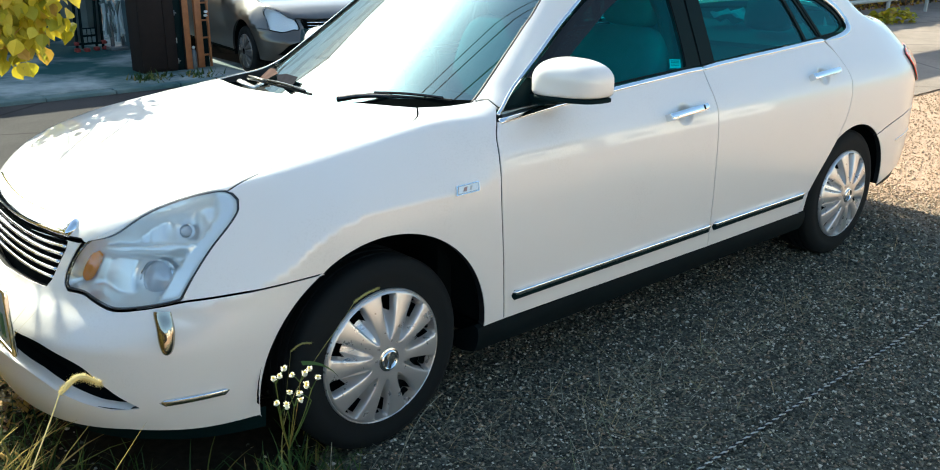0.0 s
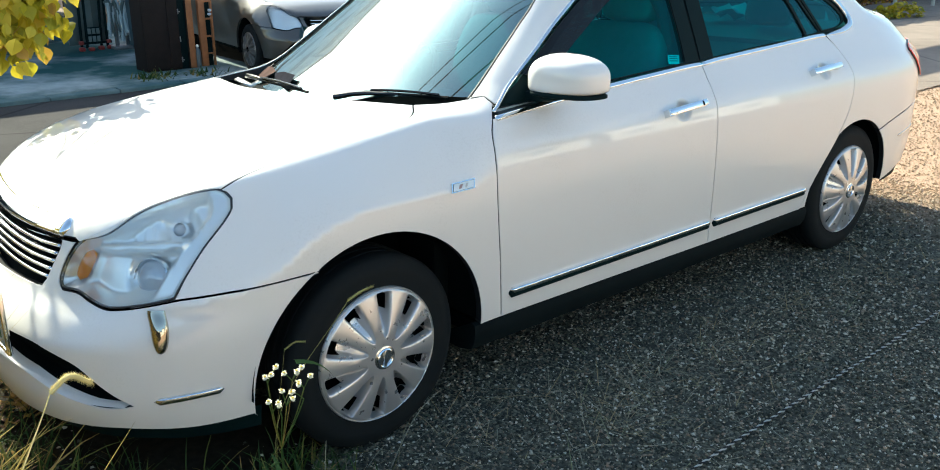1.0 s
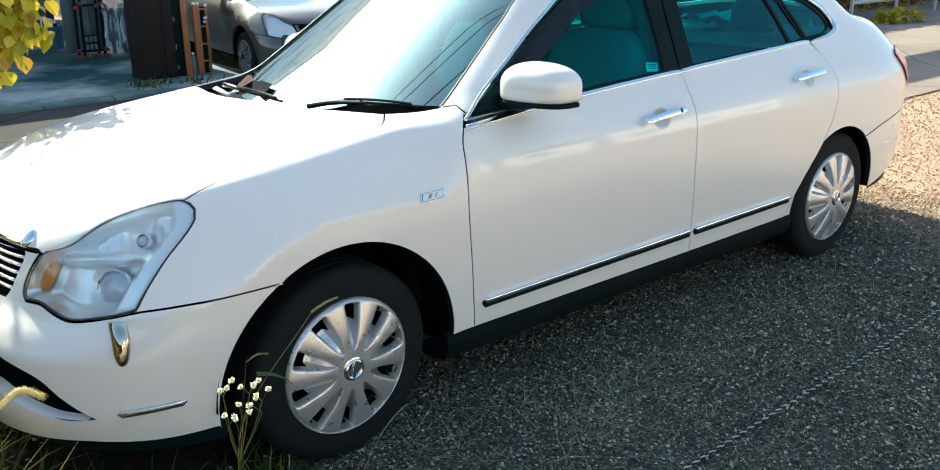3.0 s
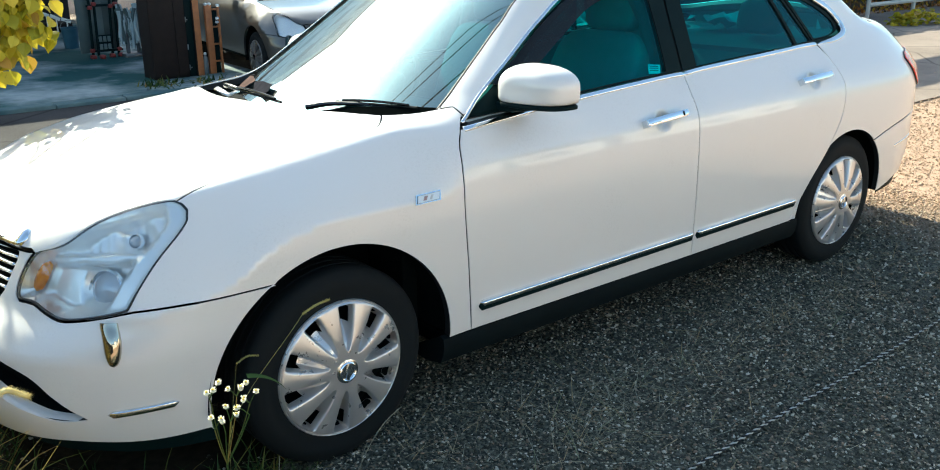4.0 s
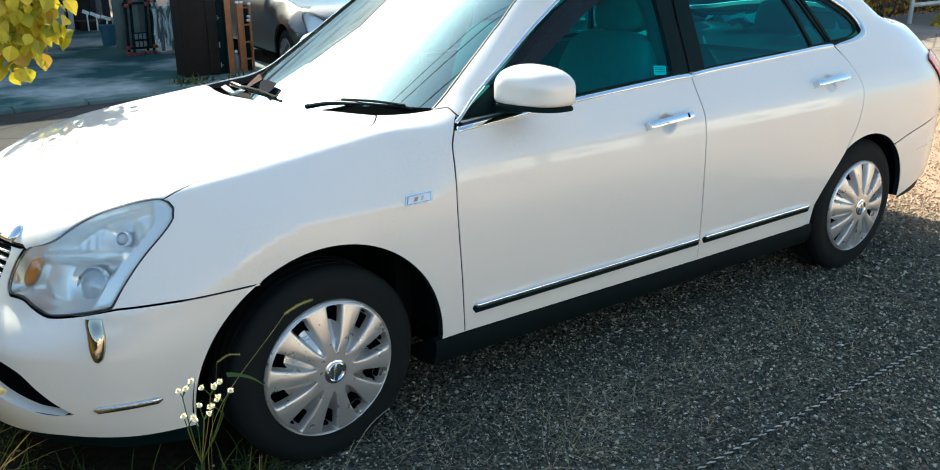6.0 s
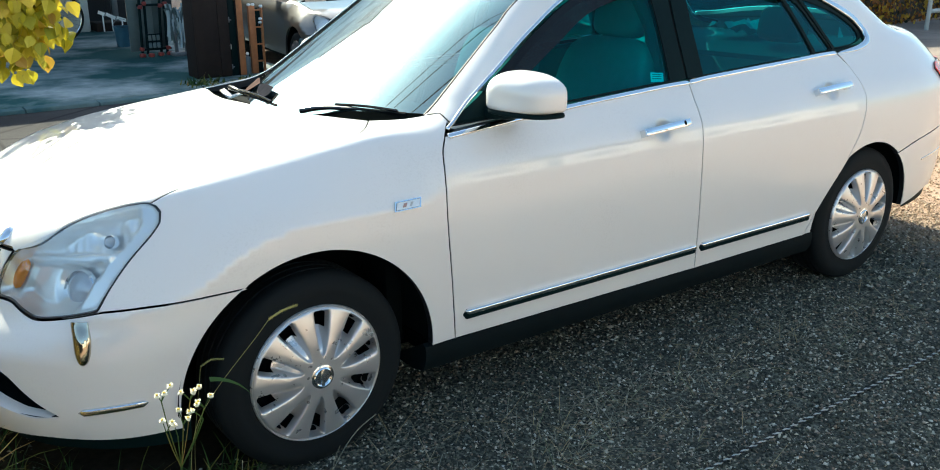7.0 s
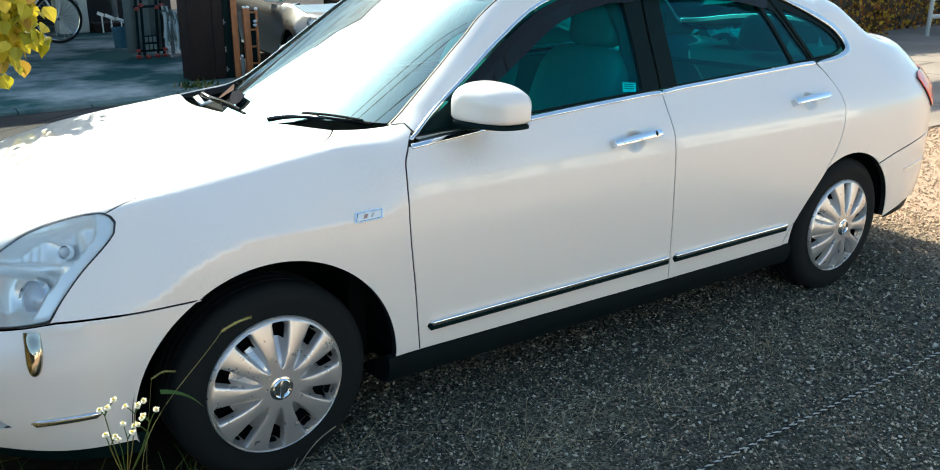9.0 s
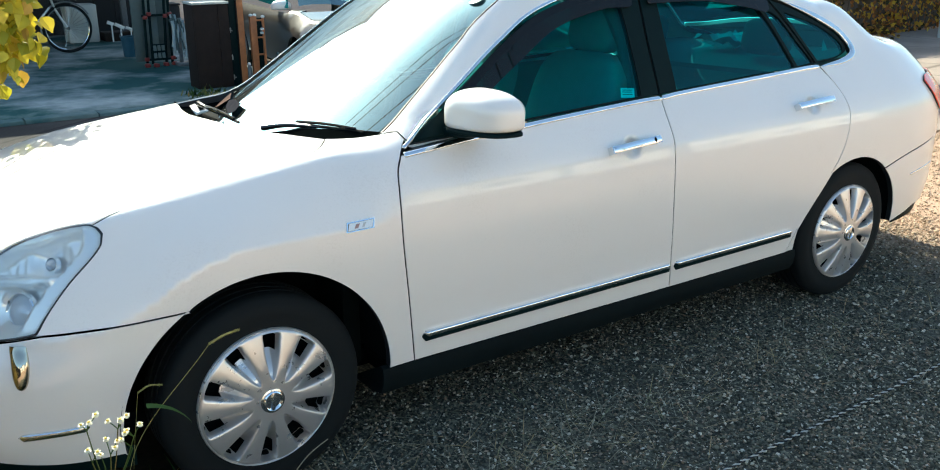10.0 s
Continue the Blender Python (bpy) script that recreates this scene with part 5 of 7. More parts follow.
skin("headlining", cabin, Plan(), np.vstack([half, mirrored(half)]), SEAT, car, depth=0, sink=0.035, step=0.06)
# door linings close the cabin below the windows
for s in (-1, 1):
    part("door_lining", joined(block(0.55, 1.54, YC + s * 0.70 - 0.02, YC + s * 0.70 + 0.02, 0.35, 0.955, 0.015), block(1.62, 2.40, YC + s * 0.70 - 0.02, YC + s * 0.70 + 0.02, 0.35, 0.985, 0.015)), DASH, car)
part("footwell", block(0.30, 0.36, YC - 0.7, YC + 0.7, 0.27, 0.93, 0.01), BLACK_DEEP, car)
# sticker in the screen corner, plain
p = lay(cabin, "T", [(0.985, 0.43)])
part("screen_sticker", (lambda c, n: ([tuple(to_world(np.array([c + 0.03 * (math.cos(a) * np.cross(n, [0, 1, 0]) + math.sin(a) * np.array([0, 1.0, 0])) - n * 0.0105]), False)[0]) for a in np.linspace(0, 2 * math.pi, 20, endpoint=False)], [tuple(range(20))]))(p[0], grad(cabin, p)[0]), simple("white_sticker", (0.75, 0.8, 0.82), 0.5), screen)
p = lay(cabin, "S", [(2.66, 1.115)])
q = to_world(p - grad(cabin, p) * 0.010, False)[0]
part("window_sticker", ([tuple(q + np.array(d)) for d in ((-0.02, 0, -0.022), (0.035, 0.008, -0.024), (0.0, 0.012, 0.026))], [(0, 1, 2)]), simple("pale_sticker", (0.70, 0.76, 0.74), 0.5), quarter)

# small paper label inside the front window: a pale slip with plain bars
p = lay(cabin, "S", [(1.416, 1.020), (1.480, 1.014), (1.488, 1.046), (1.424, 1.053)])
n = grad(cabin, p)
slip = part("window_label", (to_world(p - n * 0.0105, False), [(0, 1, 2, 3)]), simple("pale_slip", (0.72, 0.76, 0.74), 0.6), front_panes[0], "pale paper label with plain bars")
q = to_world(p - n * 0.0100, False)
for f in (0.3, 0.55, 0.75):
    a, b = q[0] + (q[3] - q[0]) * f, q[1] + (q[2] - q[1]) * f
    c, d = q[0] + (q[3] - q[0]) * (f + 0.1), q[1] + (q[2] - q[1]) * (f + 0.1)
    part("label_bar", ([a + (b - a) * 0.12, a + (b - a) * 0.85, c + (d - c) * 0.85, c + (d - c) * 0.12], [(0, 1, 2, 3)]), simple("slip_ink", (0.15, 0.2, 0.2), 0.6) if f == 0.3 else bpy.data.materials["slip_ink"], slip)


# ---- the body leans a little on its springs, away from the open side of the lot ----
LEAN = 0.030
for ob in car.children_recursive:
    top = ob
    while top.parent is not car:
        top = top.parent
    if ob.data and not (top.name.startswith("wheel") and not top.name.startswith("wheel_well")):
        co = np.empty(len(ob.data.vertices) * 3)
        ob.data.vertices.foreach_get("co", co)
        co[2::3] -= LEAN * np.maximum(co[1::3] - 0.05, 0.0)
        ob.data.vertices.foreach_set("co", co)
        ob.data.update()
cloth.location.z = -LEAN * 0.7


# ---- ground ----
def sheet(name, x0, x1, y0, y1, z, mat, label, category, nx=1, ny=1):
    vs = [(x0 + (x1 - x0) * i / nx, y0 + (y1 - y0) * j / ny, z) for j in range(ny + 1) for i in range(nx + 1)]
    fs = [(j * (nx + 1) + i, j * (nx + 1) + i + 1, (j + 1) * (nx + 1) + i + 1, (j + 1) * (nx + 1) + i) for j in range(ny) for i in range(nx)]
    return solid(name, (vs, fs), mat, label, category, kind="structure", smooth=False)


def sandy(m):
    """How far the dark gravel has given way to tan, sandy grit: at the back of the lot, and out of view on its open
    side and ahead, added there to bounce warm light.
    """
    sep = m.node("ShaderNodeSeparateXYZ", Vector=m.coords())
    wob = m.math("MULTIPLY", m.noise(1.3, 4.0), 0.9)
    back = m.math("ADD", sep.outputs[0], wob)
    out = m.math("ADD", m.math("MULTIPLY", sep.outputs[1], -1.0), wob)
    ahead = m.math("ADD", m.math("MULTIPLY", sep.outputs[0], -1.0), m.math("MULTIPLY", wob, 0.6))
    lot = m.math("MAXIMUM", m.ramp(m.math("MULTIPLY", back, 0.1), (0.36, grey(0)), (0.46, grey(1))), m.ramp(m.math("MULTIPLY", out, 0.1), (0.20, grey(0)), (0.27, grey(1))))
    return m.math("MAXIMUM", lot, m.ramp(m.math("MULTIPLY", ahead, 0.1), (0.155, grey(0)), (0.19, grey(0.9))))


def gravel_mat():
    m = Mat("dark_gravel")
    v = m.node("ShaderNodeTexVoronoi", Vector=m.coords(), Scale=110.0)
    big = m.noise(1.1, 5.0)
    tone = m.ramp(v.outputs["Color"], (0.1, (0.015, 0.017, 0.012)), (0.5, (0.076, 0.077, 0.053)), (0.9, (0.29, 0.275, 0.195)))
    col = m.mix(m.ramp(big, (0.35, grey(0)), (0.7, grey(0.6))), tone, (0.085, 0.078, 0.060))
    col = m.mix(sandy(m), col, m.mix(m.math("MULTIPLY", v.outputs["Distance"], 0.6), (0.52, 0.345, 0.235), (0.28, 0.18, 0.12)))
    m.set(Base_Color=col, Roughness=0.92)
    m.bump(m.math("SUBTRACT", 1.0, v.outputs["Distance"]), 0.9, 0.008)
    return m.m


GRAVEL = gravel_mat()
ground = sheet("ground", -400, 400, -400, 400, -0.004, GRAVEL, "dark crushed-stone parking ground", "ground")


def stone_mat():
    m = Mat("gravel_stones")
    r = m.island()
    col = m.ramp(r, (0.0, (0.014, 0.017, 0.012)), (0.34, (0.066, 0.067, 0.047)), (0.60, (0.19, 0.185, 0.130)), (0.78, (0.33, 0.22, 0.145)), (0.90, (0.58, 0.54, 0.41)), (1.0, (0.75, 0.70, 0.60)))
    n = m.noise(220.0, 3.0)
    col = m.mix(m.math("MULTIPLY", n, 0.3), col, (0.12, 0.115, 0.09))
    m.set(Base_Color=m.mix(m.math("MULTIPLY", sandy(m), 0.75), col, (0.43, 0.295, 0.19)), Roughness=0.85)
    return m.m


STONES = stone_mat()


def stones(name, areas, seed, label):
    """Loose crushed stones: eight-cornered chips, each turned and stretched its own way. areas: x0, x1, y0, y1, how many, size."""
    rng = np.random.default_rng(seed)
    oct_v = np.array([(1, 0, 0), (-1, 0, 0), (0, 1, 0), (0, -1, 0), (0, 0, 1), (0, 0, -1)], float)
    oct_f = np.array([(0, 2, 4), (2, 1, 4), (1, 3, 4), (3, 0, 4), (2, 0, 5), (1, 2, 5), (3, 1, 5), (0, 3, 5)])
    vs, fs, k = [], [], 0
    for x0, x1, y0, y1, count, size in areas:
        n = int(count)
        s = np.minimum(size * np.exp(rng.normal(0, 0.42, n)), size * 1.9)
        c = np.stack([rng.uniform(x0, x1, n), rng.uniform(y0, y1, n), s * 0.18], 1)
        v = oct_v[None] * rng.uniform(0.55, 1.1, (n, 6, 1)) + rng.normal(0, 0.16, (n, 6, 3))
        v *= np.stack([s, s * rng.uniform(0.6, 1, n), s * rng.uniform(0.35, 0.75, n)], 1)[:, None]
        a, b = rng.uniform(0, 6.28, n), rng.normal(0, 0.4, n)
        ca, sa, cb, sb = np.cos(a)[:, None], np.sin(a)[:, None], np.cos(b)[:, None], np.sin(b)[:, None]
        x, y, z = v[..., 0], v[..., 1], v[..., 2]
        y, z = y * cb - z * sb, y * sb + z * cb
        x, y = x * ca - y * sa, x * sa + y * ca
        vs.append((np.stack([x, y, z], -1) + c[:, None]).reshape(-1, 3))
        fs.append((oct_f[None] + (k + 6 * np.arange(n))[:, None, None]).reshape(-1, 3))
        k += 6 * n
    v, f = np.vstack(vs), np.vstack(fs)
    me = bpy.data.meshes.new(name)
    me.vertices.add(len(v))
    me.vertices.foreach_set("co", v.ravel())
    me.loops.add(len(f) * 3)
    me.loops.foreach_set("vertex_index", f.ravel())
    me.polygons.add(len(f))
    me.polygons.foreach_set("loop_start", np.arange(0, len(f) * 3, 3))
    me.materials.append(STONES)
    me.update(calc_edges=True)
    return tagged(new(name, me), label, "gravel", kind="stuff")


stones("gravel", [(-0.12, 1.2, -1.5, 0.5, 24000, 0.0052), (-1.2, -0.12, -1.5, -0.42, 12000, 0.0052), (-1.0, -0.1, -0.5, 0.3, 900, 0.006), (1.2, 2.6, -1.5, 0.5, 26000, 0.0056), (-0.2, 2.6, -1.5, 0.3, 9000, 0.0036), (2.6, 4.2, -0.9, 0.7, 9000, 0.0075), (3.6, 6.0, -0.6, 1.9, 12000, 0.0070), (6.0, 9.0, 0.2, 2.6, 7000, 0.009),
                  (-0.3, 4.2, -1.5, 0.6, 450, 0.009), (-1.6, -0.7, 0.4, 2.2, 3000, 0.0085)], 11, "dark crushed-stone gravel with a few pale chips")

# weedy soil whose near-black colour holds the shade under the bumper
soil_rng = np.random.default_rng(8)
rim = [(-0.75 + (0.66 + 0.07 * soil_rng.normal()) * math.cos(a), 0.55 + (0.98 + 0.06 * soil_rng.normal()) * math.sin(a), 0.001) for a in np.linspace(0, 2 * math.pi, 60, endpoint=False)]
solid("soil_patch", ([(-0.75, 0.55, 0.006)] + [(-0.75 + (x + 0.75) * 0.8, 0.55 + (y - 0.55) * 0.8, 0.005) for x, y, z in rim] + rim, [(0, 1 + i, 1 + (i + 1) % 60) for i in range(60)] + [(1 + i, 61 + i, 61 + (i + 1) % 60, 1 + (i + 1) % 60) for i in range(60)]), simple("shaded_soil", (0.030, 0.024, 0.016), 0.95, 0, 0.5, 40, 0.006, Specular_IOR_Level=0.1), "weedy soil at the lot's edge, colour darkened for the bumper's shade", "soil", kind="structure")

STRAW = Mat("dry_straw")
STRAW.set(Base_Color=STRAW.ramp(STRAW.island(), (0.0, (0.15, 0.145, 0.10)), (0.5, (0.34, 0.335, 0.25)), (0.85, (0.44, 0.31, 0.15)), (1.0, (0.20, 0.24, 0.12))), Roughness=0.8)
STRAW = STRAW.m
GREEN = Mat("grass_green")
GREEN.set(Base_Color=GREEN.ramp(GREEN.island(), (0.0, (0.020, 0.045, 0.012)), (0.6, (0.050, 0.095, 0.020)), (0.85, (0.15, 0.14, 0.03)), (1.0, (0.26, 0.15, 0.05))), Roughness=0.65, Specular_IOR_Level=0.2)
GREEN = GREEN.m
FLEABANE_W = simple("cream_petals", (0.84, 0.80, 0.62), 0.7, 0, 0.08, 90)
FLEABANE_Y = simple("yellow_florets", (0.72, 0.52, 0.10), 0.8, 0, 0.15, 200)
BRISTLE = simple("foxtail_bristle", (0.72, 0.60, 0.26), 0.6, 0, 0.15, 60)


def blade(base, heading, length, width, lean, droop, parts=6):
    """One bent grass blade, as a narrow folded ribbon with a ridge."""
    vs, fs = [], []
    bx, by, bz = base
    dx, dy = math.cos(heading), math.sin(heading)
    sx, sy = -dy, dx
    up, along, ang = 0.0, 0.0, radians(90 - lean)
    for k in range(parts + 1):
        f = k / parts
        w = width * (1 - f) ** 0.7 * 0.5 + 0.0003
        c = (bx + dx * along, by + dy * along, bz + up)
        vs += [(c[0] - sx * w, c[1] - sy * w, c[2]), (c[0], c[1], c[2] + w * 0.5), (c[0] + sx * w, c[1] + sy * w, c[2])]
        along += length / parts * math.cos(ang)
        up = max(up + length / parts * math.sin(ang), 0.001 - bz)
        ang -= radians(droop) / parts
    for k in range(parts):
        a = k * 3
        fs += [(a, a + 1, a + 4, a + 3), (a + 1, a + 2, a + 5, a + 4)]
    return vs, fs


def tuft(x, y, n, length, rng, spread=0.05, width=0.004, lean=(5, 55), droop=(10, 70)):
    return joined(*[blade((x + rng.normal(0, spread), y + rng.normal(0, spread), 0.0), rng.uniform(0, 6.28), length * rng.uniform(0.45, 1.15), width * rng.uniform(0.6, 1.3), rng.uniform(*lean), rng.uniform(*droop), 5) for _ in range(n)])


rng = np.random.default_rng(3)
straws = []
for _ in range(620):
    x, y = rng.uniform(-0.3, 3.2), rng.normal(-0.28, 0.28)
    straws.append(blade((x, y, 0.006), rng.uniform(0, 6.28), rng.uniform(0.04, 0.20), rng.uniform(0.0012, 0.0024), rng.uniform(70, 96), rng.uniform(-20, 30), 4))
for cx, cy, n in ((0.78, -0.30, 110), (0.95, -0.22, 80), (0.62, -0.36, 60), (1.10, -0.30, 50), (1.32, -0.26, 60), (1.45, -0.20, 40), (1.9, -0.22, 40), (0.60, -0.12, 25), (0.42, 0.02, 26), (1.75, -0.05, 20), (2.1, -0.16, 16), (0.25, -0.18, 22), (0.18, 0.03, 18), (2.4, -0.25, 10), (0.95, -0.5, 12)):
    straws.append(tuft(cx, cy, int(n * 0.7), 0.13, rng, 0.065, 0.0018, (50, 92), (0, 40)))
solid("dead_grass", joined(*straws), STRAW, "pale dead grass lying thinly on the gravel", "grass", kind="stuff", smooth=False)

low_grass, tall_weeds = [], []
for k, (x, y, n, ln) in enumerate(((-0.30, 0.02, 26, 0.16), (-0.42, -0.06, 30, 0.20), (-0.52, -0.12, 24, 0.17), (-0.62, 0.10, 30, 0.17), (-0.78, 0.16, 34, 0.20), (-0.95, 0.22, 40, 0.24), (-1.00, 0.45, 46, 0.28), (-1.05, 0.70, 50, 0.30), (-0.98, 0.95, 40, 0.26), (-0.70, 0.35, 26, 0.14), (-0.85, -0.10, 24, 0.18), (-0.22, -0.10, 14, 0.12), (-1.12, 1.3, 50, 0.34), (-0.18, 0.10, 16, 0.12))):
    low_grass.append(tuft(x, y, n, ln, rng, 0.06, 0.0055))
for k in range(34):
    x, y = rng.uniform(-1.75, -1.05), rng.uniform(0.1, 2.2)
    tall_weeds.append(tuft(x, y, 34, 0.40, rng, 0.07, 0.010, (3, 45), (10, 80)))
# taller tufts out of view, added to block sky light from the bumper
for k in range(70):
    x, y = rng.uniform(-1.95, -1.35), rng.uniform(-0.3, 2.6)
    tall_weeds.append(tuft(x, y, 26, 0.80, rng, 0.08, 0.016, (3, 35), (5, 60)))
weed = []
for _ in range(700):
    weed.append(blade((rng.uniform(-1.15, -0.68), rng.uniform(0.85, 1.8), 0.01 + 0.03 * rng.random()), rng.uniform(0, 6.28), rng.uniform(0.03, 0.08), rng.uniform(0.010, 0.022), rng.uniform(50, 88), rng.uniform(0, 50), 4))
for k in range(34):
    low_grass.append(tuft(rng.uniform(-1.15, -0.72), rng.uniform(0.3, 1.6), 16, 0.20, rng, 0.05, 0.006, (5, 60)))
for _ in range(900):
    x, y = rng.uniform(-1.7, -0.86), rng.uniform(-0.1, 2.0)
    weed.append(blade((x, y, 0.02 + 0.05 * rng.random()), rng.uniform(0, 6.28), rng.uniform(0.03, 0.09), rng.uniform(0.010, 0.024), rng.uniform(30, 80), rng.uniform(10, 60), 4))
for k in range(26):
    x, y = rng.uniform(-0.95, -0.22), rng.uniform(-0.22, 0.20)
    low_grass.append(tuft(x, y, 22, 0.13, rng, 0.05, 0.007))
solid("weedy_grass", joined(*low_grass), GREEN, "green weedy grass on the gravel under the bumper", "grass", kind="stuff", smooth=False)
GOLDEN = Mat("dry_golden_grass")
GOLDEN.set(Base_Color=GOLDEN.ramp(GOLDEN.island(), (0.0, (0.09, 0.11, 0.02)), (0.4, (0.34, 0.25, 0.06)), (0.8, (0.52, 0.38, 0.11)), (1.0, (0.30, 0.16, 0.06))), Roughness=0.7, Specular_IOR_Level=0.2)
GOLDEN = GOLDEN.m
solid("tall_weeds", joined(*tall_weeds), GOLDEN, "tall golden dry weeds at the lot's edge before the car", "weeds", kind="stuff", smooth=False)
LITTER = Mat("dry_leaves")
LITTER.set(Base_Color=LITTER.ramp(LITTER.island(), (0.0, (0.06, 0.08, 0.02)), (0.3, (0.30, 0.17, 0.05)), (0.6, (0.48, 0.31, 0.05)), (0.8, (0.34, 0.15, 0.08)), (1.0, (0.55, 0.36, 0.25))), Roughness=0.75)
LITTER = LITTER.m
solid("leaf_litter", joined(*weed), LITTER, "yellow and brown leaves among weeds at the lot's edge", "leaves", kind="stuff", smooth=False)

# ---- flowering weed by the front wheel ----
def fleabane():
    base = Vector((-0.515, -0.30, 0.0))
    ob = thing("flowering_weed", "green weed with small white daisy heads beside the front tyre", "plant", base)
    fork = Vector((0.004, -0.015, 0.36))
    stem = spline([(0, 0, 0), (0.010, -0.004, 0.16), tuple(fork)], 0.03)
    part("stem", tube(np.vstack([stem, [tuple(fork)]]), 0.0030, 6), GREEN, ob)
    r = random.Random(4)
    nodes = ((-0.026, -0.030, 0.548, 3), (0.038, -0.025, 0.530, 4), (0.070, -0.020, 0.498, 3), (0.062, -0.030, 0.476, 1), (0.014, -0.035, 0.478, 3), (-0.026, -0.040, 0.474, 2), (-0.002, -0.040, 0.456, 1))
    for nx, ny, nz, count in nodes:
        node = Vector((nx, ny, nz))
        start = fork + Vector((0, 0, -0.10 * (nz < 0.43)))
        p = spline([tuple(start), tuple(start * 0.5 + node * 0.5 + Vector((nx * 0.12, 0, 0.006))), tuple(node)], 0.02)
        part("branch", tube(np.vstack([p, [tuple(node)]]), 0.0014, 5), GREEN, ob)
        for k in range(count):
            h = node + Vector((r.uniform(-0.022, 0.022), r.uniform(-0.018, 0.018), r.uniform(0.016, 0.036)))
            part("stalk", tube([tuple(node), tuple((node + h) / 2 + Vector((0, 0, 0.002))), tuple(h)], 0.0012, 5), GREEN, ob)
            pet = []
            for j in range(22):
                a = 2 * math.pi * j / 22 + r.random() * 0.2
                L = r.uniform(0.0045, 0.0076)
                d = Vector((math.cos(a), math.sin(a), r.uniform(-0.5, 0.9)))
                sd = Vector((-math.sin(a), math.cos(a), 0)) * 0.0022
                b = h + d * 0.002
                pet.append(([tuple(b - sd), tuple(b + sd), tuple(h + d * L + sd), tuple(h + d * L - sd)], [(0, 1, 2, 3)]))
            part("petals", joined(*pet, moved(pillow(0.010, 0.010, 0.008, 2, 8, 4), Matrix.Translation(h - Vector((0, 0, 0.002))))), FLEABANE_W, ob, smooth=False)
            part("flower_centre", moved(pillow(0.0065, 0.0065, 0.005, 2, 10, 6), Matrix.Translation(h + Vector((0, 0, 0.003)))), FLEABANE_Y, ob)
    for z, a, L in ((0.08, 0.4, 0.13), (0.14, 2.9, 0.12), (0.20, 5.0, 0.10), (0.27, 1.4, 0.08), (0.31, 3.8, 0.06), (0.05, 4.2, 0.14)):
        part("leaf", blade((0.003, -0.002, z), a, L, 0.014, 40, 60), GREEN, ob, smooth=False)
    return ob


fleabane()


def foxtail(base, bend, neck, tip, size, mat, name_label, arch=0.30):
    """A grass stem with a bristly seed head that droops from neck to tip."""
    base, bend, neck, tip = (Vector(v) for v in (base, bend, neck, tip))
    ob = thing("foxtail_grass", name_label, "grass", base)
    p = spline([(0, 0, 0), tuple(bend - base), tuple(neck - base)], 0.03)
    part("stem", tube(np.vstack([p, [tuple(neck - base)]]), 0.075 * size, 6), mat, ob)
    mid = (neck + tip) / 2 + Vector((0, 0, arch * (tip - neck).length))
    q = np.vstack([spline([tuple(neck - base), tuple(mid - base), tuple(tip - base)], 0.002), [tuple(tip - base)]])
    n = len(q)
    rad = [size * (0.35 + 0.65 * math.sin(math.pi * min(0.12 + 0.86 * i / n, 1)) ** 0.6) * 0.32 for i in range(n)]
    part("seed_head", tube(q, rad, 8), mat, ob)
    r = random.Random(9)
    bris = []
    t = np.gradient(q, axis=0)
    for i in range(n):
        for _ in range(26):
            d = Vector(t[i]).normalized() * 0.7 + Vector((r.gauss(0, 1), r.gauss(0, 1), r.gauss(0, 1))).normalized()
            d.normalize()
            s = d.cross(Vector((0.3, 0.5, 0.8))).normalized() * 0.00065
            o = Vector(q[i])
            e = o + d * size * r.uniform(0.5, 0.85)
            bris.append(([tuple(o - s), tuple(o + s), tuple(e)], [(0, 1, 2)]))
    part("bristles", joined(*bris), mat, ob, smooth=False)
    return ob


foxtail((-1.13, -0.24, 0.0), (-1.08, -0.22, 0.36), (-0.955, -0.19, 0.612), (-0.868, -0.175, 0.600), 0.019, BRISTLE, "pale yellow foxtail grass head on a thin stem")
foxtail((-0.43, -0.12, 0.0), (-0.42, -0.14, 0.34), (-0.205, -0.142, 0.592), (-0.125, -0.142, 0.612), 0.008, simple("olive_seed", (0.36, 0.32, 0.10), 0.7, 0, 0.2, 80), "thin olive grass seed head against the tyre", 0.06)
foxtail((-0.42, -0.10, 0.0), (-0.42, -0.11, 0.25), (-0.385, -0.12, 0.500), (-0.325, -0.12, 0.505), 0.006, simple("olive_seed_dark", (0.22, 0.21, 0.06), 0.7, 0, 0.2, 80), "small dark grass seed head on a stem", 0.15)
solid("broad_grass", blade((-0.375, -0.15, 0.475), -0.15, 0.13, 0.026, 100, 55, 10), GREEN, "single broad green grass blade", "grass", smooth=False)
dry = [(-0.06, -0.10, 0.0), (-0.01, -0.11, 0.10), (0.05, -0.11, 0.165), (0.14, -0.10, 0.20)]
solid("dry_stalk", joined(tube(spline(dry, 0.02), 0.0014, 5), tube(spline([(-0.05, -0.12, 0.0), (-0.04, -0.13, 0.10), (-0.005, -0.13, 0.17)], 0.02), 0.0011, 5)), STRAW, "pale dry grass stalk by the tyre", "grass")
solid("dry_stalk", joined(tube(spline([(-0.33, -0.2, 0.0), (-0.335, -0.2, 0.15), (-0.325, -0.2, 0.27)], 0.02), 0.0011, 5), tube(spline([(-0.25, -0.15, 0.0), (-0.24, -0.15, 0.1), (-0.245, -0.15, 0.16)], 0.02), 0.001, 5)), STRAW, "thin upright dry grass stalk", "grass")

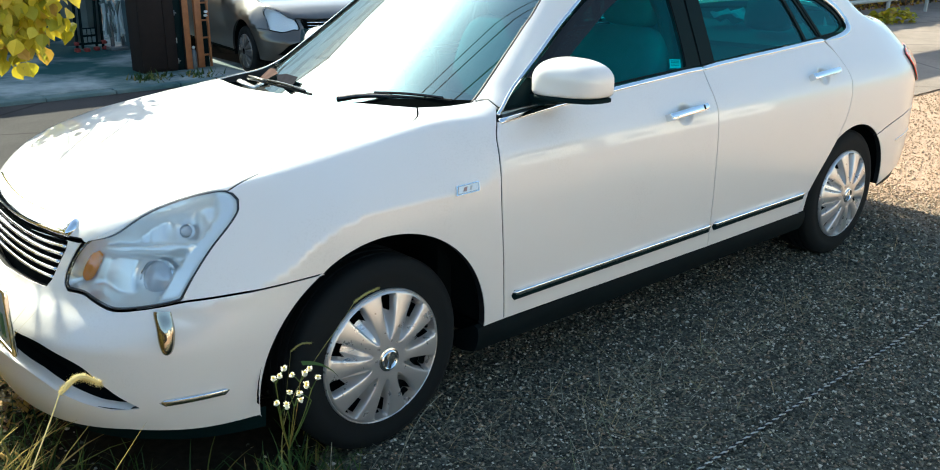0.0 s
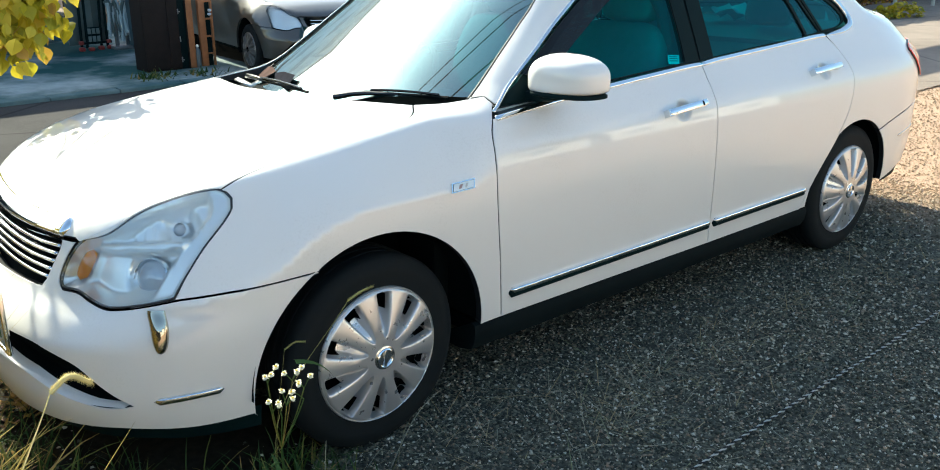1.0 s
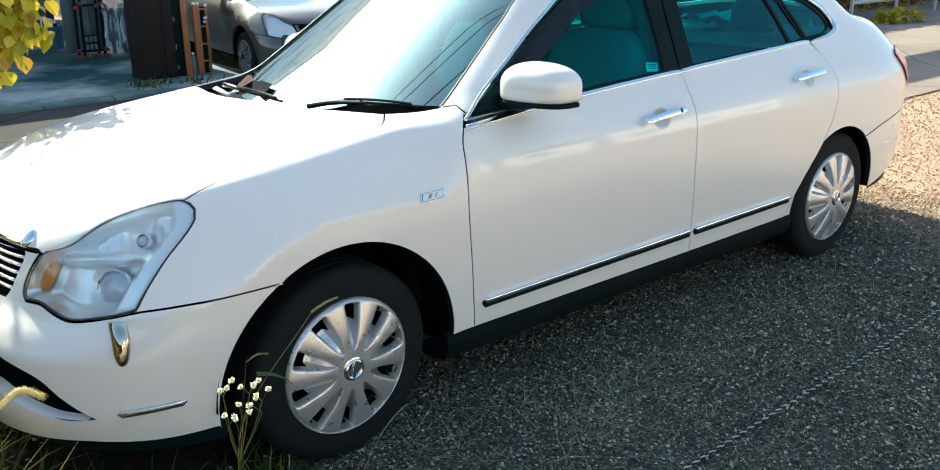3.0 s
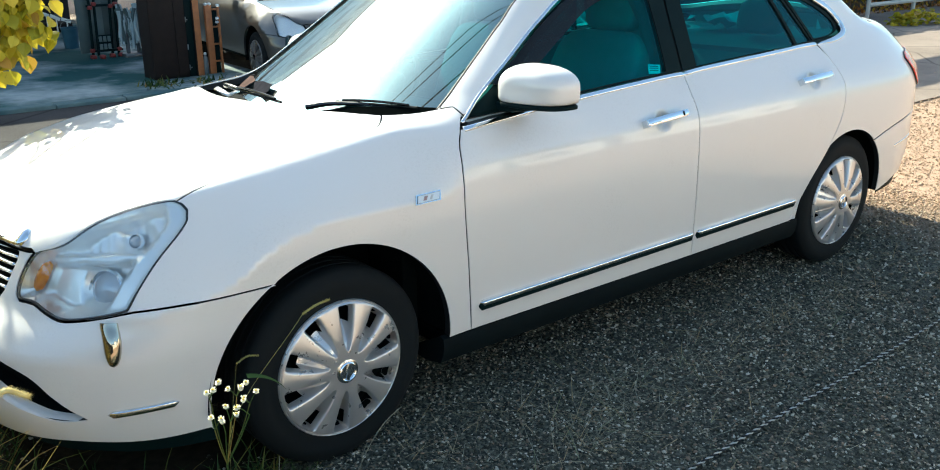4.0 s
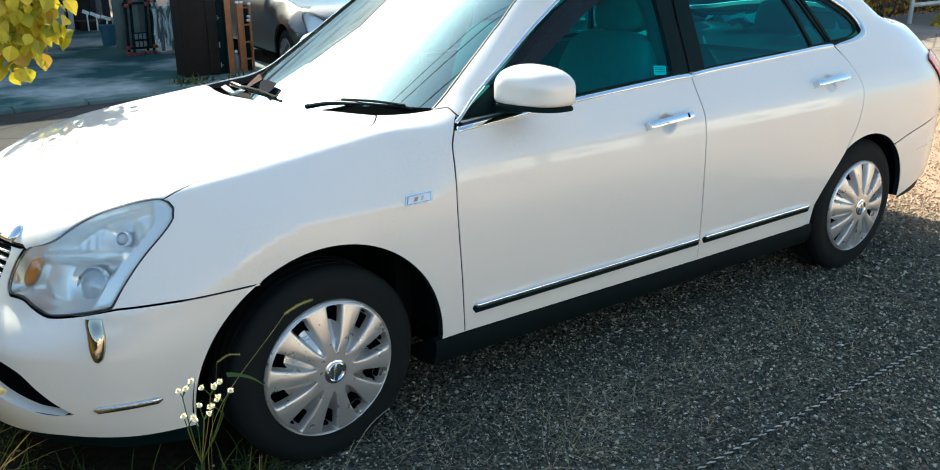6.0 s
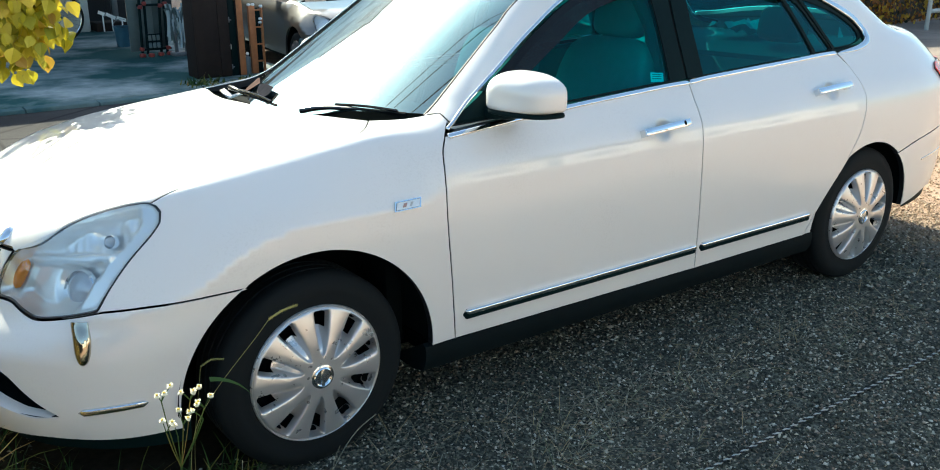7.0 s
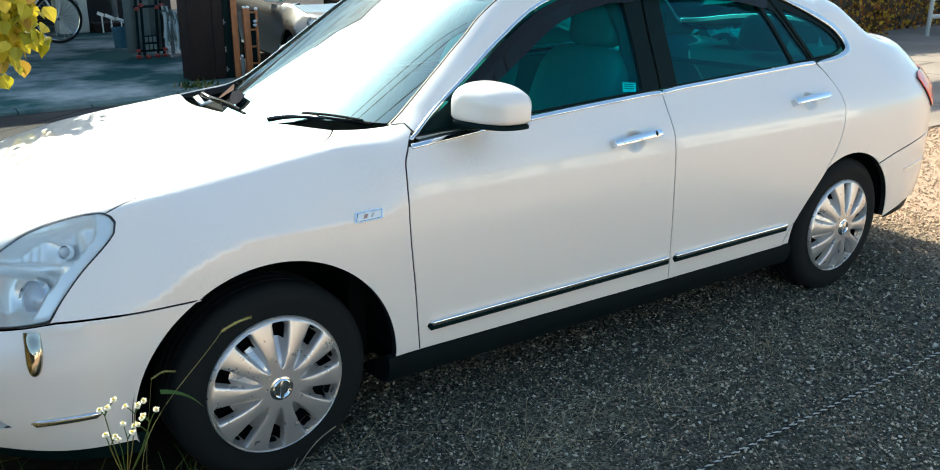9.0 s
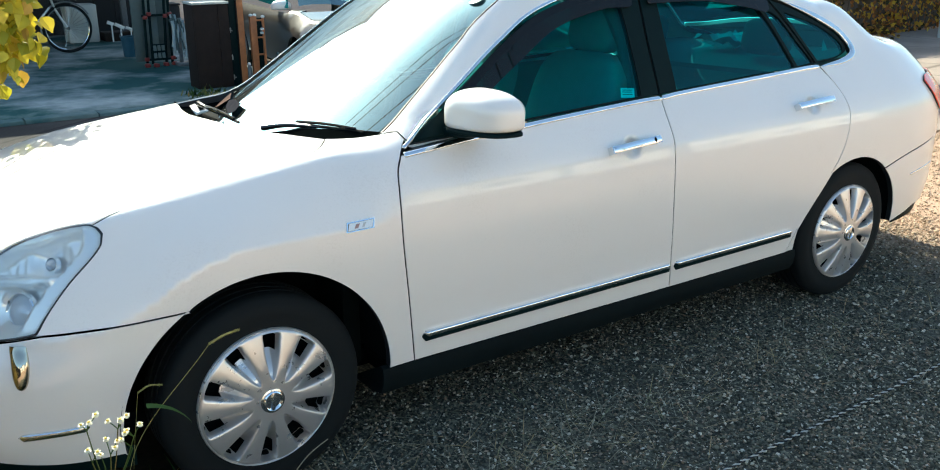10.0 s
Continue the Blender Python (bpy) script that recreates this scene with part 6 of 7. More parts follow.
# ---- marking rope ----
rope = thing("marking_rope", "black and white twisted rope stretched along the gravel", "rope")
for k, (name, mat) in enumerate((("white_strand", simple("white_rope", (0.46, 0.45, 0.41), 0.8, 0, 0.15, 60)), ("black_strand", simple("black_rope", (0.02, 0.02, 0.02), 0.8)))):
    pts = []
    for s in np.arange(0, 5.2, 0.005):
        x = -0.6 + s
        a = 2 * math.pi * s / 0.042 + k * math.pi
        y = -0.727 + 0.0308 * (x + 0.6) + 0.006 * math.sin(x * 2.1)
        pts.append((x, y + 0.0026 * math.cos(a), 0.0095 + 0.0026 * math.sin(a)))
    part(name, tube(pts, 0.0028, 6), mat, rope, auto=False)


# ---- road and yard ----
def asphalt_mat(name, lo, hi):
    m = Mat(name)
    g = m.noise(140.0, 3.0, 0.7)
    b = m.noise(0.9, 5.0)
    crack = m.node("ShaderNodeTexVoronoi", Vector=m.coords(), Scale=0.55)
    crack.feature = "DISTANCE_TO_EDGE"
    line = m.ramp(crack.outputs["Distance"], (0.0, grey(1)), (0.012, grey(0)))
    col = m.mix(m.ramp(g, (0.3, grey(0)), (0.7, grey(1))), lo, hi)
    col = m.mix(m.ramp(b, (0.4, grey(0)), (0.65, grey(0.55))), col, tuple(c * 1.35 for c in hi))
    m.set(Base_Color=m.mix(m.math("MULTIPLY", line, 0.7), col, tuple(c * 0.4 for c in lo)), Roughness=0.95, Specular_IOR_Level=0.08)
    m.bump(g, 0.5, 0.004)
    return m.m


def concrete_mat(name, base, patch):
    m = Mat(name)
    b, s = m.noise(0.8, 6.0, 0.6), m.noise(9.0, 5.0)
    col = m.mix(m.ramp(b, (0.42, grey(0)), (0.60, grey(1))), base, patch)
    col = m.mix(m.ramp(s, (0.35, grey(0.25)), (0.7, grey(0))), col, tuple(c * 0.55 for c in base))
    m.set(Base_Color=col, Roughness=0.9, Specular_IOR_Level=0.12)
    m.bump(m.noise(60.0), 0.3, 0.003)
    return m.m


ASPHALT = asphalt_mat("old_asphalt", (0.030, 0.029, 0.029), (0.060, 0.056, 0.055))
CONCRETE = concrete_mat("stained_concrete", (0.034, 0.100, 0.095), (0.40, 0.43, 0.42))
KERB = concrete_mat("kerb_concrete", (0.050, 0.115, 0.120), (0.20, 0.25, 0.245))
WOOD_DARK = simple("dark_brown_board", (0.020, 0.014, 0.012), 0.85, 0, 0.3, 12, Specular_IOR_Level=0.2)
WOOD_RED = simple("red_brown_wood", (0.38, 0.14, 0.05), 0.6, 0, 0.3, 18)
STEEL = simple("galvanised_steel", (0.20, 0.21, 0.22), 0.45, 0.6, 0.15, 30)
GREY_PANEL = simple("grey_panel", (0.07, 0.10, 0.10), 0.6, 0, 0.25, 6)
RED_PAINT = simple("faded_red_paint", (0.22, 0.028, 0.024), 0.5, 0, 0.2, 30)
WHITE_PAD = simple("white_plastic_caps", (0.70, 0.74, 0.75), 0.4, 0, 0.1, 30)
PALE_PANEL = simple("pale_grey_panel", (0.13, 0.17, 0.165), 0.6, 0, 0.25, 6)
BLUE_PLASTIC = simple("blue_plastic", (0.02, 0.09, 0.14), 0.45, 0, 0.2, 12)
WHITE_ITEM = simple("aged_white_panel", (0.42, 0.44, 0.42), 0.5, 0, 0.15, 8)
DARK_WALL = simple("dark_weathered_wall", (0.018, 0.018, 0.019), 0.85, 0, 0.35, 5, 0.002)

sheet("road", -60, 60, 2.35, 6.45, 0.004, ASPHALT, "patched grey asphalt road with cracks", "road")
sheet("pale_road", 6.2, 60, 1.75, 6.44, 0.010, asphalt_mat("worn_pale_road", (0.18, 0.145, 0.12), (0.28, 0.23, 0.195)), "worn pale road surface beyond the lot", "road")
# unseen board fence, added to keep sky light off the car's nose
bound = thing("board_fence", "unseen dark board fence added to dim the car's nose", "fence", (-3.3, 0, 0))
for k in range(24):
    part("board", block(0.0, 0.03, -6.0 + 0.34 * k, -6.0 + 0.34 * k + 0.33, 0.0, 1.15, 0.004), DARK_WALL, bound, smooth=False)
rngb = np.random.default_rng(21)
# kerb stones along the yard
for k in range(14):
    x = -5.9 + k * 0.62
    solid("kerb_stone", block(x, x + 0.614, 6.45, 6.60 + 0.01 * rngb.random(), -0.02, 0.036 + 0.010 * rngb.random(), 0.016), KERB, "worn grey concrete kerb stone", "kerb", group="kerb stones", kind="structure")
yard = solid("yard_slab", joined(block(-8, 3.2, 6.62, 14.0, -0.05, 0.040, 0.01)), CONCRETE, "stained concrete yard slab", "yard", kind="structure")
solid("yard_strip", block(3.2, 14.0, 6.45, 14.0, -0.05, 0.006, 0.0), asphalt_mat("brown_ground", (0.055, 0.036, 0.026), (0.09, 0.06, 0.042)), "brown packed earth beside the yard", "ground", kind="structure")
# house behind the yard: plank wall, roof
house = thing("house", "dark weathered house wall behind the concrete yard", "house", (0, 14.0, 0))
for k in range(34):
    x = -8.0 + k * 0.33
    part("plank", block(x, x + 0.322, 0.0 + 0.012 * (k % 2), 0.10, 0.0, 2.5, 0.004), DARK_WALL, house, smooth=False)
part("wall_core", block(-8.0, 3.2, 0.10, 4.0, 0.0, 2.5, 0.0), DARK_WALL, house)
part("roof", ([(-8.5, -0.45, 2.45), (3.7, -0.45, 2.45), (3.7, 2.1, 3.2), (-8.5, 2.1, 3.2), (-8.5, 4.5, 2.45), (3.7, 4.5, 2.45), (-8.5, -0.45, 2.33), (3.7, -0.45, 2.33)], [(0, 1, 2, 3), (3, 2, 5, 4), (6, 7, 1, 0)]), simple("roof_sheet", (0.10, 0.10, 0.11), 0.5, 0.2), house, smooth=False)

# carport on posts over the yard
carport = thing("carport", "open carport with dark posts and a sheet roof", "carport", (0, 0, 0))
part("roof_sheet", block(-3.5, 3.1, 9.0, 13.95, 2.10, 2.15, 0.005), simple("carport_sheet", (0.16, 0.16, 0.16), 0.6, 0.2), carport)
for x in (-3.3, 2.95):
    for y in (9.2, 13.7):
        part("post", block(x - 0.045, x + 0.045, y - 0.045, y + 0.045, 0.04, 2.10, 0.006), STEEL, carport)

# low dark cabinet and red-brown frames at the yard's mouth
cab = thing("storage_cabinet", "low dark brown storage cabinet with a pale top edge", "cabinet", (2.06, 7.2, 0.04))
part("body", block(0.03, 0.405, 0.004, 0.30, 0.0, 0.86, 0.006), WOOD_DARK, cab)
part("door", block(0.036, 0.285, -0.014, 0.002, 0.03, 0.85, 0.003), WOOD_DARK, cab)
part("door", block(0.289, 0.401, -0.014, 0.002, 0.03, 0.85, 0.003), WOOD_DARK, cab)
part("top_edge", block(0.025, 0.410, -0.02, 0.31, 0.86, 0.885, 0.004), WHITE_ITEM, cab, "pale worn top edge")
gate = thing("leaning_door", "dark door panel with steel latches beside the cabinet", "door", (2.475, 7.22, 0.04))
part("panel", block(0.0, 0.075, 0.0, 0.10, 0.0, 1.05, 0.005), BLACK_TRIM, gate)
for z, w in ((0.58, 0.035), (0.30, 0.012), (0.09, 0.04)):
    part("latch", joined(block(-0.002, w * 0.7, -0.010, 0.0, z, z + 0.010, 0.002), block(-0.002, 0.008, -0.012, 0.0, z - 0.02, z + 0.035, 0.003)), WHITE_ITEM if z == 0.30 else STEEL, gate)
pst = thing("wooden_post", "tall orange-brown wooden post standing beside the cabinet", "post", (2.555, 7.2, 0.04))
part("shaft", block(0.0, 0.072, 0.0, 0.06, 0.0, 1.40, 0.006), WOOD_RED, pst)
part("edge", block(-0.006, 0.004, -0.004, 0.05, 0.0, 1.40, 0.003), WOOD_DARK, pst)
ladder = thing("ladder_frame", "short red-brown ladder frame with white caps", "frame", (2.70, 7.24, 0.04))
part("stile", block(0.010, 0.082, 0.0, 0.05, 0.0, 0.72, 0.006), WOOD_RED, ladder)
part("stile", block(0.150, 0.172, 0.01, 0.04, 0.0, 0.70, 0.004), WOOD_RED, ladder)
for z in (0.12, 0.30, 0.48, 0.66):
    part("rung", block(0.080, 0.152, 0.015, 0.035, z, z + 0.018, 0.003), WOOD_RED, ladder)
part("backing", block(0.083, 0.149, 0.036, 0.046, 0.0, 0.69, 0.002), BLACK_TRIM, ladder)
for x, z in ((0.02, 0.72), (0.065, 0.72), (0.155, 0.70), (0.135, 0.53), (0.14, 0.57)):
    part("cap", moved(pillow(0.04, 0.04, 0.03, 2.4, 14, 8), Matrix.Translation((x, 0.012, z + 0.006))), WHITE_PAD, ladder, "white plastic cap")
flask = thing("bottle", "grey bottle with a white cap between the posts", "bottle", (2.655, 7.22, 0.04))
part("body", lathe([(0.0, 0.0), (0.026, 0.0), (0.028, 0.01), (0.028, 0.17), (0.014, 0.20), (0.013, 0.21), (0.0, 0.21)], 20, "z"), simple("grey_bottle", (0.10, 0.12, 0.13), 0.4), flask)
part("cap", moved(pillow(0.034, 0.034, 0.034, 2.2, 14, 8), Matrix.Translation((0, 0, 0.222))), WHITE_PAD, flask, "white cap")

# rack of grey panels with black uprights and red feet
rack = thing("panel_rack", "grey panels in a black and red metal rack", "rack", (1.98, 9.3, 0.04))
for k in range(3):
    part("panel", block(0.03 + 0.155 * k, 0.18 + 0.155 * k, 0.06 + 0.02 * k, 0.09 + 0.02 * k, 0.06, 1.5 - 0.05 * k, 0.006), PALE_PANEL if k == 1 else GREY_PANEL, rack)
for x, d in ((0.145, 0.05), (0.21, 0.04), (0.375, 0.075), (0.45, 0.03)):
    part("upright", tube([(x, 0.0, 0.03), (x + d, 0.02, 1.25)], 0.017, 8), BLACK_TRIM, rack)
for x, y in ((0.13, -0.05), (0.23, -0.08), (0.36, -0.03), (0.47, 0.0)):
    part("foot", block(x - 0.030, x + 0.030, y - 0.04, y + 0.04, 0.0, 0.045, 0.012), RED_PAINT, rack)
for z in (0.07, 0.60):
    part("rail", block(0.13, 0.50, -0.02, 0.01, z, z + 0.028, 0.006), BLACK_TRIM, rack)
for x, z in ((0.17, 0.59), (0.22, 0.63), (0.41, 0.60), (0.47, 0.62), (0.46, 0.09), (0.14, 0.09)):
    part("joint", block(x - 0.026, x + 0.026, -0.035, 0.015, z - 0.02, z + 0.025, 0.010), RED_PAINT, rack)
for k in range(3):
    for z in (0.10, 0.19):
        part("slat", block(0.225 + 0.05 * k, 0.262 + 0.05 * k, -0.034, -0.022, z, z + 0.065, 0.003), PALE_PANEL, rack)
part("slat_rail", block(0.21, 0.37, -0.022, -0.006, 0.09, 0.27, 0.003), BLACK_TRIM, rack)
# bundle of pale pipes and cloths
pile = thing("pale_bundle", "bundle of pale plastic tubes and cloths on a stand", "bundle", (2.45, 9.2, 0.04))
rp = random.Random(8)
BUNDLE = simple("dull_white_plastic", (0.36, 0.42, 0.43), 0.5, 0, 0.2, 8)
for k in range(26):
    x = rp.uniform(0.0, 0.24)
    p = spline([(x + rp.uniform(-0.05, 0.05), rp.uniform(-0.05, 0.05), rp.uniform(0.08, 0.25)), (x, 0.0, 0.42), (x + rp.uniform(-0.08, 0.08), rp.uniform(-0.03, 0.05), rp.uniform(0.58, 0.68))], 0.05)
    part("tube", tube(p, rp.uniform(0.010, 0.022), 6), BUNDLE if k % 3 else GREY_PANEL, pile)
part("stand", joined(block(0.05, 0.09, 0.0, 0.04, 0.0, 0.5), block(0.18, 0.22, 0.0, 0.04, 0.0, 0.5), block(0.0, 0.28, -0.1, 0.14, 0.0, 0.04)), STEEL, pile)
solid("blue_crate_panel", block(2.66, 2.86, 9.0, 9.3, 0.04, 0.62, 0.02), simple("pale_blue_panel", (0.05, 0.09, 0.11), 0.5, 0, 0.2, 6), "pale blue plastic bin beside the cabinet", "bin")
bk = thing("bucket", "blue plastic bucket on the yard floor", "bucket", (2.22, 10.5, 0.04))
part("pail", lathe([(0.0, 0.0), (0.085, 0.0), (0.105, 0.26), (0.112, 0.265), (0.112, 0.255), (0.10, 0.25), (0.08, 0.02), (0.0, 0.02)], 32, "z"), BLUE_PLASTIC, bk)
part("handle", tube([(0.108 * math.cos(a), 0.02, 0.255 + 0.10 * math.sin(a)) for a in np.linspace(0, math.pi, 14)], 0.004, 6), STEEL, bk)
solid("white_box_panel", joined(block(1.86, 2.30, 12.60, 12.95, 0.04, 0.60, 0.02), block(1.94, 2.22, 12.585, 12.60, 0.30, 0.58, 0.004)), WHITE_ITEM, "white metal unit standing against the back wall", "unit")
crate = thing("storage_box", "dark low storage box under the leaning boards", "box", (2.36, 12.5, 0.04))
part("body", block(0.0, 0.46, 0.0, 0.40, 0.0, 0.13, 0.01), WOOD_DARK, crate)
# the boards' bright white carries the sunlight on them as colour
for k, (x, z, L, tilt) in enumerate(((0.05, 0.32, 0.10, 0), (0.16, 0.285, 0.15, 4), (0.31, 0.225, 0.14, -3))):
    m = Matrix.Translation((2.36 + x, 12.46, z + 0.04)) @ Matrix.Rotation(radians(24 + tilt), 4, "Y")
    solid("white_board", joined(moved(block(0.0, L, 0.0, 0.02, -0.05, 0.0, 0.004), m), moved(block(L * 0.4, L * 0.4 + 0.02, 0.004, 0.016, -z - 0.03, -0.04, 0.003), Matrix.Translation((2.36 + x, 12.46, z + 0.04)))), simple("sunlit_board_white", (0.80, 0.80, 0.76), 0.5) if not k else bpy.data.materials["sunlit_board_white"], "short white board on a leg in the carport, sunlight put into its colour", "board", group="white boards")
for k, (x, y, w, h, mat) in enumerate(((-1.8, 13.2, 0.8, 0.9, WOOD_DARK), (-0.6, 13.3, 0.7, 0.6, GREY_PANEL), (3.0, 12.4, 0.5, 0.5, DARK_WALL), (0.2, 13.4, 0.5, 1.1, STEEL))):
    bx = thing("storage_box", "stacked storage box in the carport's shade", "box", (x, y, 0.04), "boxes in the carport")
    part("body", block(0, w, 0, 0.4, 0, h, 0.02), mat, bx)
    part("lid", block(-0.01, w + 0.01, -0.01, 0.41, h, h + 0.03, 0.01), mat, bx)


# ---- bicycle ----
def bicycle(at, turn):
    ob = thing("bicycle", "silver city bicycle parked in the carport", "bicycle", at)
    ob.rotation_euler = (0, 0, radians(turn))
    r = 0.315
    for x in (0.0, -1.08):
        w = part("tyre", tube([(x + r * math.cos(a), 0, r + 0.018 + r * math.sin(a)) for a in np.linspace(0, 2 * math.pi, 48, endpoint=False)], 0.018, 8, True), RUBBER, ob)
        part("rim", tube([(x + (r - 0.022) * math.cos(a), 0, r + 0.018 + (r - 0.022) * math.sin(a)) for a in np.linspace(0, 2 * math.pi, 48, endpoint=False)], 0.010, 6, True), CHROME_SATIN, w)
        part("spokes", joined(*[tube([(x, 0, r + 0.018), (x + (r - 0.02) * math.cos(a), 0, r + 0.018 + (r - 0.02) * math.sin(a))], 0.0018, 4) for a in np.linspace(0, 2 * math.pi, 28, endpoint=False)]), CHROME_SATIN, w)
        part("hub", moved(lathe([(0.0, -0.04), (0.02, -0.04), (0.02, 0.04), (0.0, 0.04)], 12), Matrix.Translation((x, 0, r + 0.018))), CHROME_SATIN, w)
        part("mudguard", tube([(x + (r + 0.035) * math.cos(a), 0, r + 0.018 + (r + 0.035) * math.sin(a)) for a in np.radians(np.linspace(20 if x < 0 else 30, 190, 20))], 0.012, 6), STEEL, ob)
    silver = simple("bicycle_silver", (0.55, 0.57, 0.58), 0.35, 0.5)
    for name, p in (("down_tube", [(-0.20, 0, 0.62), (-0.40, 0, 0.42), (-0.62, 0, 0.30)]), ("seat_tube", [(-0.62, 0, 0.30), (-0.74, 0, 0.82)]), ("chain_stay", [(-0.62, 0, 0.30), (-1.08, 0, 0.333)]), ("seat_stay", [(-0.70, 0, 0.66), (-1.08, 0, 0.333)]), ("fork", [(0.0, 0, 0.333), (-0.14, 0, 0.62), (-0.20, 0, 0.90)])):
        part(name, tube(spline(p, 0.05) if len(p) > 2 else p, 0.016, 8), silver, ob)
    part("handlebar", tube(spline([(-0.42, -0.26, 0.96), (-0.24, -0.18, 1.0), (-0.20, 0, 0.97), (-0.24, 0.18, 1.0), (-0.42, 0.26, 0.96)], 0.04), 0.012, 8), CHROME_SATIN, ob)
    part("saddle", moved(pillow(0.26, 0.18, 0.07, 3), Matrix.Translation((-0.78, 0, 0.86))), BLACK_TRIM, ob)
    part("chain_case", block(-1.05, -0.52, 0.03, 0.05, 0.24, 0.40, 0.03), STEEL, ob)
    part("basket", joined(*[tube([(0.12 - 0.02 * (z < 0.8), y, z), (-0.14, y, z)], 0.004, 4) for z in (0.72, 0.80, 0.88, 0.96) for y in (-0.16, 0.16)], *[tube([(x, y, 0.70), (x, y, 0.97)], 0.004, 4) for x in (0.1, 0.02, -0.06, -0.13) for y in (-0.16, 0.16)], *[tube([(x, -0.16, z), (x, 0.16, z)], 0.004, 4) for x in (0.11, -0.13) for z in (0.72, 0.80, 0.88, 0.96)]), STEEL, ob)
    return ob


bicycle((1.64, 11.4, 0.04), 8)


# ---- second car, parked nose-out beyond the posts ----
def far_car(at):
    ob = thing("parked_car", "bronze-grey sedan parked nose-out in the neighbouring yard", "car", at)
    ob.rotation_euler = (0, 0, radians(84))
    ob.scale = (0.83, 0.83, 0.83)
    FAR_CAP = CAP_ME.copy()
    FAR_CAP.materials[0] = simple("dull_wheel_paint", (0.16, 0.155, 0.15), 0.4, 0.6, 0.1, 60)
    paint = car_paint("bronze_paint", (0.055, 0.047, 0.038))
    for flip in (True, False):
        fz = outline(lower, ("S", [(3.2, 0.95), (0.44, 0.945)]), ("T", [(0.44, 0.705), (0.343, 0.545)]), ("T", HOOD_SIDE[::-1]), ("T", [(-0.383, 0.668), (-0.366, 0.693)]), ("S", [*LAMP_OUTER[:0:-1], (-0.564, 0.609)]),
                     ("S", SEAM[::-1]), ("s", arc(*ARCH_F, 121, -0.9)), ("S", [(0.392, 0.284), (2.338, 0.286)]), ("s", arc(*ARCH_R, 180.7, 10)), ("S", [(3.05, 0.35), (3.3, 0.36), (3.2, 0.95)]))
        skin("body_side", lower, SIDE, fz, paint, ob, flip=flip, step=0.04)
        g = outline(cabin, ("S", [(0.56, 0.99), (0.94, 1.225), (1.5, 1.385), (2.2, 1.345), (2.70, 1.12), (2.6, 1.03), (1.5, 0.995), (0.56, 0.99)]))
        skin("side_window", cabin, HIGH, g, GLASS_REAR, ob, flip=flip, step=0.05, depth=0.005)
        hl = outline(lower, ("S", LAMP_OUTER), ("T", LAMP_UPPER), ("F", LAMP_INNER), ("F", LAMP_LOWER))
        lamp = skin("headlamp", lower, Polar(-0.10), hl, REFLECTOR, ob, flip=flip, sink=0.03, depth=-0.028, step=0.04)
        skin("lamp_lens", lower, Polar(-0.10), hl, GLASS_LAMP, lamp, flip=flip, step=0.04)
        for cx in (0.0, 2.7):
            w = child("wheel", TYRE_ME, ob, "black tyre")
            w.location = (cx, YC + (0.8125 if flip else -0.8125), 0.304)
            w.rotation_euler = (0, 0, math.pi if flip else 0)
            child("wheel_cover", FAR_CAP, w, "dull silver wheel cover")
        m = child("door_mirror", MIRROR_ME, ob)
        if flip:
            m.matrix_basis = Matrix.Translation((0, 2 * YC, 0)) @ Matrix.Diagonal((1, -1, 1, 1))
    skin("front_bumper", lower, NOSE, BUMPER_LOOP, paint, ob, holes=[grille_loop, intake_loop], step=0.04, depth=0.03)
    skin("hood", lower, Plan(), HOOD_LOOP, paint, ob, step=0.05)
    for z in (0.690, 0.655, 0.62):
        p = lay(lower, "F", np.vstack([spline([(0.36, z), (0.0, z - 0.004), (-0.36, z)], 0.05)]))
        bead("grille_bar", p, grad(lower, p), 0.012, 0.016, CHROME, ob, lift=-0.018)
    skin("nose_lining", lower, NOSE, BUMPER_LOOP, BLACK_DEEP, ob, sink=0.05, depth=0, step=0.1)
    hs = outline(cabin, ("T", [(0.36, 0.0), (0.50, 0.60)]), ("T", [(0.50, 0.60), (1.02, 0.50)]), ("T", [(1.02, 0.50), (1.0, 0.0)]))
    skin("windscreen", cabin, Plan(), np.vstack([hs, mirrored(hs)]), GLASS_FRONT, ob, step=0.06, depth=0)
    rf = outline(whole, ("T", [(1.0, 0.0), (1.05, 0.50)]), ("T", [(1.05, 0.50), (2.45, 0.50), (3.3, 0.58)]), ("T", [(3.3, 0.58), (3.4, 0.0)]))
    skin("roof", whole, Plan(), np.vstack([rf, mirrored(rf)]), paint, ob, step=0.07, depth=0)
    part("floor_pan", block(-0.6, 3.4, YC - 0.7, YC + 0.7, 0.20, 0.50, 0.02), BLACK_DEEP, ob)
    for cx, cz, r in (ARCH_F, ARCH_R):
        for s in (-1, 1):
            part("wheel_well", ([(cx + (r + 0.01) * math.cos(a), YC + s * h, cz + (r + 0.01) * math.sin(a)) for a in np.radians(np.linspace(-10, 190, 16)) for h in (0.45, 0.81)], [(2 * i, 2 * i + 1, 2 * i + 3, 2 * i + 2) for i in range(15)]), BLACK_DEEP, ob)
    return ob


far_car((4.36, 6.56, 0.0))

# ---- the far right: fence with creeper, house, rail ----
PLANKS = simple("weathered_planks", (0.10, 0.085, 0.070), 0.85, 0, 0.3, 9, 0.003)
fence = thing("fence", "weathered plank fence overgrown with autumn creeper", "fence", (10.0, 6.6, 0))
for k in range(70):
    x = k * 0.16
    part("board", block(x, x + 0.15, 0.0, 0.022, 0.02, 1.55 + 0.03 * math.sin(k * 1.7), 0.004), PLANKS, fence, smooth=False)
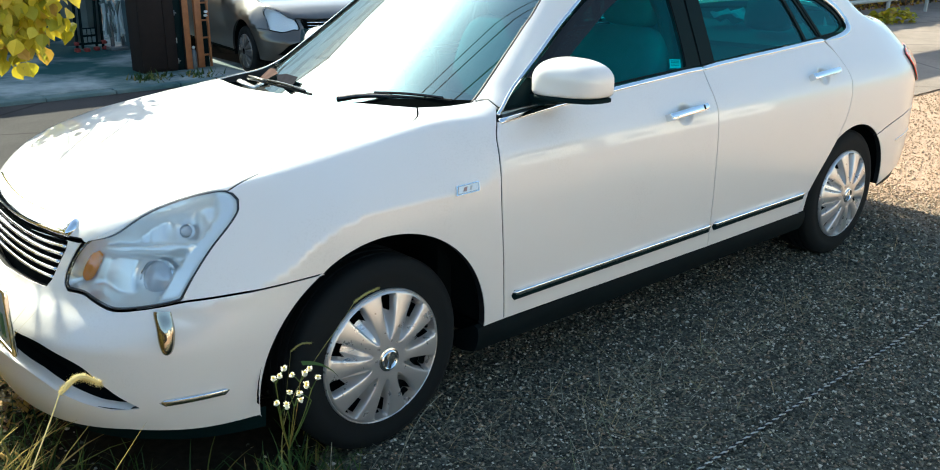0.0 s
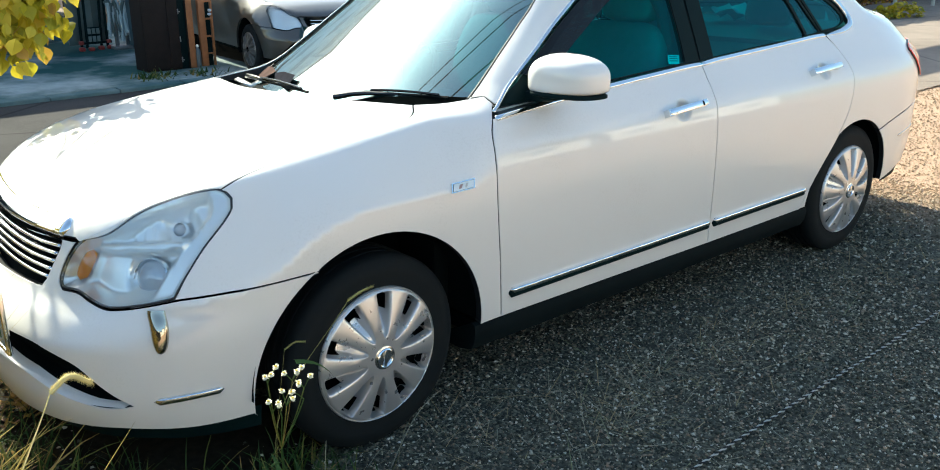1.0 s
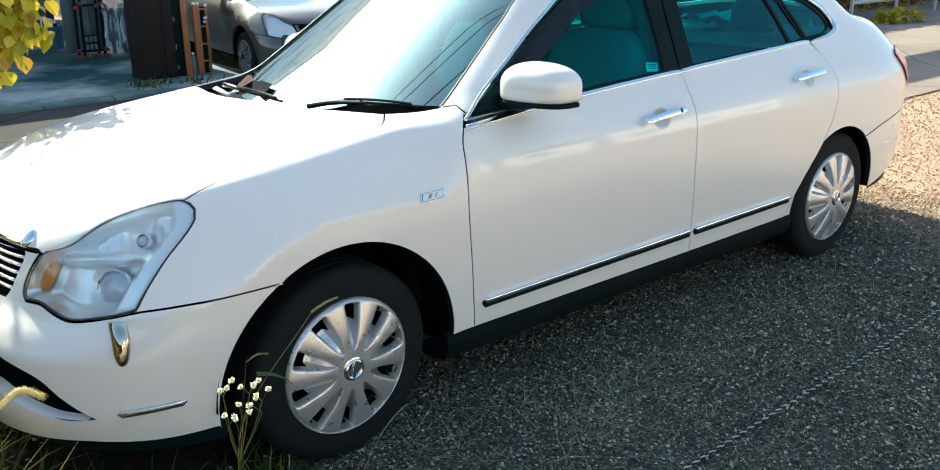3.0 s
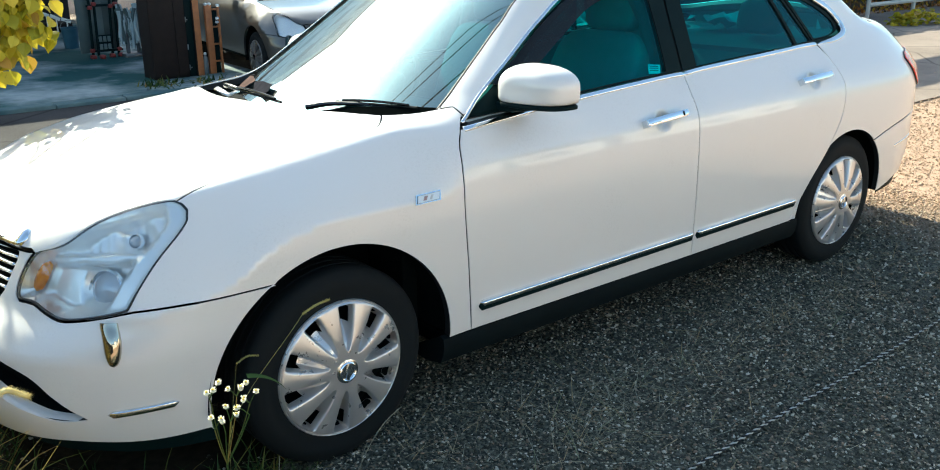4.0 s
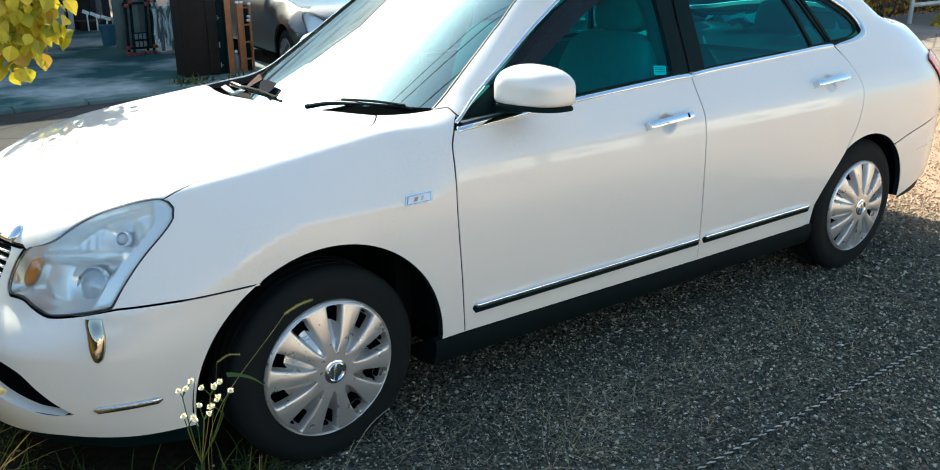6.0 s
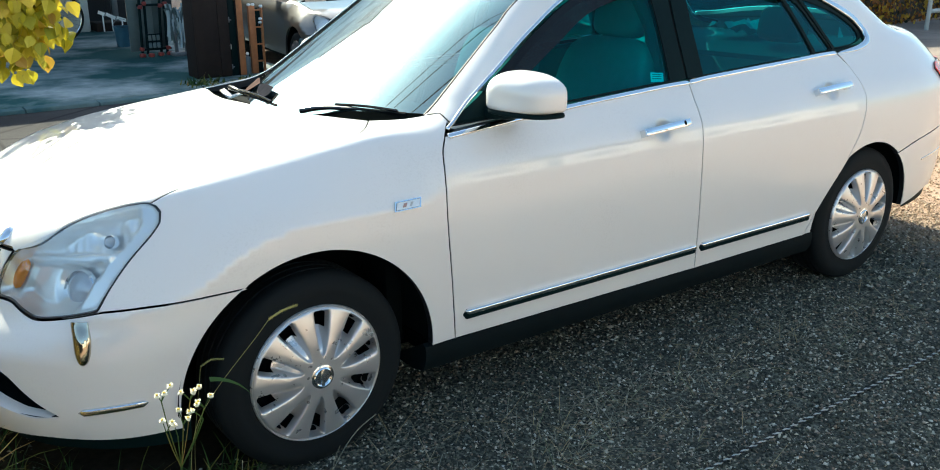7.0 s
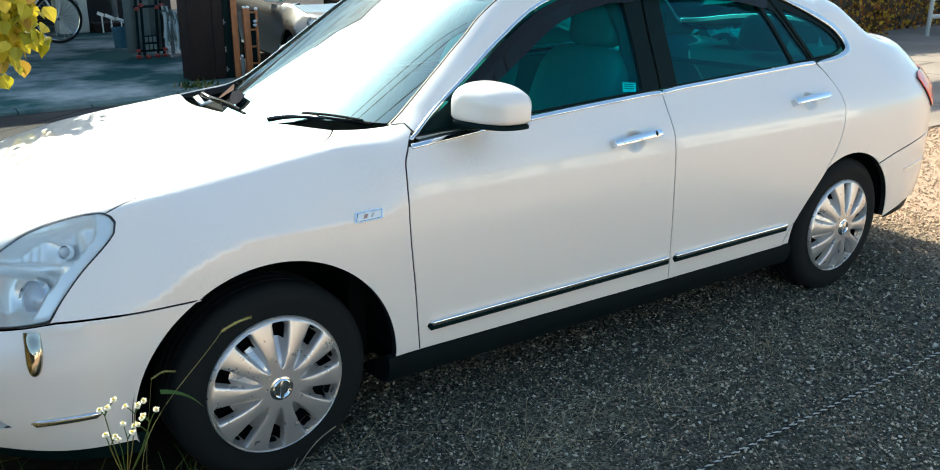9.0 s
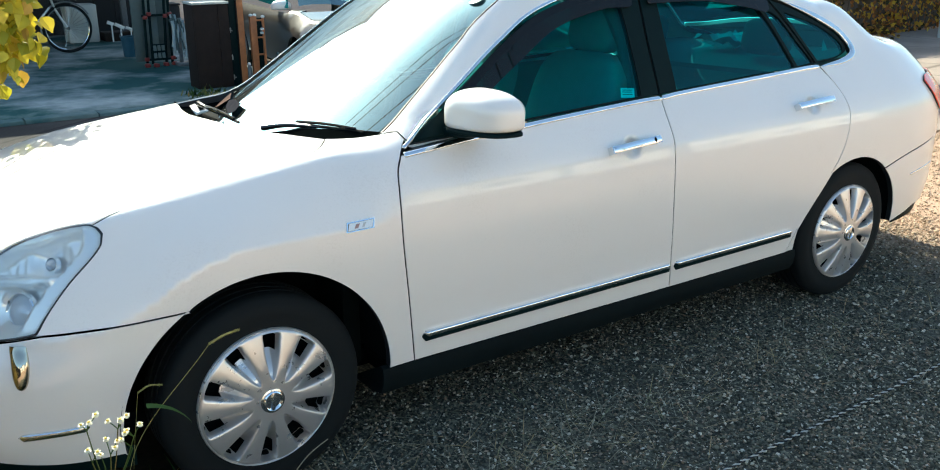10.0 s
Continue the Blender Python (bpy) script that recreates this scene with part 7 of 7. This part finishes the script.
for k in range(6):
    part("post", block(k * 2.2, k * 2.2 + 0.09, 0.024, 0.11, 0.0, 1.6, 0.006), PLANKS, fence)


def leaf_mat(name, *stops, glow=0.36):
    m = Mat(name)
    col = m.ramp(m.island(), *stops)
    m.set(Base_Color=col, Roughness=0.55)
    tr = m.node("ShaderNodeBsdfTranslucent", Color=col)
    mx = m.node("ShaderNodeMixShader", Fac=glow)
    m.t.links.new(m.b.outputs[0], mx.inputs[1])
    m.t.links.new(tr.outputs[0], mx.inputs[2])
    m.t.links.new(mx.outputs[0], m.out.inputs["Surface"])
    return m.m


CREEPER = leaf_mat("creeper_leaves", (0.0, (0.03, 0.04, 0.015)), (0.3, (0.20, 0.11, 0.04)), (0.55, (0.46, 0.18, 0.05)), (0.78, (0.66, 0.40, 0.05)), (1.0, (0.75, 0.56, 0.07)), glow=0.65)
YELLOW_LEAF = leaf_mat("yellow_leaves", (0.0, (0.24, 0.25, 0.02)), (0.4, (0.46, 0.38, 0.02)), (0.8, (0.58, 0.46, 0.03)), (1.0, (0.38, 0.22, 0.04)))


def leaf(c, size, n, d, fold=0.25):
    """A broad leaf with a point and a fold along its rib. n: its face, d: where it points."""
    n = n.normalized()
    d = (d - n * d.dot(n)).normalized()
    s = n.cross(d)
    rows = ((0.0, 0.02), (0.18, 0.34), (0.42, 0.46), (0.68, 0.33), (0.86, 0.14), (1.0, 0.01))
    vs, fs = [], []
    for f, w in rows:
        m = c + d * size * f - n * size * 0.18 * f * f
        e = s * size * w
        vs += [tuple(m - e + n * size * w * fold), tuple(m), tuple(m + e + n * size * w * fold)]
    for k in range(5):
        a = k * 3
        fs += [(a, a + 1, a + 4, a + 3), (a + 1, a + 2, a + 5, a + 4)]
    return vs, fs


rl = random.Random(17)
lv = []
for _ in range(4600):
    x = rl.uniform(0.0, 11.0)
    thick = 0.5 + 0.5 * math.sin(x * 1.3) * math.sin(x * 0.47 + 1)
    z = rl.uniform(0.02, 0.5 + 1.1 * thick)
    lv.append(leaf(Vector((10.0 + x, 6.56 - abs(rl.gauss(0, 0.10)), z)), rl.uniform(0.04, 0.085), Vector((rl.gauss(0, 0.5), -1, rl.gauss(0.3, 0.5))), Vector((rl.gauss(0, 0.6), -0.2, -1))))
solid("creeper", joined(*lv), CREEPER, "yellow and rust-coloured autumn creeper on a fence", "creeper", kind="stuff", smooth=False)
for k, (x, y, s) in enumerate(((13.4, 5.1, 0.20), (13.9, 5.0, 0.24), (12.4, 6.1, 0.25))):
    lv = []
    for _ in range(150):
        a, e, q = rl.uniform(0, 6.28), rl.uniform(0, 1.4), rl.uniform(0.5, 1.0) * s
        c = Vector((x + q * math.cos(a) * math.cos(e) * 1.4, y + q * math.sin(a) * math.cos(e), q * math.sin(e) * 0.9 + 0.02))
        lv.append(leaf(c, rl.uniform(0.05, 0.10), Vector((rl.gauss(0, 0.6), rl.gauss(0, 0.6), 1)), Vector((math.cos(a), math.sin(a), rl.gauss(0, 0.4)))))
    solid("low_shrub", joined(*lv), YELLOW_LEAF if k != 2 else CREEPER, "low yellow-green shrub by the roadside", "shrub", group="roadside shrubs", smooth=False)
rail = thing("guard_rail", "pale blue-white pipe rail in front of the fence", "rail", (13.2, 5.6, 0))
for z in (0.30, 0.58):
    part("bar", tube([(0, 0, z), (6.0, 0.0, z)], 0.035, 8), WHITE_ITEM, rail)
for x in (0.0, 1.5, 3.0, 4.5, 6.0):
    part("post", tube([(x, 0, 0), (x, 0, 0.68)], 0.035, 8), WHITE_ITEM, rail)
barn = thing("neighbour_house", "house with pale horizontal siding beyond the fence", "house", (9.5, 8.2, 0))
for k in range(10):
    part("siding_board", block(0, 11.0, 0.0 + 0.004 * (k % 2), 0.03, 0.25 * k, 0.25 * k + 0.245, 0.004), simple("pale_siding", (0.50, 0.54, 0.56), 0.6, 0, 0.08, 4) if k == 0 else bpy.data.materials["pale_siding"], barn, smooth=False)
part("wall_core", block(0, 11.0, 0.03, 6.0, 0.0, 2.5, 0.0), bpy.data.materials["pale_siding"], barn)

# unseen flat roof, added to cast the band of shade across the road
port = thing("neighbour_carport", "unseen narrow flat roof on steel posts, added to shade a band of road", "carport", (6.6, 6.4, 0))
part("roof_sheet", block(0, 7.4, 0.0, 0.9, 2.98, 3.03, 0.005), STEEL, port)
for x in (0.05, 7.3):
    part("post", block(x - 0.04, x + 0.04, 0.80, 0.88, 0.0, 2.98, 0.006), STEEL, port)

# ---- the tree whose yellow leaves hang into view ----
tree = thing("tree", "young tree with yellow autumn leaves beside the road", "tree", (-2.70, 3.0, 0))
BARK = simple("grey_brown_bark", (0.13, 0.10, 0.075), 0.9, 0, 0.3, 25, 0.004)
trunk = spline([(0, 0, 0), (0.03, -0.02, 0.9), (0.0, 0.05, 1.8), (0.10, 0.0, 2.8), (0.05, 0.05, 3.6)], 0.15)
part("trunk", tube(trunk, np.linspace(0.075, 0.015, len(trunk)), 10), BARK, tree)
rt = random.Random(23)
limbs, crown = [], []


def hang(points, n, size, spread, least=0.25):
    p = spline(points, 0.06)
    limbs.append(tube(p, np.linspace(0.018, 0.003, len(p)), 6))
    for _ in range(n):
        f = rt.uniform(least, 1.0)
        q = Vector(p[min(int(f * (len(p) - 1)), len(p) - 1)])
        c = q + Vector((rt.gauss(0, spread), rt.gauss(0, spread), rt.gauss(-0.02, spread)))
        crown.append(leaf(c, size * rt.uniform(0.7, 1.25), Vector((rt.gauss(0, 0.8), -0.8 + rt.gauss(0, 0.5), 0.6 + rt.gauss(0, 0.4))), Vector((rt.gauss(0, 0.4), rt.gauss(0, 0.4), -1)), rt.uniform(0.1, 0.4)))


# the branches that reach over the car's nose (places from the trunk's foot)
hang([(0.03, 0, 1.5), (1.500, -0.65, 1.80), (2.316, -0.858, 1.551), (2.368, -0.900, 0.942)], 190, 0.066, 0.046, 0.88)
hang([(0.03, 0, 1.6), (1.600, -0.6, 1.90), (2.421, -0.837, 1.624), (2.463, -0.879, 1.068)], 190, 0.066, 0.046, 0.88)
hang([(0.03, 0, 1.7), (1.450, -0.7, 1.95), (2.211, -0.847, 1.603), (2.279, -0.900, 0.952)], 190, 0.066, 0.046, 0.88)
hang([(0.03, 0, 1.7), (1.300, -0.9, 1.95), (1.720, -1.20, 1.70), (1.800, -1.32, 1.35)], 7, 0.055, 0.08, 0.8)
# unseen leafy limbs ahead of the nose, added to shade it and the ground
for k in range(12):
    x, y, z = rt.uniform(-1.3, -0.3), rt.uniform(-1.2, 0.9), rt.uniform(1.7, 3.2)
    hang([(0.03, 0, z - 0.35), (x * 0.5, y * 0.5, z + 0.12), (x, y, z)], 90, 0.075, 0.16, 0.35)
for y, z, x in ((-0.15, 1.95, 0.92),):
    hang([(0.03, 0, z - 0.25), (x * 0.5, y * 0.5, z + 0.12), (x, y, z)], 70, 0.065, 0.12, 0.5)
for k in range(18):
    x, y, z = rt.uniform(0.4, 1.15), rt.uniform(-2.3, -0.9), rt.uniform(0.75, 1.35)
    hang([(0.03, 0, z + 0.25), (x * 0.5, y * 0.5, z + 0.30), (x, y, z)], 60, 0.06, 0.11, 0.4)
for k in range(14):
    a, z0 = rt.uniform(0, 6.28), rt.uniform(1.6, 3.3)
    L = rt.uniform(0.5, 1.0)
    e = Vector((math.cos(a), math.sin(a), 0))
    hang([(0.04, 0.02, z0), tuple(e * L * 0.5 + Vector((0, 0, z0 + 0.35))), tuple(e * L + Vector((0, 0, z0 + 0.15 * rt.random())))], 60, 0.08, 0.13)
part("limbs", joined(*limbs), BARK, tree)
part("crown", joined(*crown), YELLOW_LEAF, tree, smooth=False)

# ---- tall building far beyond the yard, seen only as a reflection in the windscreen ----
SHUTTER = simple("grey_shutter", (0.36, 0.38, 0.40), 0.6, 0, 0.1, 4)
block_house = thing("apartment_building", "pale grey apartment building mirrored in the windscreen", "building", (4.8, 31.0, 0))
part("wall", block(0, 11.0, 0, 9.0, 0, 15.0, 0), simple("pale_grey_render", (0.50, 0.52, 0.54), 0.8, 0, 0.1, 2), block_house)
part("roof", block(-0.3, 11.3, -0.3, 9.3, 15.0, 15.3, 0), STEEL, block_house)
for j in range(5):
    for k in range(4):
        part("window", block(0.9 + 2.6 * k, 2.4 + 2.6 * k, -0.03, 0.0, 0.9 + 2.9 * j, 2.2 + 2.9 * j, 0.01), SHUTTER, block_house)

# ---- houses across the lot, behind the camera ----
CREAM = simple("cream_render", (0.60, 0.58, 0.545), 0.8, 0, 0.08, 3)
ROOF_TILE = simple("dark_roof_tiles", (0.07, 0.065, 0.07), 0.6, 0, 0.2, 8)
for k, (x, w, h) in enumerate(((-13.0, 9.0, 3.2), (-2.0, 6.5, 5.4), (6.5, 10.0, 3.0), (19.0, 9.0, 5.2))):
    hs = thing("cream_house", "cream-walled house facing the lot", "house", (x, -15.0 - 1.5 * (k % 2), 0), "houses behind the lot")
    part("wall", block(0, w, -6, 0, 0, h, 0), CREAM, hs)
    part("roof", ([(-0.4, 0.5, h), (w + 0.4, 0.5, h), (w + 0.4, -3, h + 1.5), (-0.4, -3, h + 1.5), (-0.4, -6.5, h), (w + 0.4, -6.5, h)], [(0, 1, 2, 3), (3, 2, 5, 4), (0, 3, 4), (1, 5, 2)]), ROOF_TILE, hs, smooth=False)
    for j in range(3):
        part("window", block(0.8 + j * w / 3, 2.0 + j * w / 3, 0.0, 0.03, 0.9, 2.0, 0.01), PROJECTOR, hs)

# ---- overhead wires along the road, on two poles ----
wires = thing("utility_line", "black overhead wires on concrete poles across the lot", "power line")
WIRE_DIR = Vector((-0.55, 0.835, 0.0))
WIRE_MID = Vector((0.80, 2.75, 0.0))
for f in (-17.0, 17.0):
    p = WIRE_MID + WIRE_DIR * f
    part("pole", tube([(p.x, p.y, 0), (p.x, p.y, 9.0)], [0.16, 0.10], 14), KERB, wires)
    part("crossarm", moved(block(-1.0, 1.0, -0.05, 0.05, 7.9, 8.02, 0.01), Matrix.Translation((p.x, p.y, 0)) @ Matrix.Rotation(math.atan2(0.55, 0.835), 4, "Z")), STEEL, wires)
for k, (d, up) in enumerate(((-0.42, 0.0), (-0.16, 0.1), (0.30, 0.0), (0.62, 0.15))):
    side = Vector((WIRE_DIR.y, -WIRE_DIR.x, 0)) * d + WIRE_MID
    part("wire", tube([tuple(side + WIRE_DIR * f + Vector((0, 0, 7.0 + up + 0.0032 * f * f))) for f in np.linspace(-17, 17, 30)], 0.016, 5), BLACK_TRIM, wires)

# weeds in the yard's cracks
ry = np.random.default_rng(31)
patch = []
for x, y, n in ((1.95, 6.85, 60), (2.10, 6.90, 70), (2.50, 6.78, 70)):
    patch.append(moved(tuft(x, y, n, 0.10, ry, 0.09, 0.026, (10, 80), (10, 60)), Matrix.Translation((0, 0, 0.03))))
solid("yard_weeds", joined(*patch), GREEN, "low green weeds growing from the yard's edge", "weeds", kind="stuff", smooth=False)
